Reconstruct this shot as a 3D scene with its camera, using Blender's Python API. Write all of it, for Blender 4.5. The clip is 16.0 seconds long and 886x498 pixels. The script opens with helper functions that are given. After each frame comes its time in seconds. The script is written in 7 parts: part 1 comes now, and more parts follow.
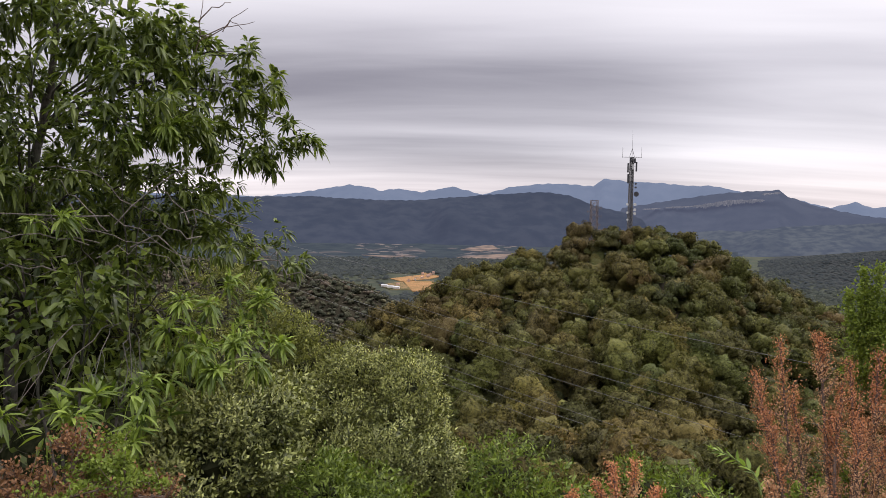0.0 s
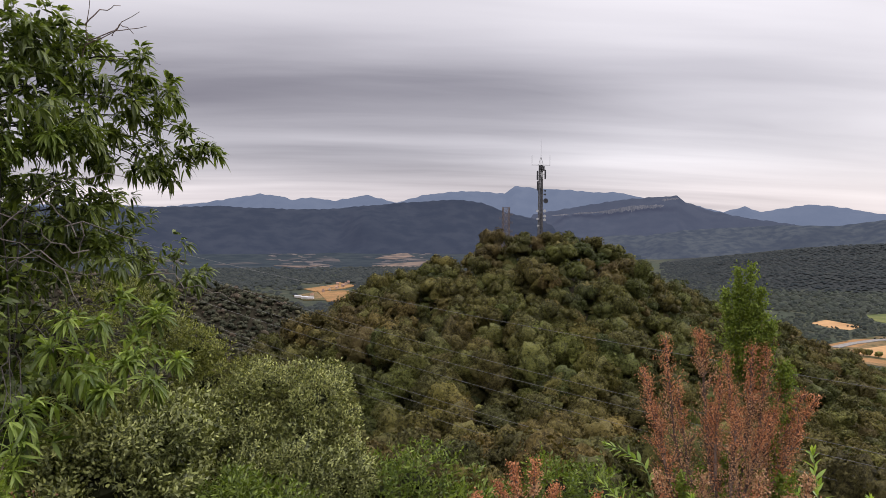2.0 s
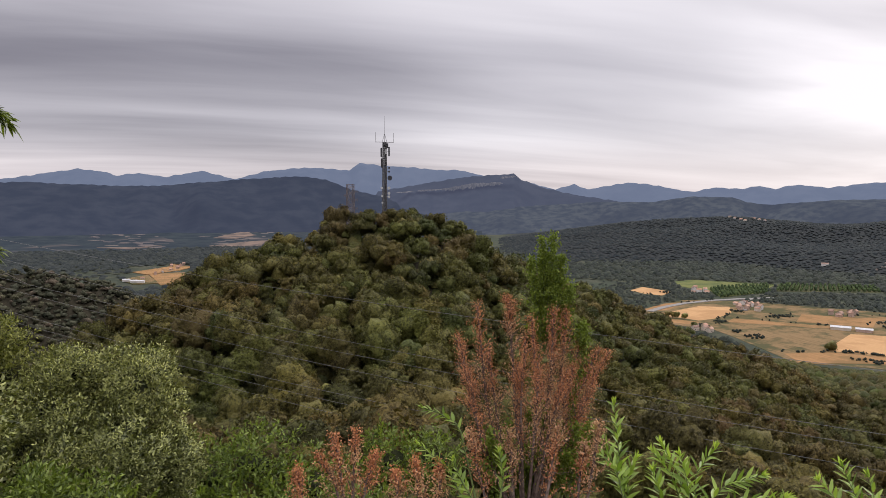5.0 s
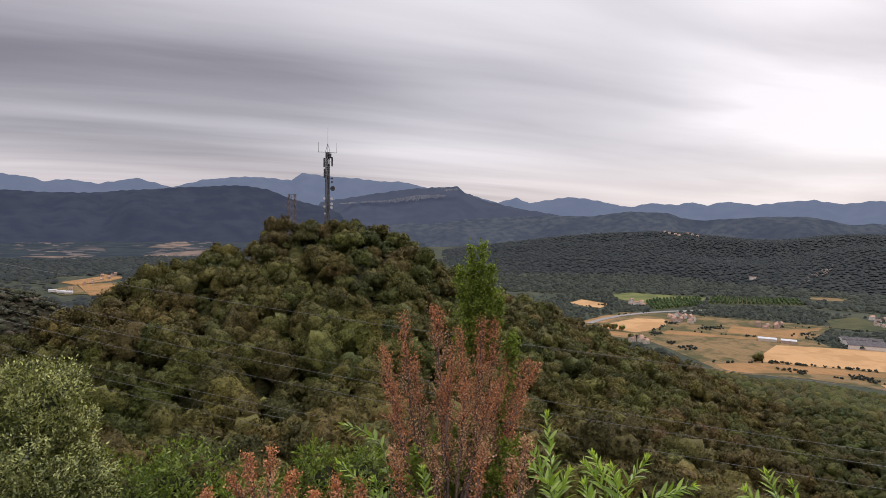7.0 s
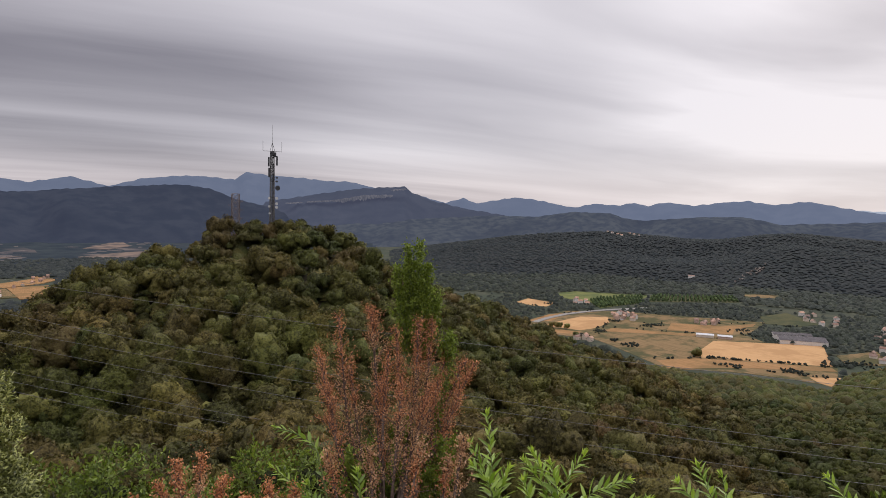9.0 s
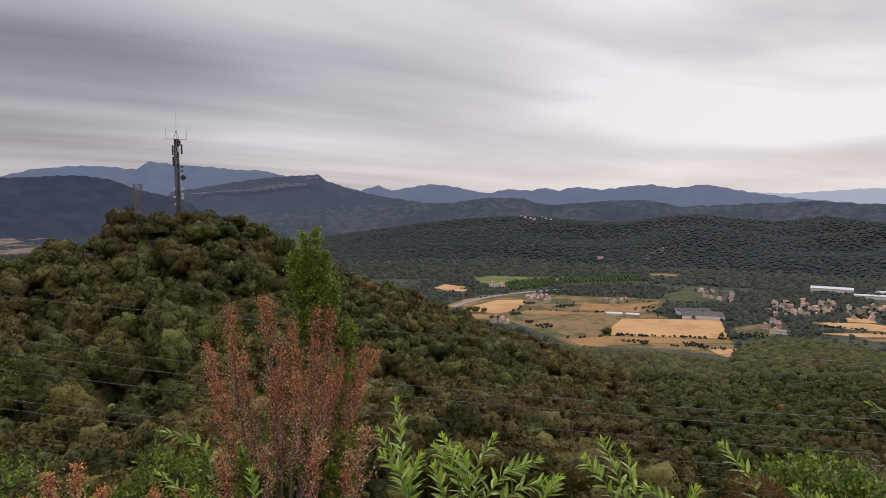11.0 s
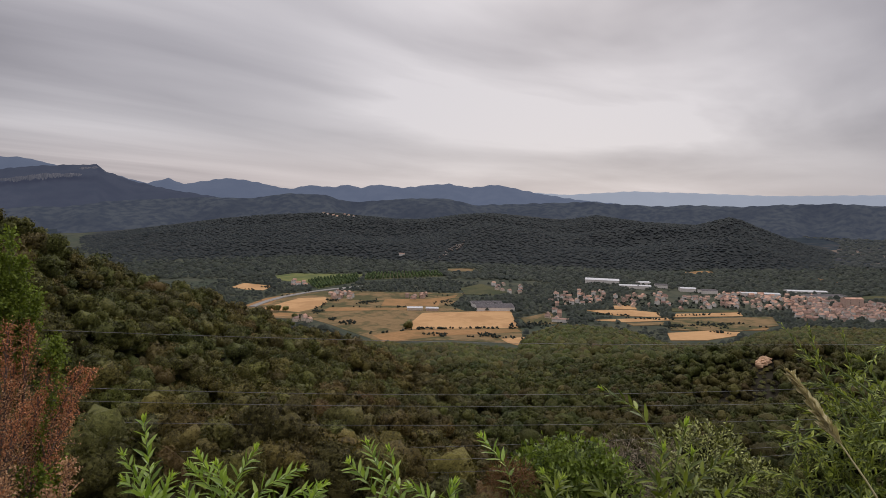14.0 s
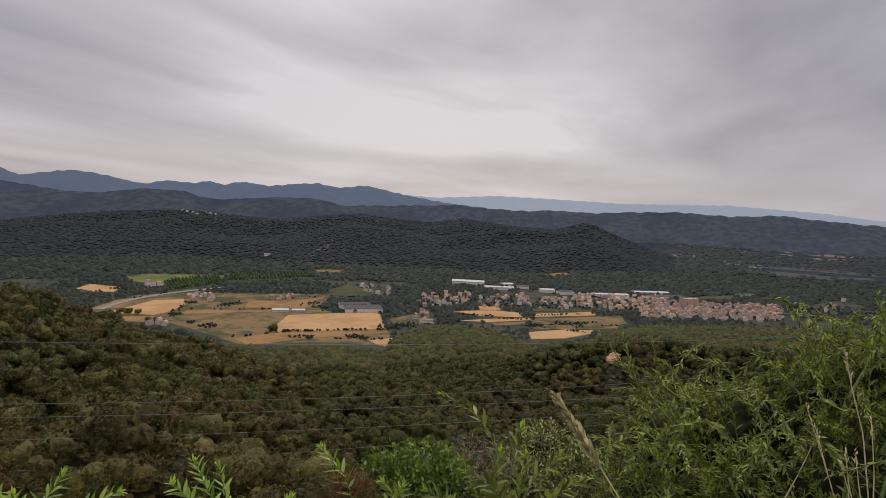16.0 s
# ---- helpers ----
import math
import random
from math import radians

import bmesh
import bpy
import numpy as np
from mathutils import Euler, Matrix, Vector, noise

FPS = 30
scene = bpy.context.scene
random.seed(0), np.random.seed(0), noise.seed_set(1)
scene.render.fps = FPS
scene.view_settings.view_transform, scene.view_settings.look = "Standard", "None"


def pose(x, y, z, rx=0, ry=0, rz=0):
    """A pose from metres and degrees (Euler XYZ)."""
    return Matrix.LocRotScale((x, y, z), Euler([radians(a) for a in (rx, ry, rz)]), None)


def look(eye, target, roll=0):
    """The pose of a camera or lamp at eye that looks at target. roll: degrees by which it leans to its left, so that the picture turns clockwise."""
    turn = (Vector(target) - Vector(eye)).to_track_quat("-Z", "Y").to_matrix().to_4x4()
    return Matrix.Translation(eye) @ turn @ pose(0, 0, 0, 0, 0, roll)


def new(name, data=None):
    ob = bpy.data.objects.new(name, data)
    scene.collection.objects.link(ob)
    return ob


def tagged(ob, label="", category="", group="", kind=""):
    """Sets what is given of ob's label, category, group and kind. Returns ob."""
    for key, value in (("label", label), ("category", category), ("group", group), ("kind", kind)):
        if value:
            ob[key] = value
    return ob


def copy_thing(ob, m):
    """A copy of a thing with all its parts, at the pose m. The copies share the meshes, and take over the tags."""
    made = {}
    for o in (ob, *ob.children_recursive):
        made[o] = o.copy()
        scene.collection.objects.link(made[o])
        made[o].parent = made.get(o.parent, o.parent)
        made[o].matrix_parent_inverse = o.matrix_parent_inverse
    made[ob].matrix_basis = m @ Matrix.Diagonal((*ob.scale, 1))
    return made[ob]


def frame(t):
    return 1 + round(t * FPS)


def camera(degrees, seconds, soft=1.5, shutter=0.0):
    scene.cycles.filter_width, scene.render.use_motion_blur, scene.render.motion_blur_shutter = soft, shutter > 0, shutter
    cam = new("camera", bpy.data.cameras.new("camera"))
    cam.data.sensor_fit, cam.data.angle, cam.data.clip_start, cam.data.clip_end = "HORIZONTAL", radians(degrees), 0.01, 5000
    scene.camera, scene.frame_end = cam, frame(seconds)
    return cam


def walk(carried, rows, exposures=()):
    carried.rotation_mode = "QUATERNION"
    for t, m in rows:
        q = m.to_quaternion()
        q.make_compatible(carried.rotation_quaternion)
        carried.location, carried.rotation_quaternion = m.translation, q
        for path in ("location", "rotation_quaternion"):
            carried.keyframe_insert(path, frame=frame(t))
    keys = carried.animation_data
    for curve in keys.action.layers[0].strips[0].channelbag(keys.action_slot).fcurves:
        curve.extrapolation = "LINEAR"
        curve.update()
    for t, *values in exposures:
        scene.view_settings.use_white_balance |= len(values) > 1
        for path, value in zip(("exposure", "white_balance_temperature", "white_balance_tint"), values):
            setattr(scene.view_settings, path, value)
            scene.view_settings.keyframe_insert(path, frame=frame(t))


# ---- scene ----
# ---- the camera and its walk ----
cam = camera(67.47, 16.0, soft=0.3)
EYE = 1.6
FLOOR = -192.0
SCAR_AZ = 80.6
ROWS = [
    (0.0, 0.0000, 0.0000, -0.0000, -0.000, -3.390, 1.057),
    (0.5, 0.0052, -0.0049, -0.0006, -1.584, -3.304, 1.089),
    (1.0, 0.0188, -0.0122, -0.0004, -2.639, -2.636, 0.408),
    (1.5, 0.0391, -0.0196, 0.0007, -5.072, -2.335, 0.706),
    (2.0, 0.0516, -0.0202, 0.0031, -7.334, -2.608, 0.346),
    (2.5, 0.0625, -0.0212, 0.0035, -9.997, -2.894, 0.718),
    (3.0, 0.0657, -0.0424, 0.0033, -12.461, -3.179, 0.652),
    (3.5, 0.0818, -0.0479, 0.0009, -14.539, -3.663, 0.449),
    (4.0, 0.1052, -0.0413, -0.0030, -16.384, -3.573, 0.600),
    (4.5, 0.1228, -0.0642, 0.0022, -18.115, -4.259, -0.195),
    (4.7, 0.1323, -0.0680, -0.0039, -19.279, -4.364, 0.088),
    (6.8, 0.2387, 0.0098, -0.0336, -24.223, -4.546, -0.044),
    (7.0, 0.2455, 0.0064, -0.0337, -25.538, -3.415, 1.099),
    (7.5, 0.2402, -0.0117, -0.0363, -27.302, -2.516, 0.892),
    (8.0, 0.2395, -0.0238, -0.0394, -27.032, -4.125, 0.329),
    (8.2, 0.2481, -0.0307, -0.0367, -27.610, -3.461, 0.495),
    (10.3, 0.3469, 0.0494, -0.0476, -34.282, -4.090, 0.628),
    (10.5, 0.3591, 0.0406, -0.0494, -35.282, -3.961, 0.590),
    (11.0, 0.3862, 0.0270, -0.0490, -37.294, -4.333, 0.227),
    (11.5, 0.4306, 0.0151, -0.0434, -40.420, -4.412, 0.244),
    (12.0, 0.4916, 0.0276, -0.0416, -43.429, -4.216, 0.303),
    (12.5, 0.5361, 0.0113, -0.0480, -46.725, -4.302, 1.580),
    (13.0, 0.5457, -0.0059, -0.0402, -48.131, -3.993, 1.445),
    (13.5, 0.5750, -0.0321, -0.0373, -50.977, -4.167, 1.289),
    (14.0, 0.6065, -0.0570, -0.0329, -54.238, -4.389, 1.251),
    (14.5, 0.6356, -0.0868, -0.0267, -57.303, -4.178, 1.655),
    (15.0, 0.6899, -0.0956, -0.0205, -61.159, -4.111, 2.180),
    (15.5, 0.7293, -0.1193, -0.0163, -63.337, -4.129, 2.092),
    (16.0, 0.7563, -0.1366, -0.0149, -65.533, -3.891, 2.705),
]
walk(cam, [(t, pose(x, y, EYE + z, 90 + pitch, 0, yaw) @ pose(0, 0, 0, 0, 0, roll)) for t, x, y, z, yaw, pitch, roll in ROWS],
     exposures=[(0.0, 0.43, 6400, 14), (2.0, 0.24, 6400, 14), (3.5, 0.19, 6400, 14), (4.5, 0.145, 6400, 14), (7.0, 0.07, 6400, 14), (7.6, -0.09, 6400, 14), (8.2, -0.08, 6400, 14), (10.5, -0.12, 6420, 14), (12.5, -0.30, 6450, 14), (16.0, -0.47, 6450, 13)])

# ---- sky, sun and exposure ----
SUN_AZ, SUN_EL = 66.0, 26.0


def way(az, el):
    a, e = radians(az), radians(el)
    return Vector((math.sin(a) * math.cos(e), math.cos(a) * math.cos(e), math.sin(e)))


class Nodes:
    """Short-hand for a node tree: each call adds a node and gives its output."""

    def __init__(self, tree):
        self.tree = tree
        tree.nodes.clear()

    def node(self, kind, values=()):
        n = self.tree.nodes.new(kind)
        for key, value in dict(values).items():
            if isinstance(value, bpy.types.NodeSocket):
                self.tree.links.new(value, n.inputs[key])
            else:
                n.inputs[key].default_value = value
        return n

    def add(self, kind, values=(), out=0):
        made = self.node(kind, values)
        return made.outputs[out] if len(made.outputs) else made

    def math(self, op, a, b=0.0):
        n = self.node("ShaderNodeMath", {0: a, 1: b})
        n.operation = op
        return n.outputs[0]

    def span(self, v, a, b, lo=0.0, hi=1.0, smooth=True):
        n = self.node("ShaderNodeMapRange", {"Value": v, "From Min": a, "From Max": b, "To Min": lo, "To Max": hi})
        n.interpolation_type = "SMOOTHSTEP" if smooth else "LINEAR"
        return n.outputs[0]

    def mix(self, fac, a, b, blend="MIX"):
        n = self.node("ShaderNodeMixRGB", {"Fac": fac, "Color1": a, "Color2": b})
        n.blend_type = blend
        return n.outputs[0]

    def vmath(self, op, a, b=(0, 0, 0), out=0):
        n = self.node("ShaderNodeVectorMath", {0: a, 1: b})
        n.operation = op
        return n.outputs[out]

    def noise(self, vec, scale, detail=4.0, rough=0.55, distort=0.0):
        return self.add("ShaderNodeTexNoise", {"Vector": vec, "Scale": scale, "Detail": detail, "Roughness": rough, "Distortion": distort})


def rgb(r, g, b):
    return (r, g, b, 1.0)


def build_sky():
    world = bpy.data.worlds.new("overcast_sky")
    scene.world = world
    world.use_nodes = True
    n = Nodes(world.node_tree)
    d = n.vmath("NORMALIZE", n.add("ShaderNodeTexCoord"))
    sep = n.tree.nodes.new("ShaderNodeSeparateXYZ")
    n.tree.links.new(d, sep.inputs[0])
    x, y, z = sep.outputs
    # the cloud deck seen as a plane overhead, its streaks lying across the first view
    h = n.math("ADD", n.math("ABSOLUTE", z), 0.09)
    px, py = n.math("DIVIDE", x, h), n.math("DIVIDE", y, h)
    flat = n.add("ShaderNodeCombineXYZ", {0: px, 1: py, 2: 0.0})
    turn = n.add("ShaderNodeMapping", {"Vector": flat, "Rotation": (0, 0, radians(26)), "Scale": (0.16, 0.62, 1), "Location": (3.1, 1.7, 0)})
    streak = n.noise(turn, 1.0, 5.0, 0.44, 0.5)
    broad = n.noise(n.add("ShaderNodeMapping", {"Vector": flat, "Rotation": (0, 0, radians(18)), "Scale": (0.10, 0.22, 1), "Location": (0.4, 5.2, 0)}), 1.0, 3.0, 0.5, 0.3)
    fine = n.noise(n.add("ShaderNodeMapping", {"Vector": flat, "Rotation": (0, 0, radians(34)), "Scale": (0.35, 1.5, 1), "Location": (7.0, 2.0, 0)}), 1.0, 5.0, 0.55, 0.5)
    # towards the sun the streaks break up into soft patches
    patches = n.noise(n.add("ShaderNodeMapping", {"Vector": flat, "Rotation": (0, 0, radians(20)), "Scale": (0.34, 0.50, 1), "Location": (2.3, 0.6, 0)}), 1.0, 5.0, 0.5, 0.4)
    near_sun = n.span(x, 0.45, 0.9, 0.0, 0.82)
    streak = n.add("ShaderNodeMix", {0: near_sun, 2: streak, 3: patches})
    fine = n.add("ShaderNodeMix", {0: near_sun, 2: fine, 3: patches})
    cover = n.math("ADD", n.math("ADD", n.math("MULTIPLY", streak, 0.48), n.math("MULTIPLY", broad, 0.36)), n.math("MULTIPLY", fine, 0.16))
    # a darker bank of cloud low over the far range
    bank = n.vmath("DOT_PRODUCT", n.vmath("NORMALIZE", n.vmath("MULTIPLY", d, (0.55, 1, 1.9))), tuple((way(-2, 11) * Vector((0.55, 1, 1.9))).normalized()), out=1)
    cover = n.math("SUBTRACT", cover, n.math("MULTIPLY", n.span(bank, 0.955, 1.0, 0.0, 0.17), streak))
    glow = n.vmath("DOT_PRODUCT", d, tuple(way(SUN_AZ - 2, 15)), out=1)
    cover = n.math("ADD", cover, n.math("MULTIPLY", n.span(glow, 0.91, 1.0, 0.0, 0.42), n.math("SUBTRACT", n.math("ADD", streak, fine), 0.68)))
    cover = n.math("ADD", cover, n.span(z, 0.03, 0.11, 0.035, 0.0))
    cover = n.math("SUBTRACT", cover, n.math("MULTIPLY", n.span(z, 0.17, 0.08, 0.0, 0.045), n.span(x, 0.45, 0.2)))
    cover = n.math("ADD", cover, n.math("MULTIPLY", n.span(z, 0.16, 0.30, 0.0, 0.16), n.span(x, 0.75, 0.2)))
    cover = n.math("SUBTRACT", cover, n.math("MULTIPLY", n.span(x, 0.88, 1.0, 0.0, 0.10), n.span(z, 0.05, 0.25)))
    lit = n.vmath("DOT_PRODUCT", d, tuple(way(40, 15)), out=1)
    cover = n.math("ADD", cover, n.span(lit, 0.88, 1.0, 0.0, 0.055))
    cover = n.math("ADD", cover, n.span(glow, 0.93, 1.0, 0.0, 0.05))
    cover = n.add("ShaderNodeMix", {0: n.math("MULTIPLY", n.span(z, 0.13, 0.04, 0.0, 0.75), near_sun), 2: cover, 3: 0.535})
    ramp = n.tree.nodes.new("ShaderNodeValToRGB")
    n.tree.links.new(cover, ramp.inputs[0])
    e = ramp.color_ramp.elements
    e[0].position, e[0].color = 0.29, rgb(0.20, 0.19, 0.22)
    e[1].position, e[1].color = 0.70, rgb(0.90, 0.875, 0.89)
    m = e.new(0.48)
    m.color = rgb(0.52, 0.505, 0.535)
    warm = n.mix(n.math("MULTIPLY", n.span(z, 0.02, 0.10, 0.55, 0.0), n.span(x, 0.92, 0.5)), ramp.outputs[0], n.mix(1.0, ramp.outputs[0], rgb(1.05, 0.965, 0.92), "MULTIPLY"))
    blue = n.node("ShaderNodeTexSky")
    blue.sky_type, blue.sun_disc, blue.sun_elevation, blue.sun_rotation = "NISHITA", False, radians(SUN_EL), radians(SUN_AZ)
    clear = n.mix(1.0, blue.outputs[0], rgb(0.10, 0.10, 0.10), "MULTIPLY")
    both = n.mix(0.94, clear, warm)
    # an overcast sky is brightest overhead
    high = n.span(z, 0.36, 0.85, 1.0, 2.4)
    bg = n.add("ShaderNodeBackground", {"Color": both, "Strength": high})
    n.add("ShaderNodeOutputWorld", {"Surface": bg})


build_sky()
sun_data = bpy.data.lights.new("sun", "SUN")
sun_data.energy, sun_data.angle, sun_data.color = 1.3, radians(12), (1.0, 0.95, 0.86)
sun = new("sun", sun_data)
sun.matrix_world = look(way(SUN_AZ, SUN_EL + 14) * 100, (0, 0, 0))


# ---- materials ----
def surface(name, shade, rough=0.8, metal=0.0, bump=None, through_light=0.0, specular=0.3, emit=None):
    """A material: shade(n) gives the colour socket, bump(n) a height socket and its strength."""
    mat = bpy.data.materials.new(name)
    mat.use_nodes = True
    n = Nodes(mat.node_tree)
    col = shade(n)
    values = {"Base Color": col, "Roughness": rough, "Metallic": metal, "Specular IOR Level": specular}
    if bump:
        height, strength, dist = bump(n)
        values["Normal"] = n.add("ShaderNodeBump", {"Height": height, "Strength": strength, "Distance": dist})
    if emit:
        values["Emission Color"], values["Emission Strength"] = emit
    out = n.add("ShaderNodeBsdfPrincipled", values)
    if through_light:
        lit = n.add("ShaderNodeBsdfTranslucent", {"Color": n.mix(1.0, col, rgb(1.25, 1.3, 0.7), "MULTIPLY")})
        out = n.add("ShaderNodeMixShader", {0: through_light, 1: out, 2: lit})
    n.add("ShaderNodeOutputMaterial", {"Surface": out})
    return mat


def place(n):
    return n.add("ShaderNodeTexCoord", out=3)


def world_place(n):
    return n.add("ShaderNodeNewGeometry")


def speckled(a, b, scale=8.0, c=None, big=0.6):
    """Two colours mixed by fine noise, a third by coarse noise."""
    def shade(n):
        p = world_place(n)
        col = n.mix(n.span(n.noise(p, scale), 0.35, 0.65), rgb(*a), rgb(*b))
        if c:
            col = n.mix(n.span(n.noise(p, scale * 0.13, 3.0), 0.45, 0.65, 0.0, big), col, rgb(*c))
        return col
    return shade


def leafy(dark, light, dry=None, spread=1.0, tint=False, single=False):
    """Leaf colours that differ from leaf to leaf, from plant to plant and in patches."""
    def shade(n):
        island = n.add("ShaderNodeObjectInfo", out=5) if single else n.add("ShaderNodeNewGeometry", out=8)
        col = n.mix(n.span(island, 0.0, 1.0, 0.5 - 0.5 * spread, 0.5 + 0.5 * spread, False), rgb(*dark), rgb(*light))
        if tint:
            held = n.node("ShaderNodeAttribute")
            held.attribute_name = "tint"
            t = held.outputs[2]
        else:
            t = n.noise(world_place(n), 1.3, 3.0)
        col = n.mix(1.0, col, n.add("ShaderNodeCombineXYZ", {0: n.span(t, 0, 1, 0.68, 1.25, False), 1: n.span(t, 0, 1, 0.75, 1.22, False), 2: n.span(t, 0, 1, 0.8, 1.1, False)}), "MULTIPLY")
        if dry:
            col = n.mix(n.span(n.math("FRACT", n.math("MULTIPLY", t, 7.31)), 0.80, 1.0, 0.0, 0.8), col, rgb(*dry))
        return col
    return shade


def bark_bump(scale, dist=0.01):
    return lambda n: (n.noise(n.vmath("MULTIPLY", place(n), (1, 1, 0.25)), scale, 6.0, 0.65), 0.8, dist)


M_WOOD_GREY = surface("grey_bark", speckled((0.045, 0.038, 0.032), (0.10, 0.088, 0.075), 30, (0.06, 0.066, 0.05)), 0.9, bump=bark_bump(60))
M_TWIG = surface("pale_twig", speckled((0.11, 0.10, 0.085), (0.20, 0.17, 0.15), 60), 0.85)
M_STEM_GREEN = surface("green_stem", speckled((0.10, 0.14, 0.04), (0.18, 0.22, 0.07), 50), 0.7)
M_STEM_BROWN = surface("brown_stem", speckled((0.09, 0.06, 0.048), (0.20, 0.145, 0.115), 60), 0.85)
M_CHESTNUT = surface("chestnut_leaf", leafy((0.026, 0.044, 0.010), (0.20, 0.245, 0.052)), 0.42, through_light=0.38, specular=0.45)
M_CHESTNUT_FRESH = surface("fresh_chestnut_leaf", leafy((0.05, 0.085, 0.010), (0.28, 0.36, 0.062)), 0.48, through_light=0.35, specular=0.45)
M_HOLM = surface("holm_oak_leaf", leafy((0.045, 0.056, 0.016), (0.47, 0.485, 0.165)), 0.5, through_light=0.14, specular=0.4)
M_HOLM_YELLOW = surface("olive_yellow_leaf", leafy((0.07, 0.085, 0.02), (0.37, 0.375, 0.10)), 0.5, through_light=0.25)
M_FRESH = surface("fresh_green_leaf", leafy((0.05, 0.078, 0.014), (0.27, 0.34, 0.07)), 0.5, through_light=0.35)
M_SHOOT = surface("bright_shoot_leaf", leafy((0.15, 0.235, 0.03), (0.38, 0.50, 0.10), single=True), 0.42, through_light=0.35, specular=0.5)
M_SHOOT_TIP = surface("yellow_green_shoot_tip", leafy((0.32, 0.44, 0.06), (0.52, 0.62, 0.10), single=True), 0.45, through_light=0.4)
M_NARROW = surface("narrow_broom_leaf", leafy((0.050, 0.068, 0.012), (0.34, 0.385, 0.075)), 0.5, through_light=0.3)
M_NARROW_SINGLE = surface("dark_lance_leaf", leafy((0.055, 0.078, 0.012), (0.29, 0.34, 0.06), single=True), 0.5, through_light=0.3)
M_FRESH_SINGLE = surface("fresh_hanging_leaf", leafy((0.05, 0.085, 0.010), (0.28, 0.36, 0.062), single=True), 0.48, through_light=0.35, specular=0.45)
M_HEATH = surface("withered_heath_flower", leafy((0.34, 0.120, 0.055), (0.74, 0.36, 0.19)), 0.8, through_light=0.15)
M_HEATH_PALE = surface("pale_heath_flower", leafy((0.40, 0.205, 0.11), (0.68, 0.42, 0.25)), 0.8, through_light=0.15)
M_HEATH_GREEN = surface("heath_needle", leafy((0.10, 0.14, 0.015), (0.24, 0.30, 0.05)), 0.6, through_light=0.3)
M_RUST = surface("rust_brown_frond", leafy((0.10, 0.045, 0.022), (0.30, 0.15, 0.07)), 0.8, through_light=0.15)
M_STRAW = surface("dry_straw", leafy((0.44, 0.36, 0.19), (0.72, 0.62, 0.38)), 0.7, through_light=0.15)
M_DRYTWIG = surface("dry_tangle", leafy((0.20, 0.15, 0.11), (0.36, 0.29, 0.22)), 0.8)


def crown_shade(dark, light, by_object=False):
    """Oak crowns: clumps of leaves in light and dark, each tree its own hue between olive, yellow-green and brown."""
    def shade(n):
        p = world_place(n)
        if by_object:
            t = n.add("ShaderNodeObjectInfo", out=5)
        else:
            held = n.node("ShaderNodeAttribute")
            held.attribute_name = "tint"
            t = held.outputs[2]
        leaf = n.math("ADD", n.math("MULTIPLY", n.noise(p, 2.6, 5.0, 0.76), 0.84), n.math("MULTIPLY", n.add("ShaderNodeNewGeometry", out=8), 0.16))
        col = n.mix(n.span(leaf, 0.30, 0.66), rgb(*dark), rgb(*light))
        col = n.mix(1.0, col, n.add("ShaderNodeCombineXYZ", {0: n.span(t, 0, 1, 0.74, 1.32, False), 1: n.span(t, 0, 1, 0.76, 1.26, False), 2: n.span(t, 0, 1, 0.8, 1.05, False)}), "MULTIPLY")
        hue = n.math("FRACT", n.math("MULTIPLY", t, 7.31))
        col = n.mix(1.0, col, n.mix(hue, rgb(0.90, 1.06, 0.86), rgb(1.12, 1.0, 0.92)), "MULTIPLY")
        col = n.mix(n.span(n.math("FRACT", n.math("MULTIPLY", t, 23.7)), 0.90, 1.0, 0.0, 0.6), col, rgb(light[0] * 1.05, light[1] * 0.72, light[2] * 0.9))
        wide = n.mix(n.span(n.noise(p, 0.022, 3.0), 0.38, 0.56), rgb(1.09, 0.985, 0.92), rgb(0.97, 1.05, 0.84))
        return n.mix(1.0, col, wide, "MULTIPLY")
    return shade


def leaf_bump(scale, dist):
    return lambda n: (n.noise(world_place(n), scale, 5.0, 0.75), 1.0, dist)


M_TREE = surface("oak_crown", crown_shade((0.024, 0.022, 0.010), (0.190, 0.176, 0.071), by_object=True), 0.65, through_light=0.10, specular=0.15, bump=leaf_bump(3.6, 0.5))
M_FOREST = surface("forest_crown", crown_shade((0.024, 0.022, 0.011), (0.175, 0.158, 0.066)), 0.65, through_light=0.10, specular=0.15, bump=leaf_bump(3.0, 0.6))
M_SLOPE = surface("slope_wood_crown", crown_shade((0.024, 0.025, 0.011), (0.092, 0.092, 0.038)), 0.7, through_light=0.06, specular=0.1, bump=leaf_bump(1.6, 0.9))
# the blue of distant air is mixed into these two leaf colours
M_WOODS = surface("haze_tinted_wood_crown", leafy((0.022, 0.027, 0.028), (0.034, 0.039, 0.037), tint=True), 0.8, specular=0.1)
M_RIDGE = surface("dark_hazed_ridge_crown", leafy((0.023, 0.028, 0.031), (0.034, 0.039, 0.040), tint=True), 0.85, specular=0.05)
M_SCRUB = surface("grey_scrub", leafy((0.042, 0.044, 0.026), (0.125, 0.118, 0.074), (0.14, 0.105, 0.078), tint=True), 0.8, specular=0.1, bump=leaf_bump(2.2, 0.7))
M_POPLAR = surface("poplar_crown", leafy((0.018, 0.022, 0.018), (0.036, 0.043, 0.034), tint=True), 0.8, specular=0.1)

M_PLANTED = surface("young_poplar_crown", leafy((0.040, 0.060, 0.026), (0.085, 0.115, 0.045), tint=True), 0.8, specular=0.1)


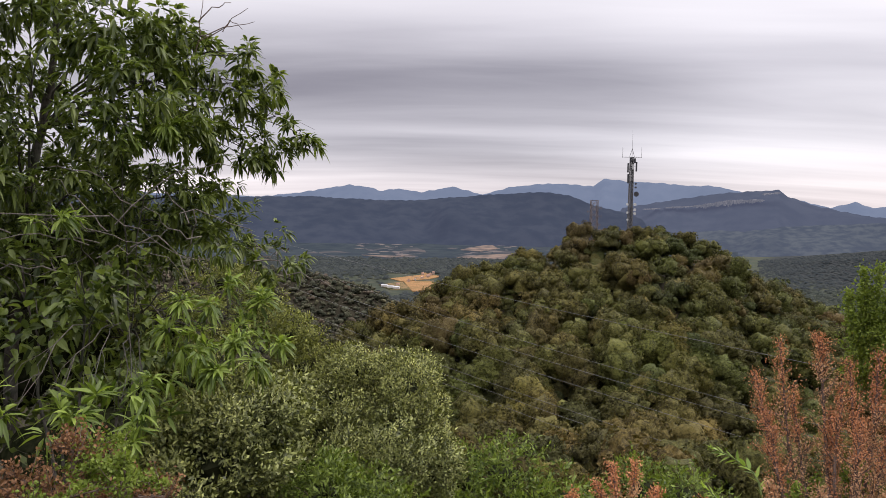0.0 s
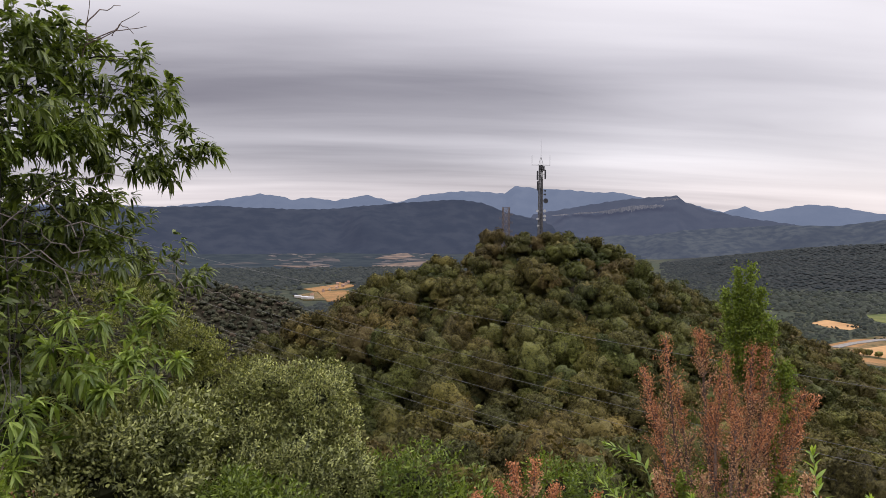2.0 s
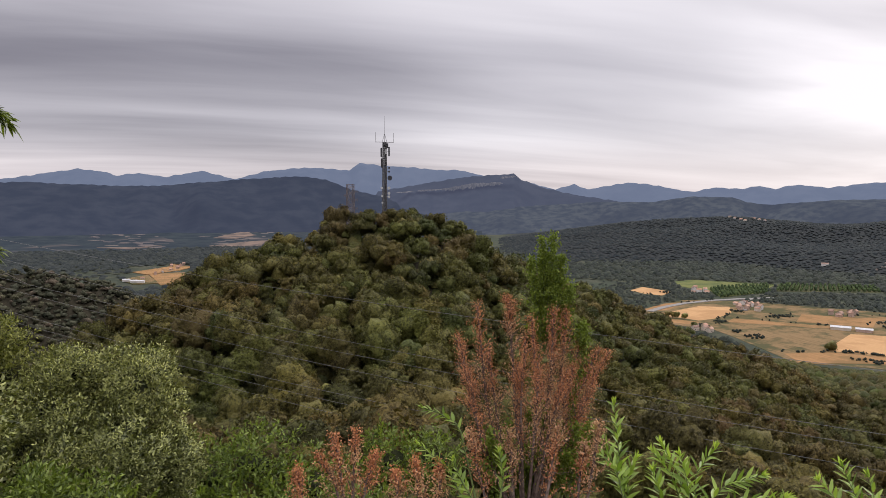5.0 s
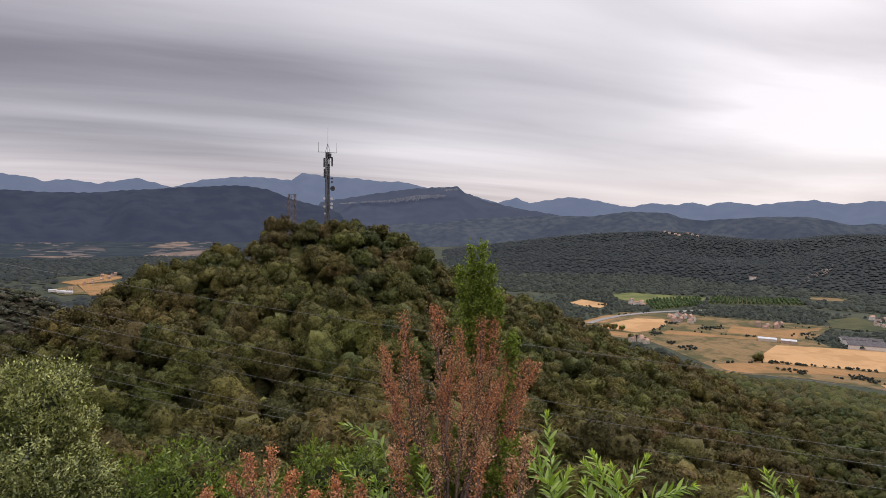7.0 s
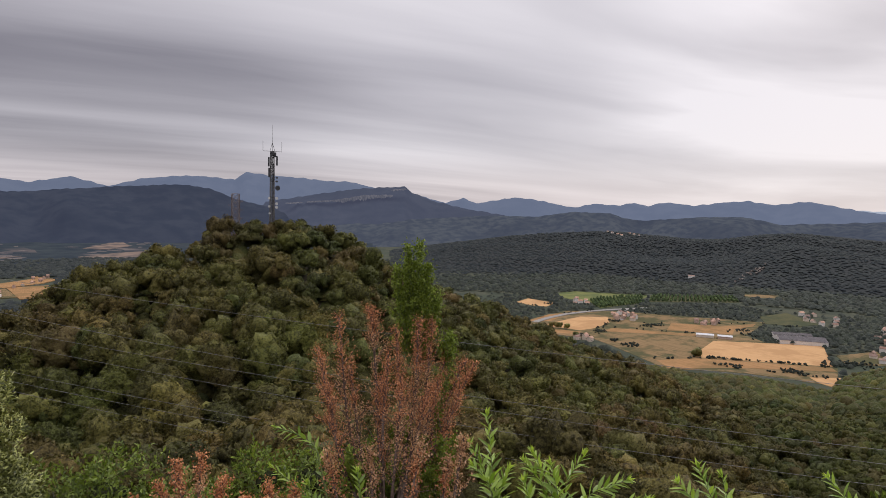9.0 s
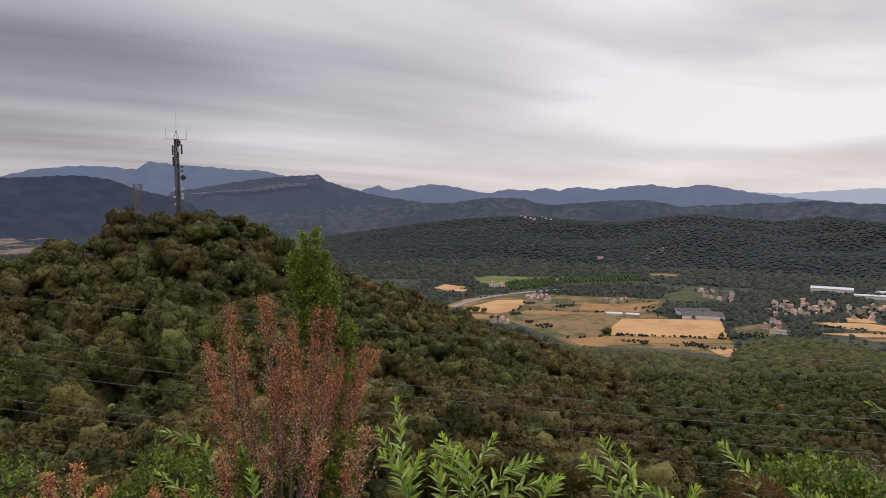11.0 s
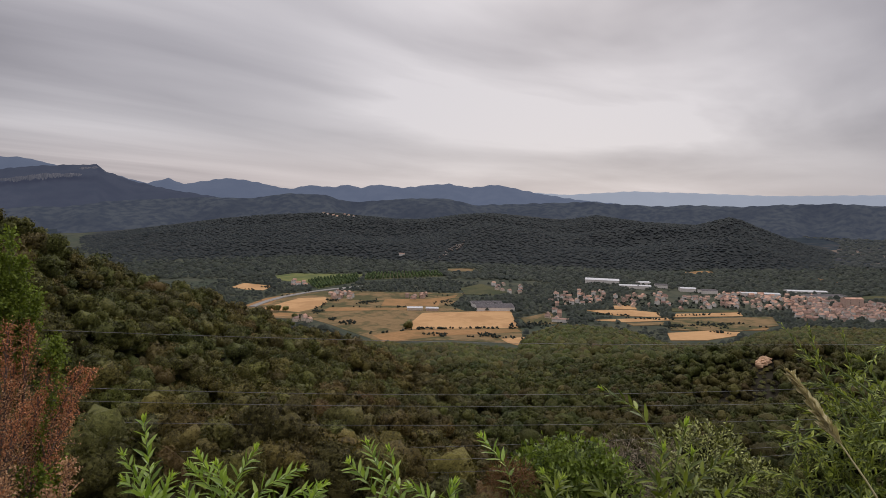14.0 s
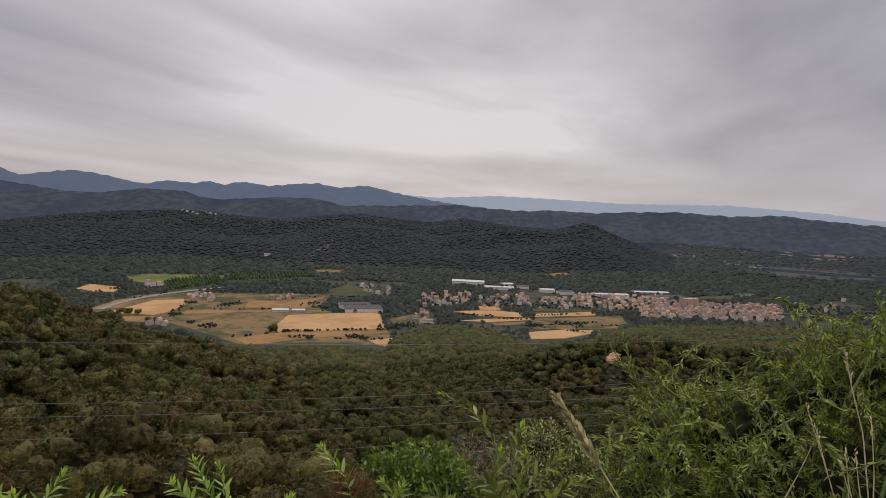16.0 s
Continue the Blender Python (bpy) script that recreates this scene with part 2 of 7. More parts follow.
def ground_shade(n):
    p = world_place(n)
    litter = n.mix(n.span(n.noise(p, 3.0, 6.0), 0.35, 0.65), rgb(0.022, 0.020, 0.013), rgb(0.042, 0.036, 0.023))
    grass = n.mix(n.span(n.noise(p, 0.02, 5.0), 0.4, 0.6), rgb(0.036, 0.044, 0.030), rgb(0.060, 0.064, 0.042))
    sep = n.tree.nodes.new("ShaderNodeSeparateXYZ")
    n.tree.links.new(p, sep.inputs[0])
    # beyond 1100 m the ridge crowns' haze-blue is put into the ground colour
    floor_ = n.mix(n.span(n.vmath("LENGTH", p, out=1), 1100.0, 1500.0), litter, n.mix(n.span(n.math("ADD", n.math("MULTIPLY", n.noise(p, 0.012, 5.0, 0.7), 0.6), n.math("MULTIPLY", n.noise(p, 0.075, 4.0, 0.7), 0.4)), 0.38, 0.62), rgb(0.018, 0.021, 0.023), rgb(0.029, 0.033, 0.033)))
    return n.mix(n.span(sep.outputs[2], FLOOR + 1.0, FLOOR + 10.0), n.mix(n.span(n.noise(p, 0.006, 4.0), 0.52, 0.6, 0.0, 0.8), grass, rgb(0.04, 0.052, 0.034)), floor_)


M_GROUND = surface("earth_and_litter", ground_shade, 0.95, bump=lambda n: (n.noise(world_place(n), 2.0, 6.0), 0.5, 0.2), specular=0.1)


def field_mat(name, a, b, c, rows=0.0):
    def shade(n):
        p = world_place(n)
        turned = n.add("ShaderNodeMapping", {"Vector": p, "Rotation": (0, 0, 0.6), "Scale": (0.4, 0.03, 0.1)})
        col = n.mix(n.span(n.noise(turned, 1.0, 5.0), 0.3, 0.7), rgb(*a), rgb(*b))
        return n.mix(n.span(n.noise(p, 0.018, 6.0, 0.7), 0.44, 0.60, 0.0, 0.9), col, rgb(*c))
    return surface(name, shade, 0.95, specular=0.05)


M_GOLD = field_mat("ripe_stubble", (0.42, 0.25, 0.12), (0.48, 0.295, 0.145), (0.36, 0.21, 0.10))
M_BROWNFIELD = field_mat("reaped_brown_field", (0.24, 0.135, 0.06), (0.32, 0.185, 0.085), (0.19, 0.12, 0.055))
M_MEADOW = field_mat("dry_meadow", (0.15, 0.105, 0.052), (0.235, 0.155, 0.08), (0.060, 0.064, 0.030))
M_GREENFIELD = field_mat("green_meadow", (0.06, 0.065, 0.032), (0.10, 0.09, 0.045), (0.045, 0.055, 0.03))
M_PLANTATION = field_mat("plantation_grass", (0.11, 0.125, 0.045), (0.16, 0.165, 0.06), (0.08, 0.10, 0.04))
M_ROAD = surface("pale_asphalt", speckled((0.17, 0.16, 0.15), (0.24, 0.225, 0.205), 0.3), 0.9)


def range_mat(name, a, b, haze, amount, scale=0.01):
    """Far mountains behind kilometres of air: dull woods, with the air's pale haze put in as glow."""
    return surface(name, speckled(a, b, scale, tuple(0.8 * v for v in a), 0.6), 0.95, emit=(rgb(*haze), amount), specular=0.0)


M_RANGE_FAR = range_mat("haze_blue_far_range", (0.018, 0.022, 0.028), (0.028, 0.032, 0.038), (0.175, 0.215, 0.315), 0.68)
M_RANGE_MID = range_mat("haze_blue_dark_range", (0.012, 0.016, 0.020), (0.022, 0.026, 0.030), (0.092, 0.108, 0.178), 0.33)
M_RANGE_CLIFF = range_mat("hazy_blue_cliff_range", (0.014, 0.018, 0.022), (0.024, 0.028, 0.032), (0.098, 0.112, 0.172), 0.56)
M_RANGE_NEAR = range_mat("hazed_green_range", (0.018, 0.022, 0.023), (0.042, 0.047, 0.042), (0.080, 0.096, 0.150), 0.50, 0.025)
M_RANGE_PALE = range_mat("haze_pale_far_range", (0.03, 0.035, 0.04), (0.04, 0.045, 0.05), (0.30, 0.335, 0.40), 1.25)


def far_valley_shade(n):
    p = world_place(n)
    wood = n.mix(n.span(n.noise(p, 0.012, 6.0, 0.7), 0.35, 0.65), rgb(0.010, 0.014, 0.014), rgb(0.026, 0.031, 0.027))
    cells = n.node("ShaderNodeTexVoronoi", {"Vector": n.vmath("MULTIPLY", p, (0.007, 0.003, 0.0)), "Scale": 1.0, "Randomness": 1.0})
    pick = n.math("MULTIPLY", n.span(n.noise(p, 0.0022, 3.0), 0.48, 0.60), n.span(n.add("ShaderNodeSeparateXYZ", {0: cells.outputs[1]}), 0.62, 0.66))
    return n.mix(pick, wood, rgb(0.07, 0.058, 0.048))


# haze over the far valley is put in as a bluish glow
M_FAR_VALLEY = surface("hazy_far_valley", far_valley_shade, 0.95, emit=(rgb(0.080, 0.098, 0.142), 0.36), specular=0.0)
M_CLIFF = range_mat("hazed_pale_cliff_rock", (0.05, 0.048, 0.048), (0.14, 0.13, 0.125), (0.12, 0.13, 0.17), 0.66, 0.02)


# ---- mesh helpers ----
def mesh_np(name, verts, faces, mat, smooth=False, tint=None, normals=None):
    """A mesh from arrays: verts (n, 3), faces (m, 3) or (m, 4)."""
    verts, faces = np.asarray(verts, np.float32), np.asarray(faces, np.int32)
    me = bpy.data.meshes.new(name)
    k = faces.shape[1]
    me.vertices.add(len(verts))
    me.vertices.foreach_set("co", verts.ravel())
    me.loops.add(faces.size)
    me.loops.foreach_set("vertex_index", faces.ravel())
    me.polygons.add(len(faces))
    me.polygons.foreach_set("loop_start", np.arange(0, faces.size, k, dtype=np.int32))
    me.polygons.foreach_set("use_smooth", np.full(len(faces), smooth))
    me.materials.append(mat)
    if tint is not None:
        me.attributes.new("tint", "FLOAT", "POINT").data.foreach_set("value", np.asarray(tint, np.float32))
    me.update(calc_edges=True)
    me.validate()
    if normals is not None:
        me.polygons.foreach_set("use_smooth", np.full(len(faces), True))
        me.normals_split_custom_set_from_vertices(np.asarray(normals, np.float32).tolist())
    return me


def joined(pieces):
    """One pair of arrays from several (verts, faces) pairs."""
    vs, fs, base = [], [], 0
    for v, f in pieces:
        vs.append(v)
        fs.append(np.asarray(f) + base)
        base += len(v)
    return np.concatenate(vs), np.concatenate(fs)


def thing(name, label, category, at=(0, 0, 0), group="", kind=""):
    ob = new(name)
    ob.empty_display_size = 0.1
    ob.location = at
    return tagged(ob, label, category, group, kind)


def part(name, me, parent, label="", kind=""):
    ob = new(name, me)
    ob.parent = parent
    if parent is not None:
        ob.matrix_parent_inverse = Matrix.Translation(-parent.location)
    return tagged(ob, label, kind=kind)


def bm_mesh(name, bm, mat):
    me = bpy.data.meshes.new(name)
    bm.to_mesh(me)
    bm.free()
    me.materials.append(mat)
    return me


def tube(points, radii, sides=6):
    """A tapered tube along points: (verts, quads)."""
    pts = np.asarray(points, float)
    n = len(pts)
    t = np.gradient(pts, axis=0)
    t /= np.linalg.norm(t, axis=1)[:, None] + 1e-9
    ref = np.where(np.abs(t[:, 2:3]) > 0.9, [[1.0, 0, 0]], [[0, 0, 1.0]])
    u = np.cross(t, ref)
    u /= np.linalg.norm(u, axis=1)[:, None] + 1e-9
    w = np.cross(t, u)
    a = np.arange(sides) * 2 * np.pi / sides
    ring = u[:, None] * np.cos(a)[None, :, None] + w[:, None] * np.sin(a)[None, :, None]
    v = (pts[:, None] + ring * np.asarray(radii, float)[:, None, None]).reshape(-1, 3)
    i, j = np.meshgrid(np.arange(n - 1), np.arange(sides), indexing="ij")
    k = (j + 1) % sides
    f = np.stack([i * sides + j, i * sides + k, (i + 1) * sides + k, (i + 1) * sides + j], -1).reshape(-1, 4)
    return v, f


def bend(a, b, sag, steps=8, wobble=0.0, rng=None):
    """Points from a to b, bowed up by sag, with a little wobble."""
    a, b = np.asarray(a, float), np.asarray(b, float)
    s = np.linspace(0, 1, steps)[:, None]
    p = a + (b - a) * s
    p[:, 2] += (4 * s * (1 - s))[:, 0] * sag
    if wobble and rng is not None:
        p[1:-1] += rng.normal(0, wobble, (steps - 2, 3))
    return p


def unit(v):
    return v / (np.linalg.norm(v, axis=-1, keepdims=True) + 1e-9)


def long_leaves(base, way_, length, width, droop, rng):
    """Lance-shaped leaves with a fold along the rib, drooping to the tip: 8 triangles each."""
    n = len(base)
    d = unit(way_)
    side = unit(np.cross(d, [0, 0, 1.0]) + rng.normal(0, 0.35, (n, 3)))
    side = unit(side - (side * d).sum(1)[:, None] * d)
    up = np.cross(side, d)
    L, W = length[:, None], width[:, None]
    drop = np.array([0, 0, -1.0])

    def mid(s):
        return base + d * L * s + drop * L * (droop[:, None] * s * s)

    v = np.stack([mid(0.0), mid(0.38), mid(0.72), mid(1.0),
                  mid(0.3) + side * W * 0.5 + up * W * 0.14, mid(0.65) + side * W * 0.42 + up * W * 0.12,
                  mid(0.3) - side * W * 0.5 + up * W * 0.14, mid(0.65) - side * W * 0.42 + up * W * 0.12], 1).reshape(-1, 3)
    tri = np.array([(0, 1, 4), (0, 6, 1), (1, 5, 4), (1, 2, 5), (1, 6, 7), (1, 7, 2), (2, 3, 5), (2, 7, 3)])
    f = (np.arange(n) * 8)[:, None, None] + tri[None]
    return v, f.reshape(-1, 3)


def small_leaves(base, way_, length, width, rng, face=None):
    """Small leaves folded along the rib, turned to a given face if any: 2 triangles each."""
    n = len(base)
    d = unit(way_)
    side = unit(np.cross(d, unit(rng.normal(0, 1, (n, 3)))))
    up = np.cross(side, d)
    if face is not None:
        flip = np.where((up * face).sum(1) < 0, -1.0, 1.0)[:, None]
        side, up = side * flip, up * flip
    L, W = length[:, None], width[:, None]
    v = np.stack([base, base + d * L * 0.5 + side * W * 0.5 + up * W * 0.15, base + d * L, base + d * L * 0.5 - side * W * 0.5 + up * W * 0.15], 1).reshape(-1, 3)
    f = (np.arange(n) * 4)[:, None, None] + np.array([(0, 1, 2), (0, 2, 3)])[None]
    return v, f.reshape(-1, 3)


LEAF_MESHES = {}


def leaf_mesh(mat, bow):
    """One lance-shaped leaf, 1 long and 1 wide, folded along its rib and bowed down."""
    key = (mat.name, bow)
    if key not in LEAF_MESHES:
        mid = [(s, 0.0, -bow * s * s) for s in (0.0, 0.2, 0.45, 0.75, 1.0)]
        rim = [(s, w, -bow * s * s + 0.035) for s, w in ((0.15, 0.34), (0.42, 0.5), (0.72, 0.33))]
        v = mid + rim + [(x, -y, z) for x, y, z in rim]
        f = [(0, 1, 5), (1, 2, 6), (1, 6, 5), (2, 3, 7), (2, 7, 6), (3, 4, 7), (0, 8, 1), (1, 9, 2), (1, 8, 9), (2, 10, 3), (2, 9, 10), (3, 10, 4)]
        LEAF_MESHES[key] = mesh_np("leaf", v, f, mat, True)
    return LEAF_MESHES[key]


def leaf_objects(name, parent, pos, way_, length, width, droop, mat, rng):
    """Single leaves as parts of a plant, sharing a few meshes."""
    d = unit(way_)
    side = unit(np.cross([0, 0, 1.0], d) + rng.normal(0, 0.35, d.shape))
    side = unit(side - (side * d).sum(1)[:, None] * d)
    up = np.cross(d, side)
    for k in range(len(pos)):
        ob = part(name, leaf_mesh(mat, float(round(droop * rng.choice([0.4, 1.0, 1.5]), 3))), parent)
        m = Matrix.Identity(4)
        for i, (axis, size) in enumerate(((d[k], length[k]), (side[k], width[k]), (up[k], length[k]))):
            for j in range(3):
                m[j][i] = float(axis[j] * size)
        for j in range(3):
            m[j][3] = float(pos[k][j])
        ob.matrix_basis = m


def in_ball(n, rng, hollow=0.0):
    v = unit(rng.normal(0, 1, (n, 3)))
    return v * (hollow + (1 - hollow) * rng.random((n, 1)) ** (1 / 3))


# ---- the lie of the land ----


def smooth(v, a, b):
    s = np.clip((v - a) / (b - a), 0, 1)
    return s * s * (3 - 2 * s)


def along(az, *pairs):
    """A value along the compass, between (azimuth, value) pairs."""
    p = np.array(pairs)
    return np.interp(az, p[:, 0], p[:, 1])


def crest_far(az):
    return along(az, (-60, 130), (-20, 140), (-8, 145), (0, 152), (16, 168), (24, 180), (30, 200), (36, 225), (40, 242), (44, 252), (49, 252), (53, 238), (55, 222), (57, 196), (58.5, 168), (60, 140), (62, 120), (130, 118))


def crest_el(az):
    return along(az, (-60, -15), (-20, -15.5), (-12, -12.6), (-8, -10.4), (-4.9, -8.7), (-2.3, -7.6), (0.5, -5.9), (5.8, -4.0), (11, -2.55), (15.8, -1.55), (17.6, -1.25), (20, -1.9), (22.9, -2.8), (24.4, -3.7), (26.4, -4.9), (30.8, -6.6), (33.7, -8.0), (37.6, -9.6), (40.5, -10.6), (44.5, -11.7), (49, -13.0), (53.2, -14.8), (55.1, -16.2), (57.2, -18.7), (58.3, -21.2), (60, -25), (62, -28), (130, -28))


def wood_edge(az):
    """How far the wood on the low slope reaches before the valley fields begin."""
    return along(az, (20, 760), (44, 830), (48, 860), (51.2, 835), (55, 850), (61, 840), (61.8, 920), (64.7, 1010), (70, 1005), (73.6, 925), (78.3, 965), (80, 1060), (83.3, 1170), (90, 1250), (94, 1290), (130, 1400))


def ground_z(x, y):
    """The height of the bare ground."""
    r, az = np.hypot(x, y), np.degrees(np.arctan2(x, y))
    front = np.where(az < -130, az + 360, az)
    rc = crest_far(front)
    zc = np.maximum(EYE + rc * np.tan(np.radians(crest_el(front))) - 4.8, FLOOR)
    rg = along(front, (-60, 66), (0, 76), (16, 78), (33, 88), (60, 95), (130, 95))
    zg = along(front, (-60, -26), (0, -30), (16, -32), (33, -34), (45, -38), (58, -50), (130, -52))
    near = np.interp(r, [0, 1.2, 2.4, 5, 8, 20], [0, -0.05, -0.35, -1.9, -4.0, -12.5])
    slope = np.where(r < 20, near, -12.5 + (zg + 12.5) * np.clip((r - 20) / (rg - 20), 0, 1))
    s = np.clip((r - rg) / (rc - rg), 0, 1)
    bow = along(front, (-10, 0.0), (0, 0.03), (20, 0.06), (40, 0.03), (55, 0.0), (90, 0.0))
    face = zg + (zc - zg) * (s + bow * 4 * s * (1 - s))
    back = np.maximum(zc - 0.62 * (r - rc), FLOOR)
    z = np.where(r < rg, slope, np.where(r < rc, face, back))
    # the long low slope beyond the gully, down to the fields
    edge = wood_edge(front)
    fall = -47 + (FLOOR + 47) * np.clip(r / edge, 0, 1)
    z = np.where((r > rg) & (front > 22), np.maximum(z, fall + 5 * np.sin(front * 0.42 + r * 0.006) * np.sin(np.pi * np.clip((r - 150) / (edge - 150), 0, 1))), z)
    # a darker wooded spur that comes in beside the low slope
    el = along(front, (60, -24), (66, -18), (69, -15.2), (72, -13.4), (74.5, -12.3), (78, -11.4), (84, -10.9), (92, -10.4), (130, -9))
    top = EYE + 400 * np.tan(np.radians(el)) - 5.5
    z = np.where((r > 190) & (front > 58), np.maximum(z, FLOOR + (top - FLOOR) * np.where(r < 400, 1 - np.clip((400 - r) / 430, 0, 1), 1 - smooth(r, 400, 640))), z)
    # grey scrub hill
    el = along(front, (-60, -3.5), (-25, -4.0), (-14.5, -5.2), (-11.7, -5.7), (-8.9, -6.2), (-6, -7.1), (-4, -8.1), (-3, -8.9), (0, -11), (6, -16), (20, -25))
    top = EYE + 420 * np.tan(np.radians(el))
    z = np.maximum(z, FLOOR + (top - FLOOR) * np.clip(1 - np.abs(r - 420) / np.where(r < 420, 330, 240), 0, 1) ** 0.9 * (r > 180))
    # wooded ridge across the valley
    el = along(front, (20, -5.0), (25, -3.7), (30, -2.8), (36, -1.9), (41, -1.55), (44, -1.4), (45.5, -1.45), (47.3, -1.6), (50.5, -1.85), (52.7, -1.8), (55.5, -1.35), (58.4, -1.08), (61, -1.25), (64.2, -1.5), (65.8, -1.35), (67.2, -1.1), (69, -1.35), (71, -1.55), (75, -1.7), (76.4, -1.3), (77.5, -0.98), (78.4, -1.2), (79.6, -1.7), (81.5, -2.45), (82.9, -2.9), (85.1, -3.45), (87, -4.2), (89.5, -5))
    foot = along(front, (25, 1875), (43, 2100), (52, 1935), (72, 1875), (76, 2050), (86, 2250))
    rr = 3000 + 130 * np.sin(front * 0.23)
    top = EYE + rr * np.tan(np.radians(el)) - 6
    u = np.clip((r - foot) / (rr - foot), 0, 1)
    bell = np.sin(np.pi * u)
    spurs = 1 + 0.24 * np.sin(x * 0.0062 - y * 0.0035 + 1.4 * np.sin(y * 0.0031)) * bell + 0.15 * np.sin(x * 0.010 + y * 0.0105 + 1.2 * np.sin(x * 0.005)) * bell + 0.07 * np.sin(x * 0.013 + 2.0 * np.sin(y * 0.006)) * np.sin(y * 0.011 + 1.5) * bell
    rise = FLOOR + (top - FLOOR) * np.where(r < rr, (u ** 0.85) * spurs, 1 - smooth(r, rr, rr + 900))
    z = np.maximum(z, np.where(top > FLOOR, rise, FLOOR))
    # the hillside behind the viewpoint
    w = smooth(np.abs(front - 35), 85, 125)
    behind = np.interp(r, [0, 3, 12, 60, 160, 900], [0, 0.2, 3.0, 17, 24, FLOOR])
    return z + (behind - z) * w


def land(x, y):
    """The ground with its small unevenness."""
    r = np.hypot(x, y)
    amp = np.clip((r - 12) / 120, 0, 1) * np.clip((1300 - r) / 500, 0, 1) * np.where(ground_z(x, y) > FLOOR + 3, 1, 0)
    return ground_z(x, y) + amp * (1.6 * np.sin(x * 0.07 + 1.3 * np.sin(y * 0.031)) * np.sin(y * 0.081 + 0.7) + 0.7 * np.sin(x * 0.19 + y * 0.13))


def polar(az, r):
    a = np.radians(az)
    return r * np.sin(a), r * np.cos(a)


def build_ground():
    az = np.concatenate([np.arange(-60, 130, 0.55), np.arange(130, 300, 4.0)])
    r = np.concatenate([[0.0], np.geomspace(0.4, 380, 110), np.linspace(390, 1500, 80), np.linspace(1540, 3300, 60), [3700, 4300, 4900]])
    A, R = np.meshgrid(az, r)
    x, y = polar(A, R)
    v = np.stack([x, y, land(x, y)], -1).reshape(-1, 3)
    i, j = np.meshgrid(np.arange(len(r) - 1), np.arange(len(az)), indexing="ij")
    k = (j + 1) % len(az)
    m = len(az)
    f = np.stack([i * m + j, (i + 1) * m + j, (i + 1) * m + k, i * m + k], -1).reshape(-1, 4)
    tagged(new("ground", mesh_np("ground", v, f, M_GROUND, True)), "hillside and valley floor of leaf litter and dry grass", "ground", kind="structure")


build_ground()


def mountain(name, label, mat, r0, pairs, depth=500, carve=0.12, seed=0, seed_el=0.012):
    """A far range with spurs and gullies below its crest."""
    rng = np.random.default_rng(seed)
    p = np.array(pairs)
    az = np.arange(p[0, 0], p[-1, 0] + 0.01, 0.22)
    el = np.interp(az, p[:, 0], p[:, 1])
    for k in range(5):
        el += rng.normal() * seed_el * np.sin(az * (1.7 + 1.9 * k) + rng.random() * 6)
    top = EYE + r0 * np.tan(np.radians(el))
    s = np.linspace(0, 1.25, 21)
    A, S = np.meshgrid(az, s)
    T = np.broadcast_to(top, A.shape)
    ph = rng.random(6) * 6.28
    gully = sum(np.sin(A * (0.45 + 0.31 * k) + ph[k] + S * (2.5 - k)) / (1 + 0.5 * k) for k in range(6))
    R = r0 - depth * (1 - S) + gully * depth * carve * np.sin(np.pi * np.clip(S, 0, 1)) ** 0.7
    low = FLOOR - 6
    Z = np.where(S <= 1, low + (T - low) * S ** 0.9, T - (T - low) * (S - 1) * 2)
    x, y = polar(A, R)
    v = np.stack([x, y, Z], -1).reshape(-1, 3)
    i, j = np.meshgrid(np.arange(len(s) - 1), np.arange(len(az) - 1), indexing="ij")
    m = len(az)
    f = np.stack([i * m + j, i * m + j + 1, (i + 1) * m + j + 1, (i + 1) * m + j], -1).reshape(-1, 4)
    return tagged(new(name, mesh_np(name, v, f, mat, True)), label, "mountain", kind="structure")


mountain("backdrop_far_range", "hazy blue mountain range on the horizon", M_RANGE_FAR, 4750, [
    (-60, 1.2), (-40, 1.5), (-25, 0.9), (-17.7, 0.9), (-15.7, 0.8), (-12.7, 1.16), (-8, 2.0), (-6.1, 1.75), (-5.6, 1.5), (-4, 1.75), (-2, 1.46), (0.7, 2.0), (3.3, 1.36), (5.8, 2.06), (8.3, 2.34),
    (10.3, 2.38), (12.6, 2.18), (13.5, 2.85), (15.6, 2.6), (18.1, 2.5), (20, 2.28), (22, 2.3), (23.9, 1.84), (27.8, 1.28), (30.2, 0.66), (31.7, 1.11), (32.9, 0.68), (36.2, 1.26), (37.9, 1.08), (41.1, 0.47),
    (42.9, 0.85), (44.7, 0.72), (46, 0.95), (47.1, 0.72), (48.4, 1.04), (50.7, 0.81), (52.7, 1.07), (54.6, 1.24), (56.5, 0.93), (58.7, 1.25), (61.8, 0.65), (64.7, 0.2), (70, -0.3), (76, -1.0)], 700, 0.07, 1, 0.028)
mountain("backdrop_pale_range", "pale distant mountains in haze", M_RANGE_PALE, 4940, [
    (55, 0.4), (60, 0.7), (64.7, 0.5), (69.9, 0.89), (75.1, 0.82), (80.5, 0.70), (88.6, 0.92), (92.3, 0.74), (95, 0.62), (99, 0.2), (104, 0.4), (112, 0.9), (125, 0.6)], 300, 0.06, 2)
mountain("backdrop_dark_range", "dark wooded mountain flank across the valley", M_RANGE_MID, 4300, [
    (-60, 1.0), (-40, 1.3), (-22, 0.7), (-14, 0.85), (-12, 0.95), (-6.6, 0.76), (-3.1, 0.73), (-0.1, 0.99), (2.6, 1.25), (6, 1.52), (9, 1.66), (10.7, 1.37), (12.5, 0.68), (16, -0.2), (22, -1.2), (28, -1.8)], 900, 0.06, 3)
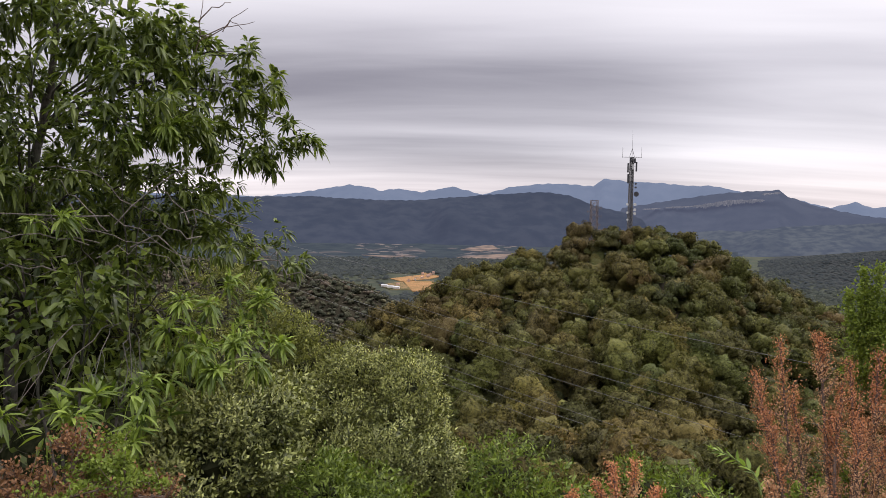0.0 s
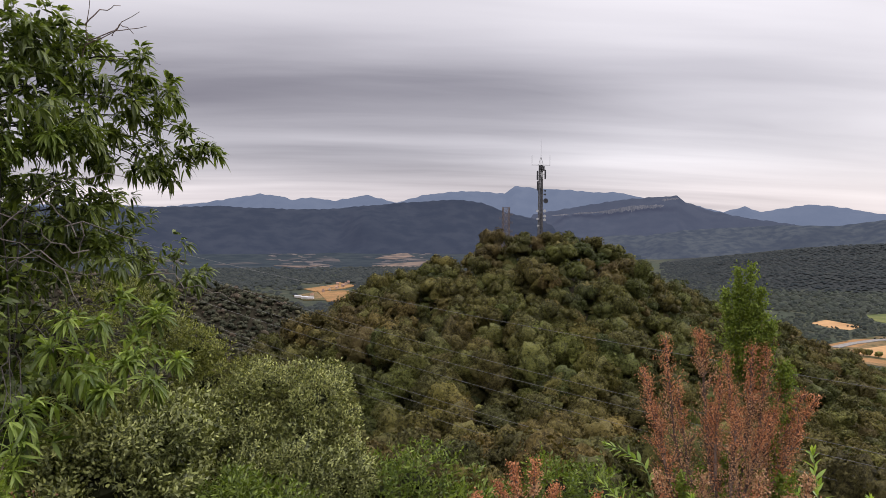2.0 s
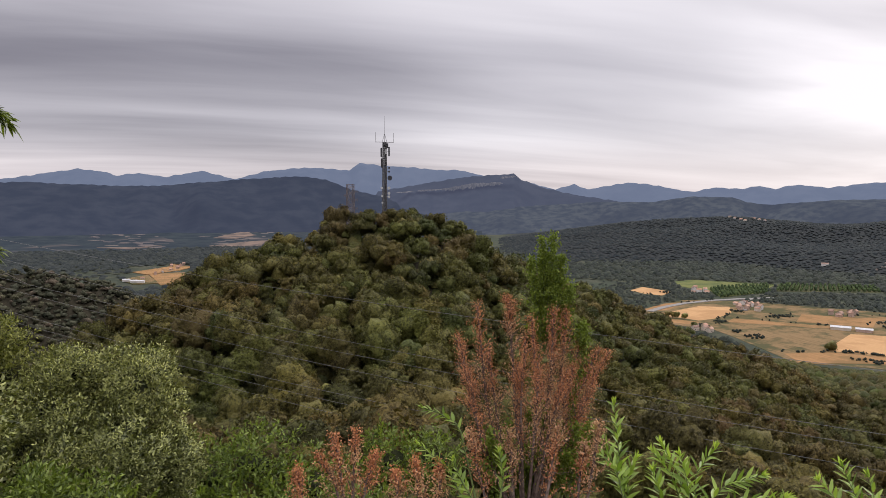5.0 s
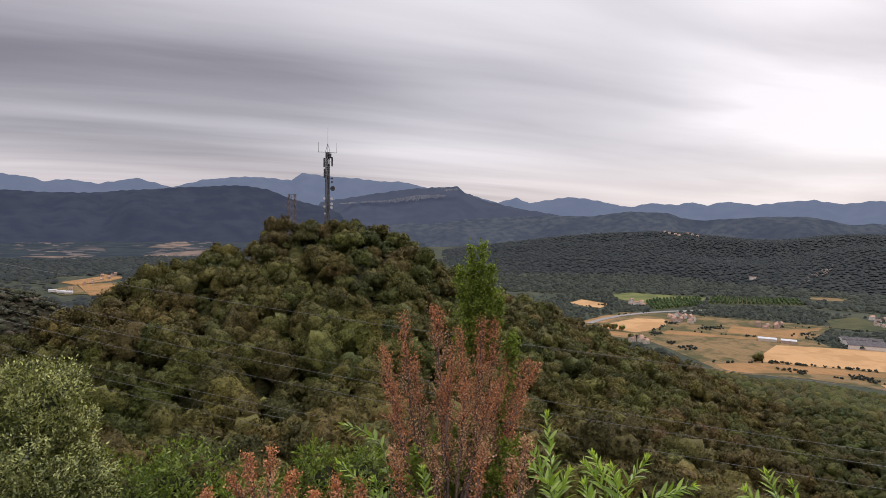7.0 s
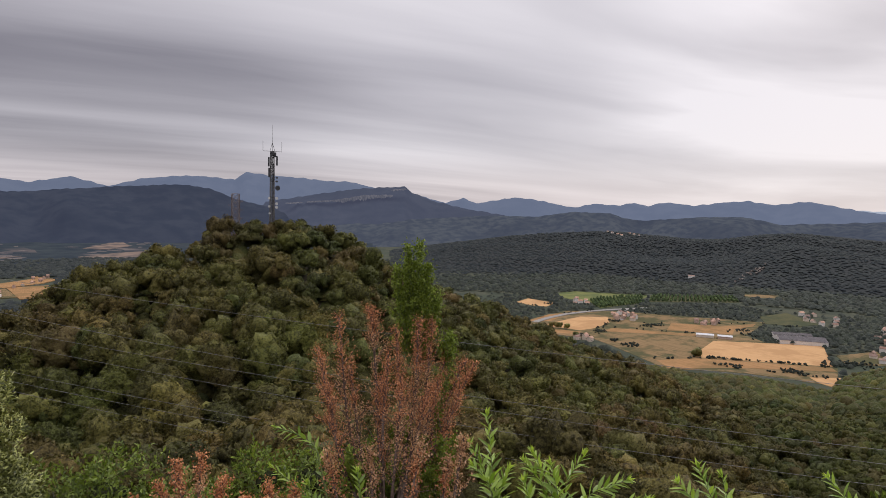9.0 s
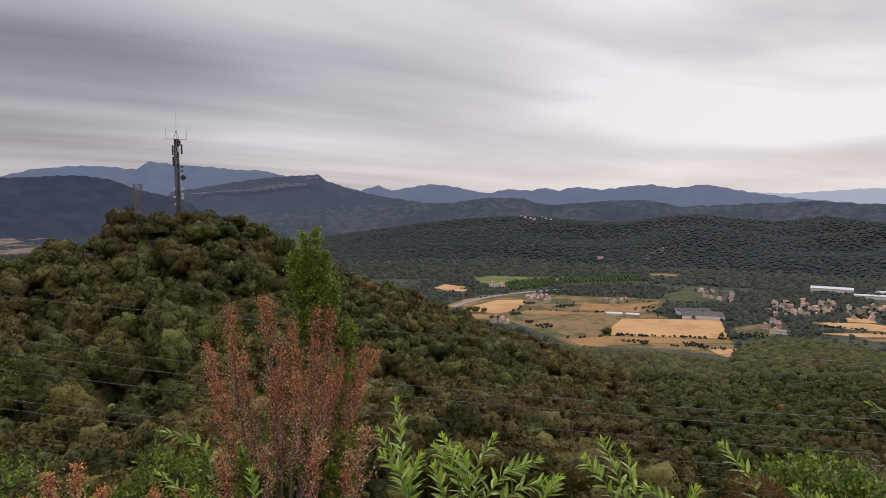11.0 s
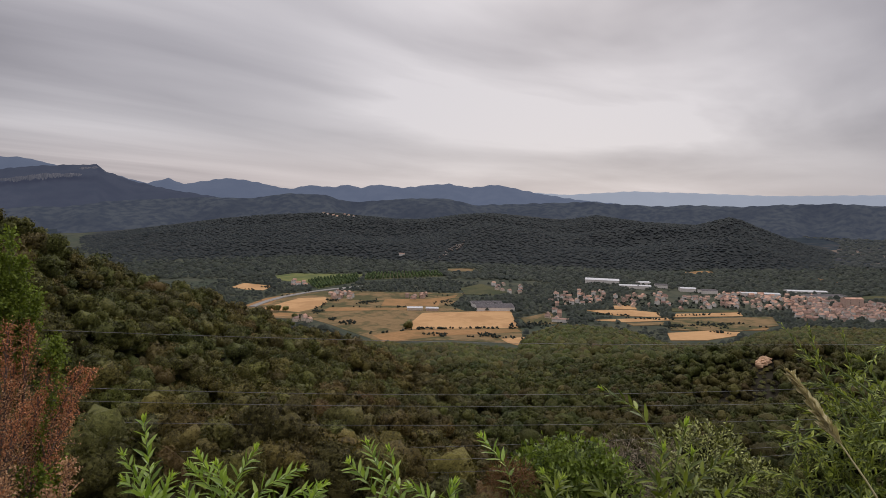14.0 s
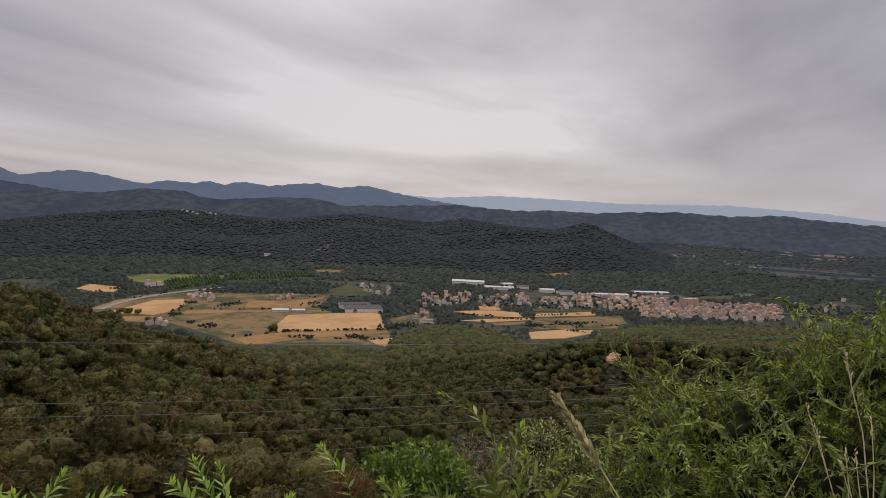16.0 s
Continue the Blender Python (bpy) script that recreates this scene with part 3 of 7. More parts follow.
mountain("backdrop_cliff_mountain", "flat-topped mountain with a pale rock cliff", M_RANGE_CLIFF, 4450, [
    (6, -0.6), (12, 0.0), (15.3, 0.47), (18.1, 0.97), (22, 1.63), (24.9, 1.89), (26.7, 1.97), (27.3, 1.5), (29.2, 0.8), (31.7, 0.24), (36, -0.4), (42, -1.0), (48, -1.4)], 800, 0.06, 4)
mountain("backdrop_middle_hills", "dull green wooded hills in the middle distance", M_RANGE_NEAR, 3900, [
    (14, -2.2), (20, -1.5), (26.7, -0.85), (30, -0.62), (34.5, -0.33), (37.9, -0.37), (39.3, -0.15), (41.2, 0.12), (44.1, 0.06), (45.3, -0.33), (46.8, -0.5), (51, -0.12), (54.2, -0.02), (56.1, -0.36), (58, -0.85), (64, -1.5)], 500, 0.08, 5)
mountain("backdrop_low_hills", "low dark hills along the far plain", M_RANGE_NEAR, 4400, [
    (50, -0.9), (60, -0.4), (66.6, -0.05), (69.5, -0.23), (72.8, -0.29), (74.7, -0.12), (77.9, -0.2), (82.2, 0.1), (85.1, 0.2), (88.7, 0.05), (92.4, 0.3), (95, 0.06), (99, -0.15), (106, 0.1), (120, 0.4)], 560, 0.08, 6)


def cliff_band():
    """Pale rock outcrops under the rim of the flat-topped mountain, cleft into uneven buttresses."""
    crng = np.random.default_rng(9)
    for a0, a1 in ((16.6, 18.1), (18.3, 25.75), (25.5, 26.85)):
        az = np.arange(a0, a1, 0.045)
        if a0 == 25.5:
            top, bot = along(az, (25.5, 1.74), (26.85, 1.86)), along(az, (25.5, 1.52), (26.85, 1.66))
        else:
            top = along(az, (17.2, 0.5), (18.6, 0.66), (21.4, 0.86), (22.6, 1.12), (23.9, 1.25), (25.7, 1.27))
            bot = along(az, (17.2, 0.2), (18.6, 0.34), (21.4, 0.5), (22.6, 0.68), (23.9, 0.85), (25.7, 1.05))
        fade = np.clip(np.minimum(az - a0, a1 - az) / 0.2, 0.15, 1)
        mid_ = (top + bot) / 2
        thick = (0.92 + 0.3 * np.sin(az * 5.3 + 1.0) * np.sin(az * 2.1)) * along(az, (16, 0.35), (20.5, 0.5), (21.8, 1.0), (27, 1.0))
        top = mid_ + (top - mid_) * fade * thick * crng.uniform(0.75, 1.1, len(az))
        bot = mid_ + (bot - mid_) * fade * thick * crng.uniform(0.3, 1.35, len(az))
        r = 4180 + crng.normal(0, 7, len(az)) + 10 * np.sin(az * 9)
        rows = []
        for s in (-0.05, 0.0, 0.35, 0.7, 1.0, 1.05):
            rr = r + (60 if s in (-0.05, 1.05) else 6 * s) + crng.normal(0, 2, len(az))
            x, y = polar(az, rr)
            rows.append(np.stack([x, y, EYE + rr * np.tan(np.radians(bot + (top - bot) * min(max(s, 0), 1)))], 1))
        m = len(az)
        i, j = np.meshgrid(np.arange(5), np.arange(m - 1), indexing="ij")
        f = np.stack([i * m + j, i * m + j + 1, (i + 1) * m + j + 1, (i + 1) * m + j], -1).reshape(-1, 4)
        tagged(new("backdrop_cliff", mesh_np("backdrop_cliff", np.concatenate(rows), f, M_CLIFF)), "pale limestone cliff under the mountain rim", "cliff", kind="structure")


cliff_band()


def far_z(r):
    """The height of the far valley floor, which rises slowly towards the mountains."""
    return np.interp(r, (2250, 2400, 2700, 3225, 3750, 4350, 4950), FLOOR + np.array((-0.7, 0.9, 2.2, 6.0, 21.0, 51.0, 90.0)))


def far_plain(az0, az1, r0):
    """The far valley floor beyond the near fields, its kilometres of air put in as glow."""
    az, r = np.arange(az0, az1, 1.0), np.array([r0, r0 + 150, r0 + 450, 3225, 3500, 3750, 4050, 4350])
    A, R = np.meshgrid(az, r)
    x, y = polar(A, R)
    v = np.stack([x, y, far_z(R)], -1).reshape(-1, 3)
    m = len(az)
    i, j = np.meshgrid(np.arange(len(r) - 1), np.arange(m - 1), indexing="ij")
    f = np.stack([i * m + j, (i + 1) * m + j, (i + 1) * m + j + 1, i * m + j + 1], -1).reshape(-1, 4)
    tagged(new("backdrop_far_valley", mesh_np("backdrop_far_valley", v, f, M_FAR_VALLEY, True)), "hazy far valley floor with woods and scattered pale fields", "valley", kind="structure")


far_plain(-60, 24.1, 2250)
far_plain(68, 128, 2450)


# ---- woods ----
def ico(level):
    bm = bmesh.new()
    bmesh.ops.create_icosphere(bm, subdivisions=level, radius=1.0)
    bm.verts.index_update()
    v = np.array([w.co[:] for w in bm.verts])
    f = np.array([[w.index for w in q.verts] for q in bm.faces])
    bm.free()
    return v, f


ICO1, ICO2 = ico(1), ico(2)


def lumps(v, rng, amount=0.25, freq=2.2):
    """Pushes points in and out along their rays by smooth random waves."""
    k = rng.normal(0, freq, (5, 3))
    ph = rng.random(5) * 6.28
    return v * (1 + amount * np.sin(v @ k.T + ph).sum(1) / 2.2)[:, None]


def sprays(p, out, size, rng):
    """Small leaf sprays facing outwards, one triangle each."""
    n = len(p)
    a = unit(np.cross(out, rng.normal(0, 1, (n, 3))))
    c = np.cross(out, a)
    s = (size * rng.uniform(0.6, 1.35, n))[:, None]
    v = np.stack([p + a * s * 0.62, p - a * s * 0.4 + c * s * 0.55, p - a * s * 0.4 - c * s * 0.55], 1).reshape(-1, 3)
    return v, np.arange(n * 3).reshape(-1, 3)


def crown_arrays(rng, lobes, clumps, size, spread=0.62, core=None, small=0, top=0.6):
    """An oak crown about 1 in radius, its middle at the origin: rounded leafy lobes heaped up like a cauliflower, with loose leaf sprays on them. Gives points, faces and normals."""
    pieces, normals = [], []
    core = core or ICO2
    for k in range(lobes + small):
        a, e = rng.random() * 6.28, rng.uniform(-0.45, 1.0)
        w = spread * math.sqrt(max(0, 1 - 0.75 * e * e)) * rng.uniform(0.8, 1.1)
        c = np.array([math.cos(a) * w, math.sin(a) * w, e * spread])
        q = rng.uniform(0.30, 0.46)
        if k == 0:
            c, q = np.array([0, 0, 0.1]), top
        if k >= lobes:
            c, q = c * 1.28, rng.uniform(0.13, 0.22)
        ball = core if k < lobes and (k or core is ICO1) else (ICO2 if k == 0 else ICO1)
        v = lumps(ball[0], rng, 0.24, 2.6) * rng.uniform(0.78, 1.2, (len(ball[0]), 1)) * q + c
        pieces.append((v, ball[1]))
        normals.append(unit(unit(v - c) + 0.35 * v + rng.normal(0, 0.35, v.shape)))
        n = clumps if k < lobes else clumps // 4
        if n:
            d = unit(rng.normal(0, 1, (n, 3)) + 0.8 * unit(c + 1e-6) + [0, 0, 0.4])
            p = c + lumps(d, rng, 0.15) * q * rng.uniform(0.86, 1.24, (n, 1))
            pieces.append(sprays(p, unit(d + rng.normal(0, 0.6, (n, 3))), size, rng))
            normals.append(np.repeat(unit(d + 0.4 * p + rng.normal(0, 0.55, (n, 3))), 3, 0))
    v, f = joined(pieces)
    return v, f, np.concatenate(normals)


def oak_tree(rng, at):
    tree = thing("oak_tree", "evergreen oak with a dense uneven olive-green crown on the wooded hill", "tree", at, "oaks on the hill")
    rad = rng.uniform(2.5, 3.1)
    hgt = rng.uniform(4.4, 5.8)
    v, f, nn = crown_arrays(rng, 13, 200, 0.076, 0.68, small=16)
    v = v * [rad, rad, rad * 0.95] + [at[0], at[1], at[2] + hgt - rad * 0.7]
    part("crown", mesh_np("crown", v, f, M_TREE, normals=nn), tree)
    pts = bend((at[0], at[1], at[2] - 0.5), (at[0] + rng.normal(0, 0.3), at[1] + rng.normal(0, 0.3), at[2] + hgt * 0.75), 0, 6, 0.06, rng)
    part("trunk", mesh_np("trunk", *tube(pts, np.linspace(0.2, 0.07, 6), 7), M_WOOD_GREY, True), tree, "grey bark trunk")
    return tree


def scatter(az0, az1, r0, r1, spacing, rng, keep=None):
    """Jittered points over a sector of the land."""
    out = []
    r = r0
    while r < r1:
        n = max(1, int(radians(az1 - az0) * r / spacing))
        az = az0 + (np.arange(n) + rng.uniform(-0.45, 0.45, n) + 0.5 * rng.random()) / n * (az1 - az0)
        x, y = polar(az, r + rng.uniform(-0.45, 0.45, n) * spacing)
        out.append(np.stack([x, y], 1))
        r += spacing * 0.9
    p = np.concatenate(out)
    if keep is not None:
        p = p[keep(p[:, 0], p[:, 1])]
    return p


def above_floor(x, y, margin=2.5):
    return ground_z(x, y) > FLOOR + margin


def az_of(x, y):
    return np.degrees(np.arctan2(x, y))


rng = np.random.default_rng(5)
HILL = scatter(-16, 101, 52, 265, 4.9, rng)
HILL = HILL[np.hypot(HILL[:, 0], HILL[:, 1]) < crest_far(az_of(HILL[:, 0], HILL[:, 1])) + 9]
mast_at = polar(15.67, 168.0)
HILL = HILL[np.hypot(HILL[:, 0] - mast_at[0], HILL[:, 1] - mast_at[1]) > 2.6]
hr, haz = np.hypot(HILL[:, 0], HILL[:, 1]), az_of(HILL[:, 0], HILL[:, 1])
near_mask = (hr < 124) & (haz > -5) & (haz < 66)
singles = HILL[near_mask]
order = np.argsort(np.hypot(singles[:, 0], singles[:, 1]))
rest = np.concatenate([HILL[~near_mask], singles[order[290:]]])
singles = singles[order[:290]]
OAKS = []
for k, (x, y) in enumerate(singles):
    z = float(land(x, y))
    if k < 7:
        OAKS.append(oak_tree(rng, (float(x), float(y), z)))
    else:
        s = rng.uniform(0.68, 1.35)
        src = OAKS[k % 7]
        copy_thing(src, Matrix.Translation((x, y, z)) @ Matrix.Rotation(rng.random() * 6.28, 4, "Z") @ Matrix.Diagonal((s, s, s * rng.uniform(0.9, 1.12), 1)))


def woods(name, label, points, variants, mat, size, rng, squash=0.95, lift=0.55, kind="stuff", category="trees", soft=False, vary=0.3, heights=None):
    """Many trees in one mesh: crowns turned and sized at random."""
    vs, fs, ts, ns, base = [], [], [], [], 0
    pick = rng.integers(0, len(variants), len(points))
    zs = land(points[:, 0], points[:, 1]) if heights is None else heights
    patch = np.sin(points[:, 0] * 0.045 + 1.1) * np.sin(points[:, 1] * 0.052 + 0.3)
    for k, (v, f, nn) in enumerate(variants):
        sel = np.nonzero(pick == k)[0]
        n = len(sel)
        if not n:
            continue
        a = rng.random(n) * 6.28
        s = size * rng.uniform(1 - vary, 1 + vary, n)
        ca, sa = np.cos(a)[:, None], np.sin(a)[:, None]
        x = (v[None, :, 0] * ca - v[None, :, 1] * sa) * s[:, None] + points[sel, 0:1]
        y = (v[None, :, 0] * sa + v[None, :, 1] * ca) * s[:, None] + points[sel, 1:2]
        z = (v[None, :, 2] * squash * rng.uniform(0.85, 1.2, n)[:, None] + lift + 0.35) * s[:, None] + zs[sel][:, None]
        vs.append(np.stack([x, y, z], -1).reshape(-1, 3))
        fs.append((f[None] + (np.arange(n) * len(v))[:, None, None]).reshape(-1, 3) + base)
        t = np.clip(0.48 + 0.25 * patch[sel] + rng.normal(0, 0.24, n), 0, 1)
        ts.append(np.repeat(t, len(v)))
        if nn is not None:
            ns.append(np.stack([nn[None, :, 0] * ca - nn[None, :, 1] * sa, nn[None, :, 0] * sa + nn[None, :, 1] * ca, np.broadcast_to(nn[None, :, 2], (n, len(nn)))], -1).reshape(-1, 3))
        base += n * len(v)
    me = mesh_np(name, np.concatenate(vs), np.concatenate(fs), mat, soft, np.concatenate(ts), np.concatenate(ns) if ns else None)
    return tagged(new(name, me), label, category, kind=kind)


CROWN_B = [crown_arrays(rng, 7, 76, 0.098, 0.64, ICO1, small=3, top=0.5) for k in range(6)]
CROWN_C = [crown_arrays(rng, 4, 20, 0.15, 0.55, ICO1, top=0.6) for k in range(6)]
woods("hill_trees", "dense evergreen oak wood covering the hill", rest, CROWN_B, M_FOREST, 3.0, rng, vary=0.36)
mid = scatter(44, 101, 96, 480, 5.6, rng, above_floor)
mr, ma = np.hypot(mid[:, 0], mid[:, 1]), az_of(mid[:, 0], mid[:, 1])
mid = mid[(mr > np.where(ma < 60, crest_far(ma) + 30, 102)) & ~((np.abs(ma - SCAR_AZ) < 0.9) & (mr > 335) & (mr < 396))]
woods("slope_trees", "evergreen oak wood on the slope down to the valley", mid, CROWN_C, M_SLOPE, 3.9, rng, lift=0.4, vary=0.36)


def pebble(rng, f=0.3):
    v = lumps(ICO1[0], rng, f)
    keep = np.all(ICO1[0][ICO1[1]][:, :, 2] > -0.75, axis=1)
    return v, ICO1[1][keep], None


def tuft(rng):
    """A far crown: two or three low lumps, of few faces."""
    v0, f0 = ico(1)
    parts_ = []
    for k in range(2):
        c = rng.normal(0, 0.35, 3) * [1, 1, 0.6]
        parts_.append((lumps(v0, rng, 0.3) * rng.uniform(0.55, 0.8) + c, f0[np.all(v0[f0][:, :, 2] > -0.7, axis=1)]))
    v, f = joined(parts_)
    return v, f, None


TUFTS = [tuft(rng) for k in range(5)]
PEBBLES = [pebble(rng) for k in range(5)]
low = scatter(24, 101, 480, 1300, 6.4, rng, lambda x, y: above_floor(x, y, 0.6))
la, lr = az_of(low[:, 0], low[:, 1]), np.hypot(low[:, 0], low[:, 1])
low = low[(lr < wood_edge(la)) & (la > 40)]


def dome(rng):
    """A far crown of few faces."""
    v = [(0, 0, 0.95)]
    for rr, z in ((0.6, 0.6), (0.95, -0.1)):
        v += [(math.cos(k * 1.2566) * rr * rng.uniform(0.8, 1.2), math.sin(k * 1.2566) * rr * rng.uniform(0.8, 1.2), z + rng.normal(0, 0.12)) for k in range(5)]
    f = []
    for k in range(5):
        j = (k + 1) % 5
        f += [(0, 1 + k, 1 + j), (1 + k, 6 + k, 6 + j), (1 + k, 6 + j, 1 + j)]
    v = np.array(v)
    return v, np.array(f), unit(v * 0.55 + [0, 0, 1.0])


DOMES = [dome(rng) for k in range(6)]
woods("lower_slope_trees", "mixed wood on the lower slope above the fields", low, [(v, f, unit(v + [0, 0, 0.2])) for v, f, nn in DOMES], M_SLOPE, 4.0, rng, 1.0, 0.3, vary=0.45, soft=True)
grey = scatter(-26, 6, 190, 455, 3.8, rng, lambda x, y: ground_z(x, y) > FLOOR + 4)
under = scatter(-16, 101, 52, 200, 2.7, rng)
under = under[np.hypot(under[:, 0], under[:, 1]) < crest_far(az_of(under[:, 0], under[:, 1]))]
under = np.concatenate([under, scatter(56, 101, 120, 440, 4.2, rng, above_floor)])
woods("understorey", "low bushes and saplings under the oaks on the hill", under, DOMES, M_SLOPE, 1.6, rng, 0.9, 0.0, category="bushes", soft=True)
woods("scrub", "grey-brown scrub on the bare hill", grey, [crown_arrays(rng, 3, 9, 0.20, 0.62, ICO1, top=0.5) for k in range(6)], M_SCRUB, 2.7, rng, 0.7, 0.0, vary=0.5)
ridge = scatter(22, 90, 1880, 3090, 16.0, rng, lambda x, y: ground_z(x, y) > FLOOR + 1.5)
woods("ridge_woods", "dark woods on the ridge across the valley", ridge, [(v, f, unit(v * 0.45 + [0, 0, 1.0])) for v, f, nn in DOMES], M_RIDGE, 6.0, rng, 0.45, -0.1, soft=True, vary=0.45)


# ---- telecom masts on the hill ----
M_STEEL = surface("galvanised_steel", speckled((0.10, 0.10, 0.10), (0.20, 0.19, 0.19), 3.0), 0.55, 0.6)
M_STEEL_RED = surface("faded_red_and_grey_steel", speckled((0.13, 0.10, 0.10), (0.20, 0.17, 0.16), 1.2), 0.6, 0.4)
M_DARK = surface("dark_antenna_housing", speckled((0.035, 0.035, 0.04), (0.06, 0.06, 0.065), 2.0), 0.5)
M_PALE = surface("pale_antenna_housing", speckled((0.42, 0.42, 0.42), (0.54, 0.54, 0.53), 2.0), 0.5)


def rod(a, b, r=0.04, sides=5):
    return tube([a, b], [r, r], sides)


def lattice(at, z0, z1, w0, w1, bays, r):
    """Legs and braces of a three-legged or four-legged lattice tower."""
    legs, braces = [], []
    corner = [(-1, -1), (1, -1), (1, 1), (-1, 1)]

    def pt(c, s):
        w = w0 + (w1 - w0) * s
        return (at[0] + c[0] * w / 2, at[1] + c[1] * w / 2, z0 + (z1 - z0) * s)
    for c in corner:
        legs.append(rod(pt(c, 0), pt(c, 1), r))
    for k in range(bays):
        s0, s1 = k / bays, (k + 1) / bays
        for q in range(4):
            c, d = corner[q], corner[(q + 1) % 4]
            braces.append(rod(pt(c, s0), pt(d, s1), r * 0.55, 4))
            braces.append(rod(pt(d, s0), pt(c, s1), r * 0.55, 4))
            braces.append(rod(pt(c, s1), pt(d, s1), r * 0.55, 4))
    return legs, braces


def telecom_mast(at, z0):
    m = thing("telecom_mast", "tall dark lattice telecom mast with antennas on the wooded hilltop", "mast", (at[0], at[1], z0))
    top = EYE + 168 * math.tan(radians(4.6))
    legs, braces = lattice(at, z0, top, 1.0, 0.75, 22, 0.085)
    for leg in legs:
        part("leg", mesh_np("leg", *leg, M_STEEL), m)
    part("bracing", mesh_np("bracing", *joined(braces), M_STEEL), m)
    part("cable_ladder", mesh_np("cable_ladder", *joined([rod((at[0] + k, at[1] - 0.3, z0), (at[0] + k, at[1] - 0.3, top), 0.07) for k in (-0.12, 0.05, 0.2)]), M_DARK), m)
    part("whip_antenna", mesh_np("whip_antenna", *tube([(at[0], at[1], top), (at[0], at[1], top + 2.0), (at[0], at[1], top + 6.5)], [0.05, 0.035, 0.015]), M_STEEL), m)
    for sx in (-1, 1):
        arm = part("crossarm", mesh_np("crossarm", *rod((at[0], at[1], top), (at[0] + sx * 2.35, at[1], top), 0.05), M_STEEL), m)
        whip = part("dipole", mesh_np("dipole", *rod((at[0] + sx * 2.3, at[1], top - 0.1), (at[0] + sx * 2.3, at[1], top + 2.4), 0.04), M_STEEL), m)
        part("peak_strut", mesh_np("peak_strut", *rod((at[0] + sx * 0.6, at[1], top), (at[0], at[1], top + 2.1), 0.05), M_STEEL), m)

    def box(name, x, y, z, sx, sy, sz, mat):
        bm = bmesh.new()
        bmesh.ops.create_cube(bm, size=1.0, matrix=Matrix.Translation((at[0] + x, at[1] + y, z)) @ Matrix.Diagonal((sx, sy, sz, 1)))
        bmesh.ops.bevel(bm, geom=bm.edges[:], offset=min(sx, sy) * 0.25, segments=2, affect="EDGES")
        part(name, bm_mesh(name, bm, mat), m)
    for x, y, z, mat in ((-1.0, -0.5, top - 2.6, M_DARK), (1.0, -0.5, top - 2.3, M_DARK), (0.0, -1.1, top - 2.4, M_PALE), (-0.95, -0.6, top - 5.2, M_DARK), (0.5, -0.9, top - 0.9, M_DARK), (-0.5, -0.8, top - 0.8, M_DARK)):
        box("panel_antenna", x, y, z, 0.38, 0.22, 2.3 if mat == M_DARK and abs(x) > 0.9 else 1.2, mat)
        part("bracket", mesh_np("bracket", *rod((at[0], at[1], z), (at[0] + x, at[1] + y, z), 0.04), M_STEEL), m)
    for x, z, rr, mat in ((1.15, top - 8.9, 0.62, M_DARK), (0.95, top - 11.4, 0.38, M_PALE), (0.95, top - 12.7, 0.36, M_PALE), (0.95, top - 13.6, 0.36, M_PALE), (-0.9, top - 11.4, 0.3, M_PALE), (-0.85, top - 13.4, 0.3, M_PALE), (-0.75, top - 15.1, 0.25, M_PALE), (1.0, top - 6.4, 0.25, M_DARK), (1.0, top - 7.3, 0.25, M_DARK)):
        bm = bmesh.new()
        bmesh.ops.create_cone(bm, cap_ends=True, segments=16, radius1=rr * 0.55, radius2=rr, depth=rr * 0.7,
                              matrix=Matrix.Translation((at[0] + x, at[1] - 0.45, z)) @ Matrix.Rotation(radians(90), 4, "X"))
        part("dish", bm_mesh("dish", bm, mat), m)
        part("bracket", mesh_np("bracket", *rod((at[0], at[1], z), (at[0] + x, at[1] - 0.3, z), 0.05), M_STEEL), m)


def second_mast(at, z0, top):
    m = thing("lattice_mast", "shorter reddish-grey square lattice mast with aerials on the hill", "mast", (at[0], at[1], z0))
    legs, braces = lattice(at, z0, top, 1.9, 1.7, 16, 0.085)
    for leg in legs:
        part("leg", mesh_np("leg", *leg, M_STEEL_RED), m)
    part("bracing", mesh_np("bracing", *joined(braces), M_STEEL_RED), m)
    for k, (sx, dz) in enumerate(((1, 2.0), (1, 4.2), (-1, 3.0), (1, 6.5), (-1, 6.0), (1, 8.0))):
        boom = [rod((at[0] + sx * 0.9, at[1], top - dz), (at[0] + sx * 1.9, at[1], top - dz), 0.04)]
        boom += [rod((at[0] + sx * u, at[1] - 0.5, top - dz - 0.4), (at[0] + sx * u, at[1] - 0.5, top - dz + 0.4), 0.035) for u in (1.2, 1.5, 1.8)]
        part("aerial", mesh_np("aerial", *joined(boom), M_STEEL_RED), m)


telecom_mast(mast_at, float(land(*mast_at)) - 0.5)
m2 = polar(12.75, 182.0)
second_mast(m2, float(land(*m2)) - 0.5, EYE + 182 * math.tan(radians(1.02)))


# ---- power lines over the gully ----
M_CABLE = surface("weathered_aluminium_cable", speckled((0.15, 0.145, 0.14), (0.21, 0.205, 0.20), 2.0), 0.6, 0.0)


def cable(bow, rise, height):
    """A hanging cable on a straight line 60 m off."""
    u = np.linspace(-150, 130, 90)
    d, o = np.array(polar(135.0, 1.0)), np.array(polar(45.0, 60.0))
    pts = np.stack([o[0] + d[0] * u, o[1] + d[1] * u, np.polyval((bow, rise, height), u)], 1)
    me = mesh_np("power_line", *tube(pts, np.full(90, 0.019), 4), M_CABLE, True)
    tagged(new("power_line", me), "thin grey overhead power cable strung across the gully", "power line", group="power lines", kind="structure")


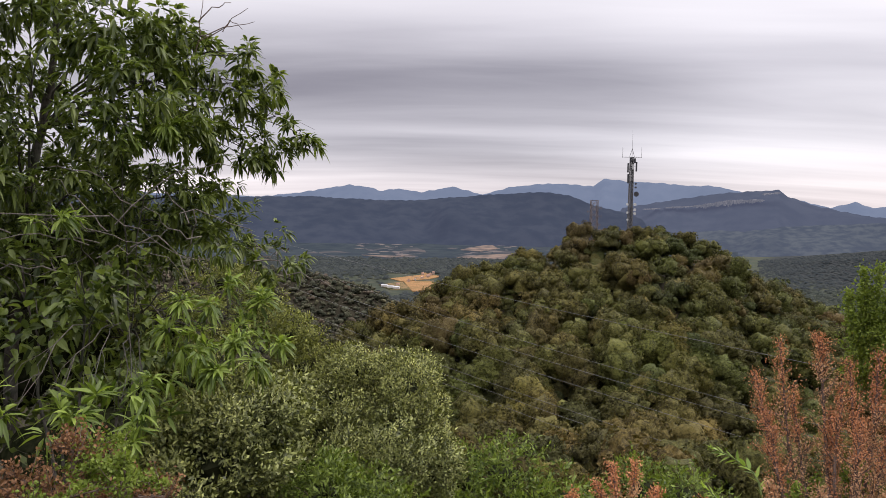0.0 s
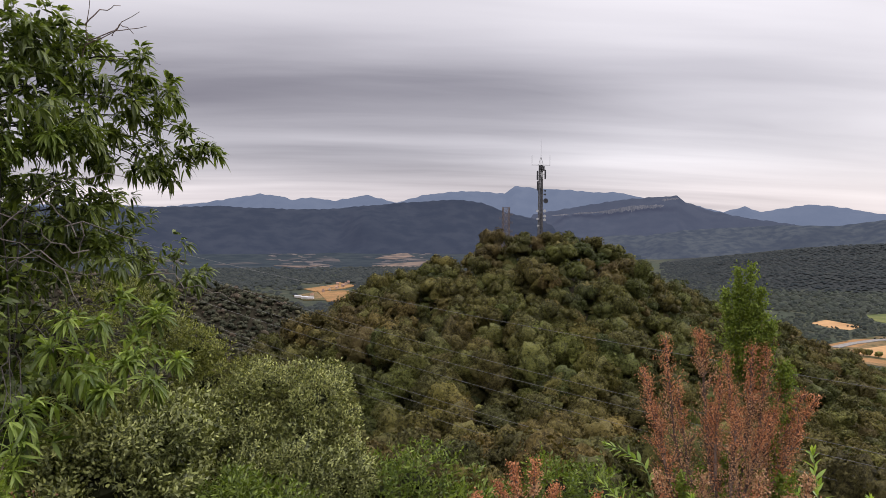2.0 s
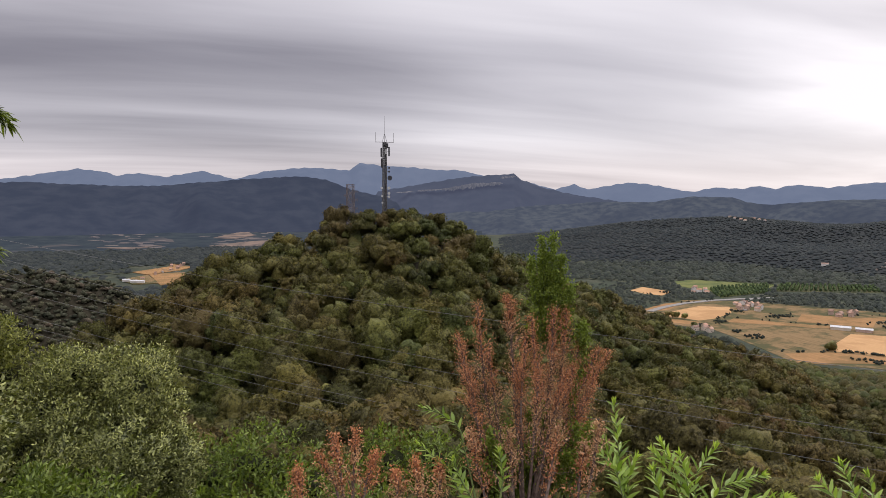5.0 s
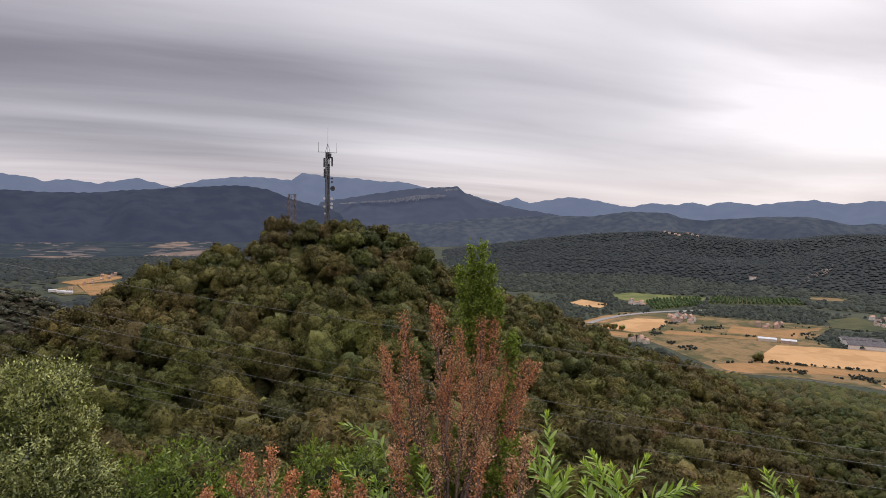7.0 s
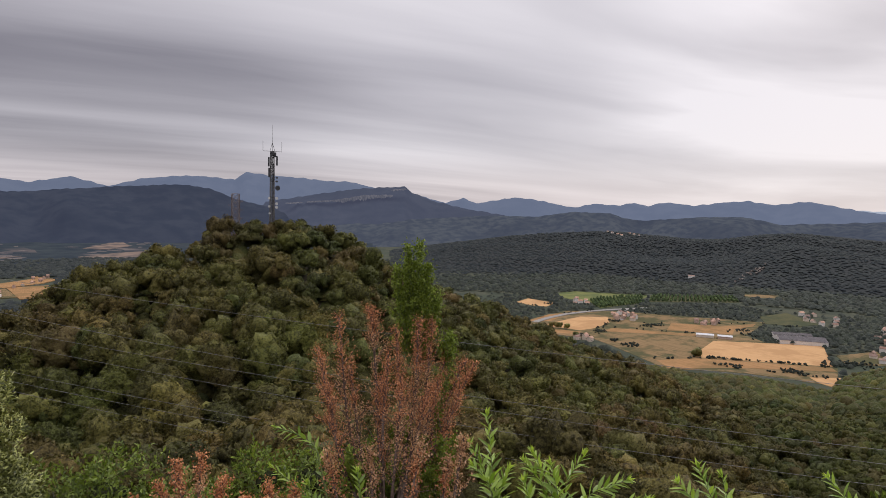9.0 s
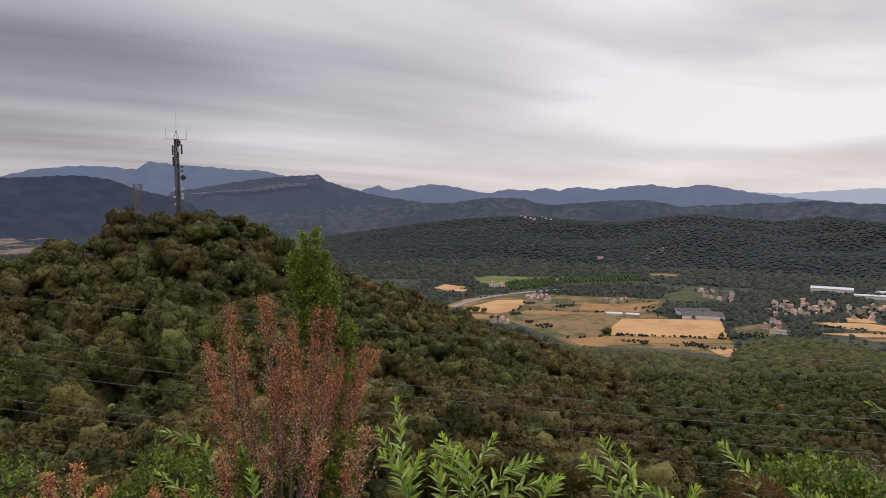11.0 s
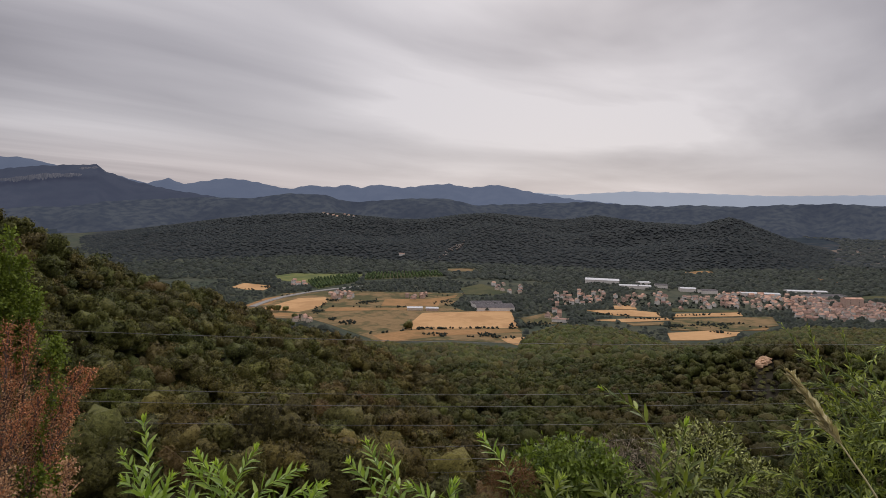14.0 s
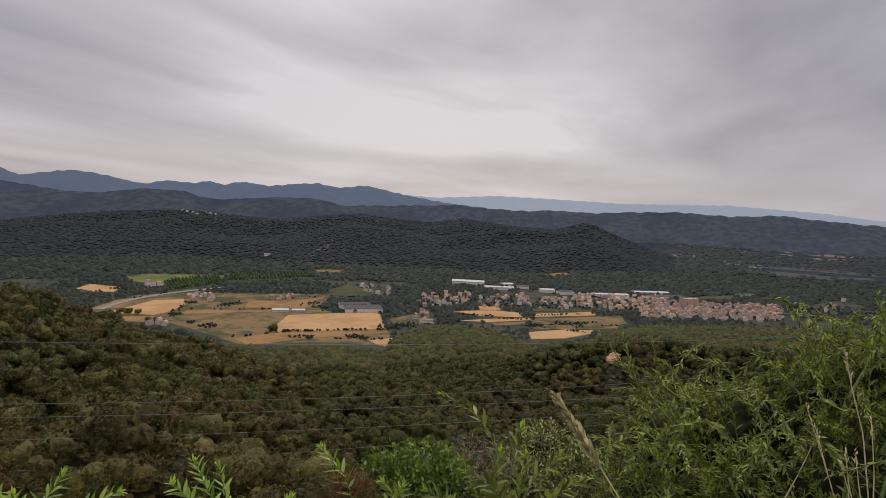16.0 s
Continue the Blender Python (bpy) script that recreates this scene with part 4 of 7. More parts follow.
for bow, rise, height in ((0.00030, -0.0390, -11.30), (0.00053, -0.0403, -16.30), (0.00034, -0.0405, -17.37), (0.00039, -0.0407, -19.19), (0.00050, -0.0201, -21.47), (0.00040, -0.0273, -22.60), (0.00051, -0.0230, -23.92)):
    cable(bow, rise, height)


# the glow of the next three lays the air's haze over distant fields
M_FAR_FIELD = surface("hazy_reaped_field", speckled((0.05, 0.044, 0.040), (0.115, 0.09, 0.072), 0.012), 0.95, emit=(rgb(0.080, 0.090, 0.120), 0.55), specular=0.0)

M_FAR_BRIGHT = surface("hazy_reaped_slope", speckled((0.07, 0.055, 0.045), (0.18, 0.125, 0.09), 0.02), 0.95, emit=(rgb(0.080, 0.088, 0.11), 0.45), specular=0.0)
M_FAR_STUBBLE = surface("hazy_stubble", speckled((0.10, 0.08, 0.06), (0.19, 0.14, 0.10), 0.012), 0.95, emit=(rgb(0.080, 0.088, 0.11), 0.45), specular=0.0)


# ---- fields, road and town on the valley floor ----
LAID = []


def field(name, label, pts, mat, lift=0.25):
    LAID.append(name)
    lift += 0.02 * len(LAID)
    bm = bmesh.new()
    lo = [bm.verts.new((x, y, FLOOR - 0.5)) for x, y in pts]
    hi = [bm.verts.new((x, y, FLOOR + lift)) for x, y in pts]
    bm.faces.new(hi)
    for k in range(len(pts)):
        j = (k + 1) % len(pts)
        bm.faces.new((lo[k], lo[j], hi[j], hi[k]))
    bmesh.ops.recalc_face_normals(bm, faces=bm.faces[:])
    bmesh.ops.triangulate(bm, faces=[f for f in bm.faces if len(f.verts) > 4])
    tagged(new(name, bm_mesh(name, bm, mat)), label, "field", "valley fields", "structure")


GOLD, BROWN, MEADOW, GREEN = ("golden stubble field on the valley floor", M_GOLD), ("reaped brown field on the valley floor", M_BROWNFIELD), ("dry patchy meadow on the valley floor", M_MEADOW), ("green meadow on the valley floor", M_GREENFIELD)
PLANT = ("young poplar plantation grass on the valley floor", M_PLANTATION)
NORTH_FIELDS = (
    (MEADOW, [(712, 939), (866, 1007), (959, 964), (1122, 748), (968, 680), (869, 476), (776, 425), (735, 514), (662, 576), (705, 717), (714, 760), (673, 839)]),
    (MEADOW, [(733, 774), (799, 813), (897, 699), (800, 633), (691, 631), (690, 670)]),
    (GOLD, [(852, 1151), (911, 1187), (922, 1105), (868, 1069), (850, 1099)]),
    (BROWN, [(723, 943), (805, 984), (848, 986), (768, 925), (725, 923)]),
    (GOLD, [(721, 895), (794, 922), (845, 940), (888, 912), (846, 864), (782, 833), (745, 828)]),
    (BROWN, [(699, 866), (739, 819), (716, 802), (681, 837)]),
    (BROWN, [(883, 768), (949, 816), (1027, 741), (955, 695)]),
)
GRAIN_FIELDS = (
    (BROWN, [(778, 804), (811, 824), (911, 709), (875, 716), (830, 760)]),
    (GOLD, [(877, 671), (1004, 574), (873, 485), (752, 604), (800, 633)]),
    (BROWN, [(687, 613), (746, 599), (865, 482), (850, 466), (759, 531), (666, 571)]),
    (GOLD, [(787, 464), (821, 445), (767, 426), (771, 443)]),
    (GREEN, [(1177, 800), (1275, 806), (1197, 693), (1141, 694), (1109, 740)]),
    (PLANT, [(1036, 1240), (1106, 1251), (1220, 1119), (1083, 1033), (960, 1008), (1009, 1092), (994, 1157)]),
    (GREEN, [(1230, 1126), (1391, 1016), (1323, 949), (1133, 1039)]),
)
VILLAGE_FIELDS = (
    (MEADOW, [(1486, 1058), (1540, 994), (1498, 958), (1424, 1005)]),
    (BROWN, [(974, 759), (1091, 747), (1057, 730), (957, 730)]),
    (MEADOW, [(947, 522), (1034, 512), (951, 448), (906, 487)]),
    (GOLD, [(1098, 475), (1157, 415), (1163, 362), (1120, 348), (1081, 413)]),
    (GOLD, [(1013, 427), (1068, 385), (1121, 338), (1102, 327), (1035, 375)]),
    (MEADOW, [(1024, 373), (1079, 330), (1054, 320), (1012, 357)]),
    (GOLD, [(1180, 458), (1214, 430), (1172, 408), (1145, 439)]),
)
TOWN_FIELDS = (
    (GOLD, [(1174, 339), (1270, 255), (1233, 242), (1134, 332)]),
    (GREEN, [(1228, 364), (1292, 260), (1269, 257), (1195, 352)]),
    (GOLD, [(989, 297), (1051, 254), (1072, 213), (1039, 211), (977, 236), (940, 277)]),
    (BROWN, [(1077, 252), (1144, 185), (1118, 185), (1057, 247)]),
    (BROWN, [(1883, 567), (2002, 522), (1973, 468), (1883, 491)]),
    (GREEN, [(1686, 100), (1792, 15), (1705, 14), (1646, 91)]),
    (MEADOW, [(1113, 331), (1260, 200), (1177, 177), (1082, 215), (1015, 300)]),
)
FIELDS = NORTH_FIELDS + GRAIN_FIELDS + VILLAGE_FIELDS + TOWN_FIELDS
for (label, mat), pts in FIELDS:
    field("field", label, pts, mat)


def far_patch(label, mat, pairs):
    """One field on the far valley floor, its corners by compass and distance."""
    az, r = np.array(pairs, float).T
    x, y = polar(az, r)
    v = np.concatenate([np.stack([x, y, far_z(r) + 2.2], 1), np.stack([x, y, far_z(r) - 1.5], 1)])
    m = len(az)
    bm = bmesh.new()
    q = [bm.verts.new(p) for p in v]
    bm.faces.new(q[:m])
    for k in range(m):
        bm.faces.new((q[k], q[(k + 1) % m], q[m + (k + 1) % m], q[m + k]))
    bmesh.ops.recalc_face_normals(bm, faces=bm.faces[:])
    bmesh.ops.triangulate(bm, faces=[f for f in bm.faces if len(f.verts) > 4])
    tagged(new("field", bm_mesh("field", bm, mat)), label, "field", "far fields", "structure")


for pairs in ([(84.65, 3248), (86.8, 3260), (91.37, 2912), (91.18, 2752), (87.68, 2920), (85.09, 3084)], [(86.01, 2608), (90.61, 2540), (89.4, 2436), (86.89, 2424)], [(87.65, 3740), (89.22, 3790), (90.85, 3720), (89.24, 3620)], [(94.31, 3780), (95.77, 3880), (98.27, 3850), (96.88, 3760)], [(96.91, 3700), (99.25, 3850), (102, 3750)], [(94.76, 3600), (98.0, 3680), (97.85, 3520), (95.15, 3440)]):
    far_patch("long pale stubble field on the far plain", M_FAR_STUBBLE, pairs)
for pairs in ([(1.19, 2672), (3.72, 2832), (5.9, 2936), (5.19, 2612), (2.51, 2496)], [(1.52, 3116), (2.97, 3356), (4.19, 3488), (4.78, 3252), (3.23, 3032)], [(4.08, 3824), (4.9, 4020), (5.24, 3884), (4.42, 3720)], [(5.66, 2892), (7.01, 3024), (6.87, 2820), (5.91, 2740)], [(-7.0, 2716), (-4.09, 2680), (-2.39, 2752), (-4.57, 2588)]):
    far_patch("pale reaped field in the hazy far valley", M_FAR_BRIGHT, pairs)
for (label, mat), pairs in ((BROWN, [(-3.38, 1764), (-0.73, 1788), (-0.86, 1556), (-2.58, 1548)]), (BROWN, [(-4.55, 1832), (-1.62, 1956), (0.09, 1932), (-1.13, 1832), (-3.57, 1764)]), (MEADOW, [(-5.52, 1680), (-3.47, 1752), (-2.68, 1580), (-4.54, 1576)]), (BROWN, [(-1.87, 1968), (-0.9, 2124), (-0.55, 2088), (-1.38, 1940)]), (BROWN, [(83.25, 2000), (84.35, 2048), (85.9, 1928), (84.82, 1900)])):
    far_patch(label, mat, pairs)


def far_fields():
    """Small reaped fields scattered in groups over the far valley, each thin and uneven."""
    frng = np.random.default_rng(31)
    for az, r, n, wide in ((-6.9, 2560, 5, 34), (-6.1, 2320, 5, 36), (-4.9, 2170, 3, 38), (-3.9, 1870, 4, 48), (-5.1, 1925, 3, 40), (1.5, 2560, 4, 30), (3.0, 2210, 6, 44), (4.7, 2490, 4, 36), (3.6, 1800, 4, 50), (2.5, 1845, 3, 46), (6.0, 1940, 4, 44), (-14.4, 2560, 4, 34), (-12.4, 2570, 4, 34), (-10.9, 2550, 2, 24), (-3.5, 2430, 3, 34),
                           (78, 1860, 4, 60), (80.5, 1840, 4, 46), (86, 2240, 6, 70), (89, 2050, 5, 80), (87, 1800, 4, 80), (91.5, 2000, 4, 70), (96, 2300, 6, 90), (99, 2450, 6, 90), (103, 2200, 5, 90), (93, 2480, 4, 80)):
        for k in range(n * 3 if az < 70 else n):
            a, q = az + frng.normal(0, 1.3 if az < 70 else 0.85), min(1.5 * r + frng.normal(0, 150 if az < 70 else 90), 3900)
            w, d = (0.85 if az < 70 else 0.8) * wide * frng.uniform(0.2, 1.0), 14 + 30 * frng.random()
            t = np.sort(frng.random(9) * 6.28)
            x, y = polar(a + np.degrees(w * np.cos(t) * frng.uniform(0.7, 1.1, 9) / q), q + d * np.sin(t) * frng.uniform(0.6, 1.2, 9))
            z = far_z(np.hypot(x, y)) + 1.6
            v = np.concatenate([np.stack([x, y, z], 1), [[x.mean(), y.mean(), z.mean() + 0.3]]])
            f = [(j, (j + 1) % 9, 9) for j in range(9)]
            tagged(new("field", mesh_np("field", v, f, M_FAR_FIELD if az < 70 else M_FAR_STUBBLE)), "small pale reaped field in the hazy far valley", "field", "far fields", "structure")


far_fields()
PLANTATIONS = ([(1029, 1111), (956, 1012), (1104, 1026), (1197, 1124)], [(1142, 1044), (1229, 1111), (1381, 1009), (1330, 958)])


def strip(pts, half):
    """The outline of a road of that half width along points."""
    p = np.array(pts, float)
    across = unit(np.gradient(p, axis=0))[:, ::-1] * [1, -1] * half
    return [tuple(q) for q in np.concatenate([p + across, (p - across)[::-1]])]


field("road", "pale valley road beside the fields", strip([(725, 923), (777, 950), (835, 971), (909, 983), (976, 980), (1057, 969)], 6), M_ROAD, 0.6)
field("road", "pale side road turning off to the village", strip([(1004, 975), (952, 949), (918, 922), (887, 875)], 4), M_ROAD, 0.64)
field("road", "pale farm lane beside the plantation", strip([(940, 1051), (983, 1092), (1005, 1134)], 3), M_ROAD, 0.64)

M_WALLS = [surface("cream_plaster", speckled((0.48, 0.41, 0.33), (0.60, 0.51, 0.42), 0.8), 0.9), surface("pink_plaster", speckled((0.36, 0.255, 0.20), (0.46, 0.34, 0.28), 0.8), 0.9),
           surface("white_plaster", speckled((0.54, 0.50, 0.46), (0.64, 0.60, 0.56), 0.8), 0.9)]


def tile_shade(n):
    col = speckled((0.29, 0.18, 0.135), (0.46, 0.31, 0.245), 0.12, (0.26, 0.20, 0.17))(n)
    return n.mix(1.0, col, n.mix(n.add("ShaderNodeObjectInfo", out=5), rgb(0.6, 0.62, 0.66), rgb(1.35, 1.25, 1.15)), "MULTIPLY")


M_TILE = surface("clay_roof_tiles", tile_shade, 0.9, specular=0.1)
M_WHITE_ROOF = surface("white_sheet_roof", speckled((0.44, 0.44, 0.45), (0.56, 0.56, 0.56), 0.3), 0.9, specular=0.1)
M_GREY_ROOF = surface("grey_sheet_roof", speckled((0.075, 0.068, 0.072), (0.12, 0.11, 0.112), 0.3), 0.9, specular=0.1)
M_WINDOW = surface("dark_window", speckled((0.03, 0.035, 0.04), (0.05, 0.055, 0.06), 1.0), 0.2)


def gable(w, d, h, pitch, over=0.4):
    """Roof and walls of a gabled block, its base at the origin."""
    bm = bmesh.new()
    top = h + pitch
    pts = [(-w / 2, -d / 2, 0), (w / 2, -d / 2, 0), (w / 2, d / 2, 0), (-w / 2, d / 2, 0), (-w / 2, -d / 2, h), (w / 2, -d / 2, h), (w / 2, d / 2, h), (-w / 2, d / 2, h), (-w / 2, 0, top), (w / 2, 0, top)]
    q = [bm.verts.new(p) for p in pts]
    for f in ((0, 1, 5, 4), (2, 3, 7, 6), (1, 2, 6, 9, 5), (3, 0, 4, 8, 7), (3, 2, 1, 0)):
        bm.faces.new([q[k] for k in f])
    roof = bmesh.new()
    s = pitch / (d / 2)
    ex, ey = w / 2 + over, d / 2 + over
    for sy in (-1, 1):
        a = [(-ex, sy * ey, h - s * over), (ex, sy * ey, h - s * over), (ex, 0, top), (-ex, 0, top)]
        lo = [roof.verts.new((x, y, z + 0.03)) for x, y, z in a]
        hi = [roof.verts.new((x, y, z + 0.25)) for x, y, z in a]
        for f in ((lo[0], lo[1], lo[2], lo[3]), (hi[3], hi[2], hi[1], hi[0]), (lo[0], hi[0], hi[1], lo[1]), (lo[1], hi[1], hi[2], lo[2]), (lo[3], hi[3], hi[0], lo[0])):
            roof.faces.new(f)
    bmesh.ops.recalc_face_normals(roof, faces=roof.faces[:])
    bmesh.ops.recalc_face_normals(bm, faces=bm.faces[:])
    return bm, roof


def building(name, label, category, x, y, w, d, h, pitch, turn, wall, roof_mat, group="", windows=True, base=FLOOR + 0.2):
    b = thing(name, label, category, (x, y, base), group)
    walls, roof = gable(w, d, h, pitch)
    m = pose(x, y, base, 0, 0, turn)
    for nm, bm, mat in (("wall", walls, wall), ("roof", roof, roof_mat)):
        bm.transform(m)
        part(nm, bm_mesh(nm, bm, mat), b)
    if windows:
        for k in range(2):
            for lv in range(max(1, int(h // 3))):
                bm = bmesh.new()
                bmesh.ops.create_cube(bm, size=1.0, matrix=m @ Matrix.Translation(((k - 0.5) * w * 0.5, -d / 2, 1.5 + 2.9 * lv)) @ Matrix.Diagonal((1.3, 0.12, 1.4, 1)))
                part("window", bm_mesh("window", bm, M_WINDOW), b)
    return b


town_rng = np.random.default_rng(21)
HOUSES, QUARTERS = [], []
for k in range(9):
    w, d, h = town_rng.uniform(6.5, 10), town_rng.uniform(5, 7.5), town_rng.choice([3.6, 5.0, 6.5])
    wall = M_WALLS[k % 3]
    colour = ("cream", "pink", "white")[k % 3]
    HOUSES.append((w, d, h, wall, colour))


def settle(n, quad, group, label_end, turn0, gap=11.5):
    """Houses spread over a four-cornered quarter, each the copy of one of a few."""
    QUARTERS.append(quad)
    q = np.array(quad, float)
    made = []
    tries = 0
    while len(made) < n and tries < n * 40:
        tries += 1
        u, v = town_rng.random(2)
        p = (q[0] * (1 - u) + q[1] * u) * (1 - v) + (q[3] * (1 - u) + q[2] * u) * v
        if all((p[0] - o[0]) ** 2 + (p[1] - o[1]) ** 2 > gap ** 2 for o in made):
            made.append(tuple(p))
    firsts = {}
    for k, (x, y) in enumerate(made):
        kind = int(town_rng.integers(0, len(HOUSES)))
        turn = turn0 + town_rng.choice([0, 90]) + town_rng.normal(0, 8)
        if kind not in firsts:
            w, d, h, wall, colour = HOUSES[kind]
            firsts[kind] = building("house", colour + "-walled house with tiled roof " + label_end, "house", x, y, w, d, h, 2.5, 0, wall, M_TILE, group)
            firsts[kind].rotation_euler = (0, 0, radians(turn))
        else:
            copy_thing(firsts[kind], pose(x, y, FLOOR + 0.2, 0, 0, turn))


settle(118, [(1473, 218), (1634, -79), (1415, -80), (1249, 158)], "town houses", "in the valley town", 24, 10.5)
settle(40, [(1476, 362), (1588, 154), (1352, 129), (1293, 310)], "town houses", "in the valley town", 30, 14)
settle(12, [(1644, -91), (1957, -246), (1658, -273), (1482, -113)], "town houses", "in the valley town", 10, 15)
settle(34, [(1232, 609), (1364, 545), (1193, 475), (1073, 532)], "village houses", "in the valley village", 40, 13)
settle(26, [(1291, 499), (1399, 431), (1244, 365), (1171, 449)], "village houses", "in the valley village", 40, 13)
settle(18, [(1370, 391), (1429, 350), (1270, 305), (1217, 346)], "village houses", "in the valley village", 40, 13)
settle(12, [(929, 941), (979, 932), (910, 859), (870, 874)], "farm houses", "beside the valley road", 15, 13)
settle(6, [(978, 1122), (1028, 1112), (975, 1063), (931, 1060)], "farm houses", "beside the poplar plantation", 60, 14)
settle(6, [(992, 800), (1056, 796), (1009, 761), (964, 770)], "farm houses", "beside the brown field", 15, 14)
settle(9, [(1272, 782), (1342, 741), (1147, 632), (1180, 711)], "farm houses", "beside the green meadow", 60, 14)
settle(7, [(983, 529), (1062, 498), (969, 448), (942, 466)], "farm houses", "beside the golden fields", 15, 15)
settle(9, [(2120, 640), (2258, 577), (2088, 532), (1967, 593)], "farm houses", "at the foot of the ridge", 20, 18)
settle(7, [(698, 787), (716, 773), (697, 747), (683, 765)], "farm houses", "beside the brown field", 15, 12)
settle(9, [(-120, 1640), (-60, 1960), (-20, 1990), (-30, 1900)], "hamlet houses", "in the hamlet", 15, 20)


def packed_houses(n, quad, turn0):
    """The houses of the old town that stand wall to wall, in one mesh."""
    q = np.array(quad, float)
    bm = bmesh.new()
    for k in range(n):
        u, v = town_rng.random(2)
        p = (q[0] * (1 - u) + q[1] * u) * (1 - v) + (q[3] * (1 - u) + q[2] * u) * v
        walls, roof = gable(town_rng.uniform(6, 12), town_rng.uniform(6, 9), town_rng.choice([4.5, 6.0, 7.5]), 2.6)
        m = pose(p[0], p[1], FLOOR + 0.2, 0, 0, turn0 + town_rng.choice([0, 90]) + town_rng.normal(0, 8))
        shade_ = int(town_rng.integers(0, 3))
        for piece, slot in ((walls, shade_), (roof, 3)):
            piece.transform(m)
            kept = [bm.verts.new(w.co) for w in piece.verts]
            piece.verts.index_update()
            for f in piece.faces:
                bm.faces.new([kept[w.index] for w in f.verts]).material_index = slot
            piece.free()
    me = bm_mesh("packed_houses", bm, M_WALLS[0])
    for mat in (M_WALLS[1], M_WALLS[2], M_TILE):
        me.materials.append(mat)
    tagged(new("packed_houses", me), "close-packed plastered houses with clay tile roofs in the old town", "houses", kind="stuff")


packed_houses(190, [(1473, 210), (1634, -79), (1425, -80), (1262, 150)], 24)
packed_houses(60, [(1476, 350), (1588, 154), (1372, 139), (1303, 310)], 30)


def hall(label, p, q, depth, h, roof_mat, wall, base=FLOOR + 0.2, pitch=1.5):
    p, q = np.array(p, float), np.array(q, float)
    d = q - p
    c = (p + q) / 2
    building("industrial_hall", label, "hall", float(c[0]), float(c[1]), float(np.hypot(*d)), depth, h, pitch, math.degrees(math.atan2(d[1], d[0])), wall, roof_mat, "industrial halls", False, base)


hall("long white factory hall at the edge of the village", (1473, 641), (1502, 569), 40, 10, M_WHITE_ROOF, M_WALLS[2])
for p, q in (((1441, 545), (1473, 485)), ((1525, 532), (1544, 513)), ((1511, 488), (1522, 463)), ((1491, 426), (1506, 397)), ((1484, 380), (1508, 355)), ((1507, 305), (1547, 236)), ((1622, 235), (1666, 162)), ((1562, 194), (1625, 127))):
    pale = p[1] not in (488, 380, 194)
    hall("low white industrial hall beside the town" if pale else "low grey-roofed industrial hall beside the town", p, q, 24, 7, M_WHITE_ROOF if pale else M_GREY_ROOF, M_WALLS[2])
hall("dark industrial hall beside the town", (1772, 8), (1802, -23), 18, 7, M_GREY_ROOF, M_WALLS[0])
hall("large grey-roofed farm barn beside the golden field", (972, 628), (1018, 580), 44, 6, M_GREY_ROOF, M_WALLS[2], pitch=4)
hall("grey-roofed farm shed beside the golden field", (1000, 655), (1040, 615), 20, 6, M_GREY_ROOF, M_WALLS[2], pitch=2.5)
hall("low pale-roofed farm shed beside the brown field", (886, 711), (903, 691), 16, 4, M_WHITE_ROOF, M_WALLS[0])
hall("low pale-roofed farm shed beside the brown field", (905, 685), (918, 668), 14, 4, M_WHITE_ROOF, M_WALLS[1])
hall("white farm building beside the dry meadow", (957, 471), (969, 448), 12, 5, M_TILE, M_WALLS[2])
for x, y in ((-150, 1625), (-132, 1600), (-118, 1590)):
    hall("white shed in the hamlet", (x, y), (x + 15, y - 3), 8, 4, M_WHITE_ROOF, M_WALLS[2], base=FLOOR + 2.4)
# a taller block in the town
building("apartment_block", "tall cream apartment block in the valley town", "house", 1478, 99, 36, 16, 19, 2, -48, M_WALLS[1], M_TILE, "town houses")

near_v = scatter(18, 101, 830, 1600, 10.5, rng, lambda x, y: ground_z(x, y) < FLOOR + 0.8)
far_v = scatter(18, 101, 1600, 2500, 15.0, rng, lambda x, y: ground_z(x, y) < FLOOR + 0.8)


def inside(poly, x, y):
    hit = np.zeros(len(x), bool)
    for k in range(len(poly)):
        (x0, y0), (x1, y1) = poly[k], poly[(k + 1) % len(poly)]
        hit ^= ((y0 > y) != (y1 > y)) & (x < (x1 - x0) * (y - y0) / (y1 - y0 + 1e-9) + x0)
    return hit


def open_land(p):
    """Points clear of fields, roads and the middle of the villages."""
    taken = np.zeros(len(p), bool)
    for (label, mat), pts in FIELDS:
        for gap in (0, 14, 30, 46):
            q = p * (1 + gap / np.hypot(p[:, 0], p[:, 1]))[:, None]
            taken |= inside(np.array(pts, float), q[:, 0], q[:, 1]) & (rng.random(len(p)) < (1.0 if gap == 0 else 0.85))
    for quad in QUARTERS:
        taken |= inside(np.array(quad, float), p[:, 0], p[:, 1]) & (rng.random(len(p)) < 0.82)
    line = np.array([(725, 923), (777, 950), (835, 971), (909, 983), (976, 980), (1057, 969)], float)
    for a, b in zip(line[:-1], line[1:]):
        s = np.clip(((p - a) @ (b - a)) / ((b - a) @ (b - a)), 0, 1)
        taken |= np.hypot(*(p - a - s[:, None] * (b - a)).T) < 16
    return p[~taken & (wood_edge(az_of(p[:, 0], p[:, 1])) + 12 < np.hypot(p[:, 0], p[:, 1]))]


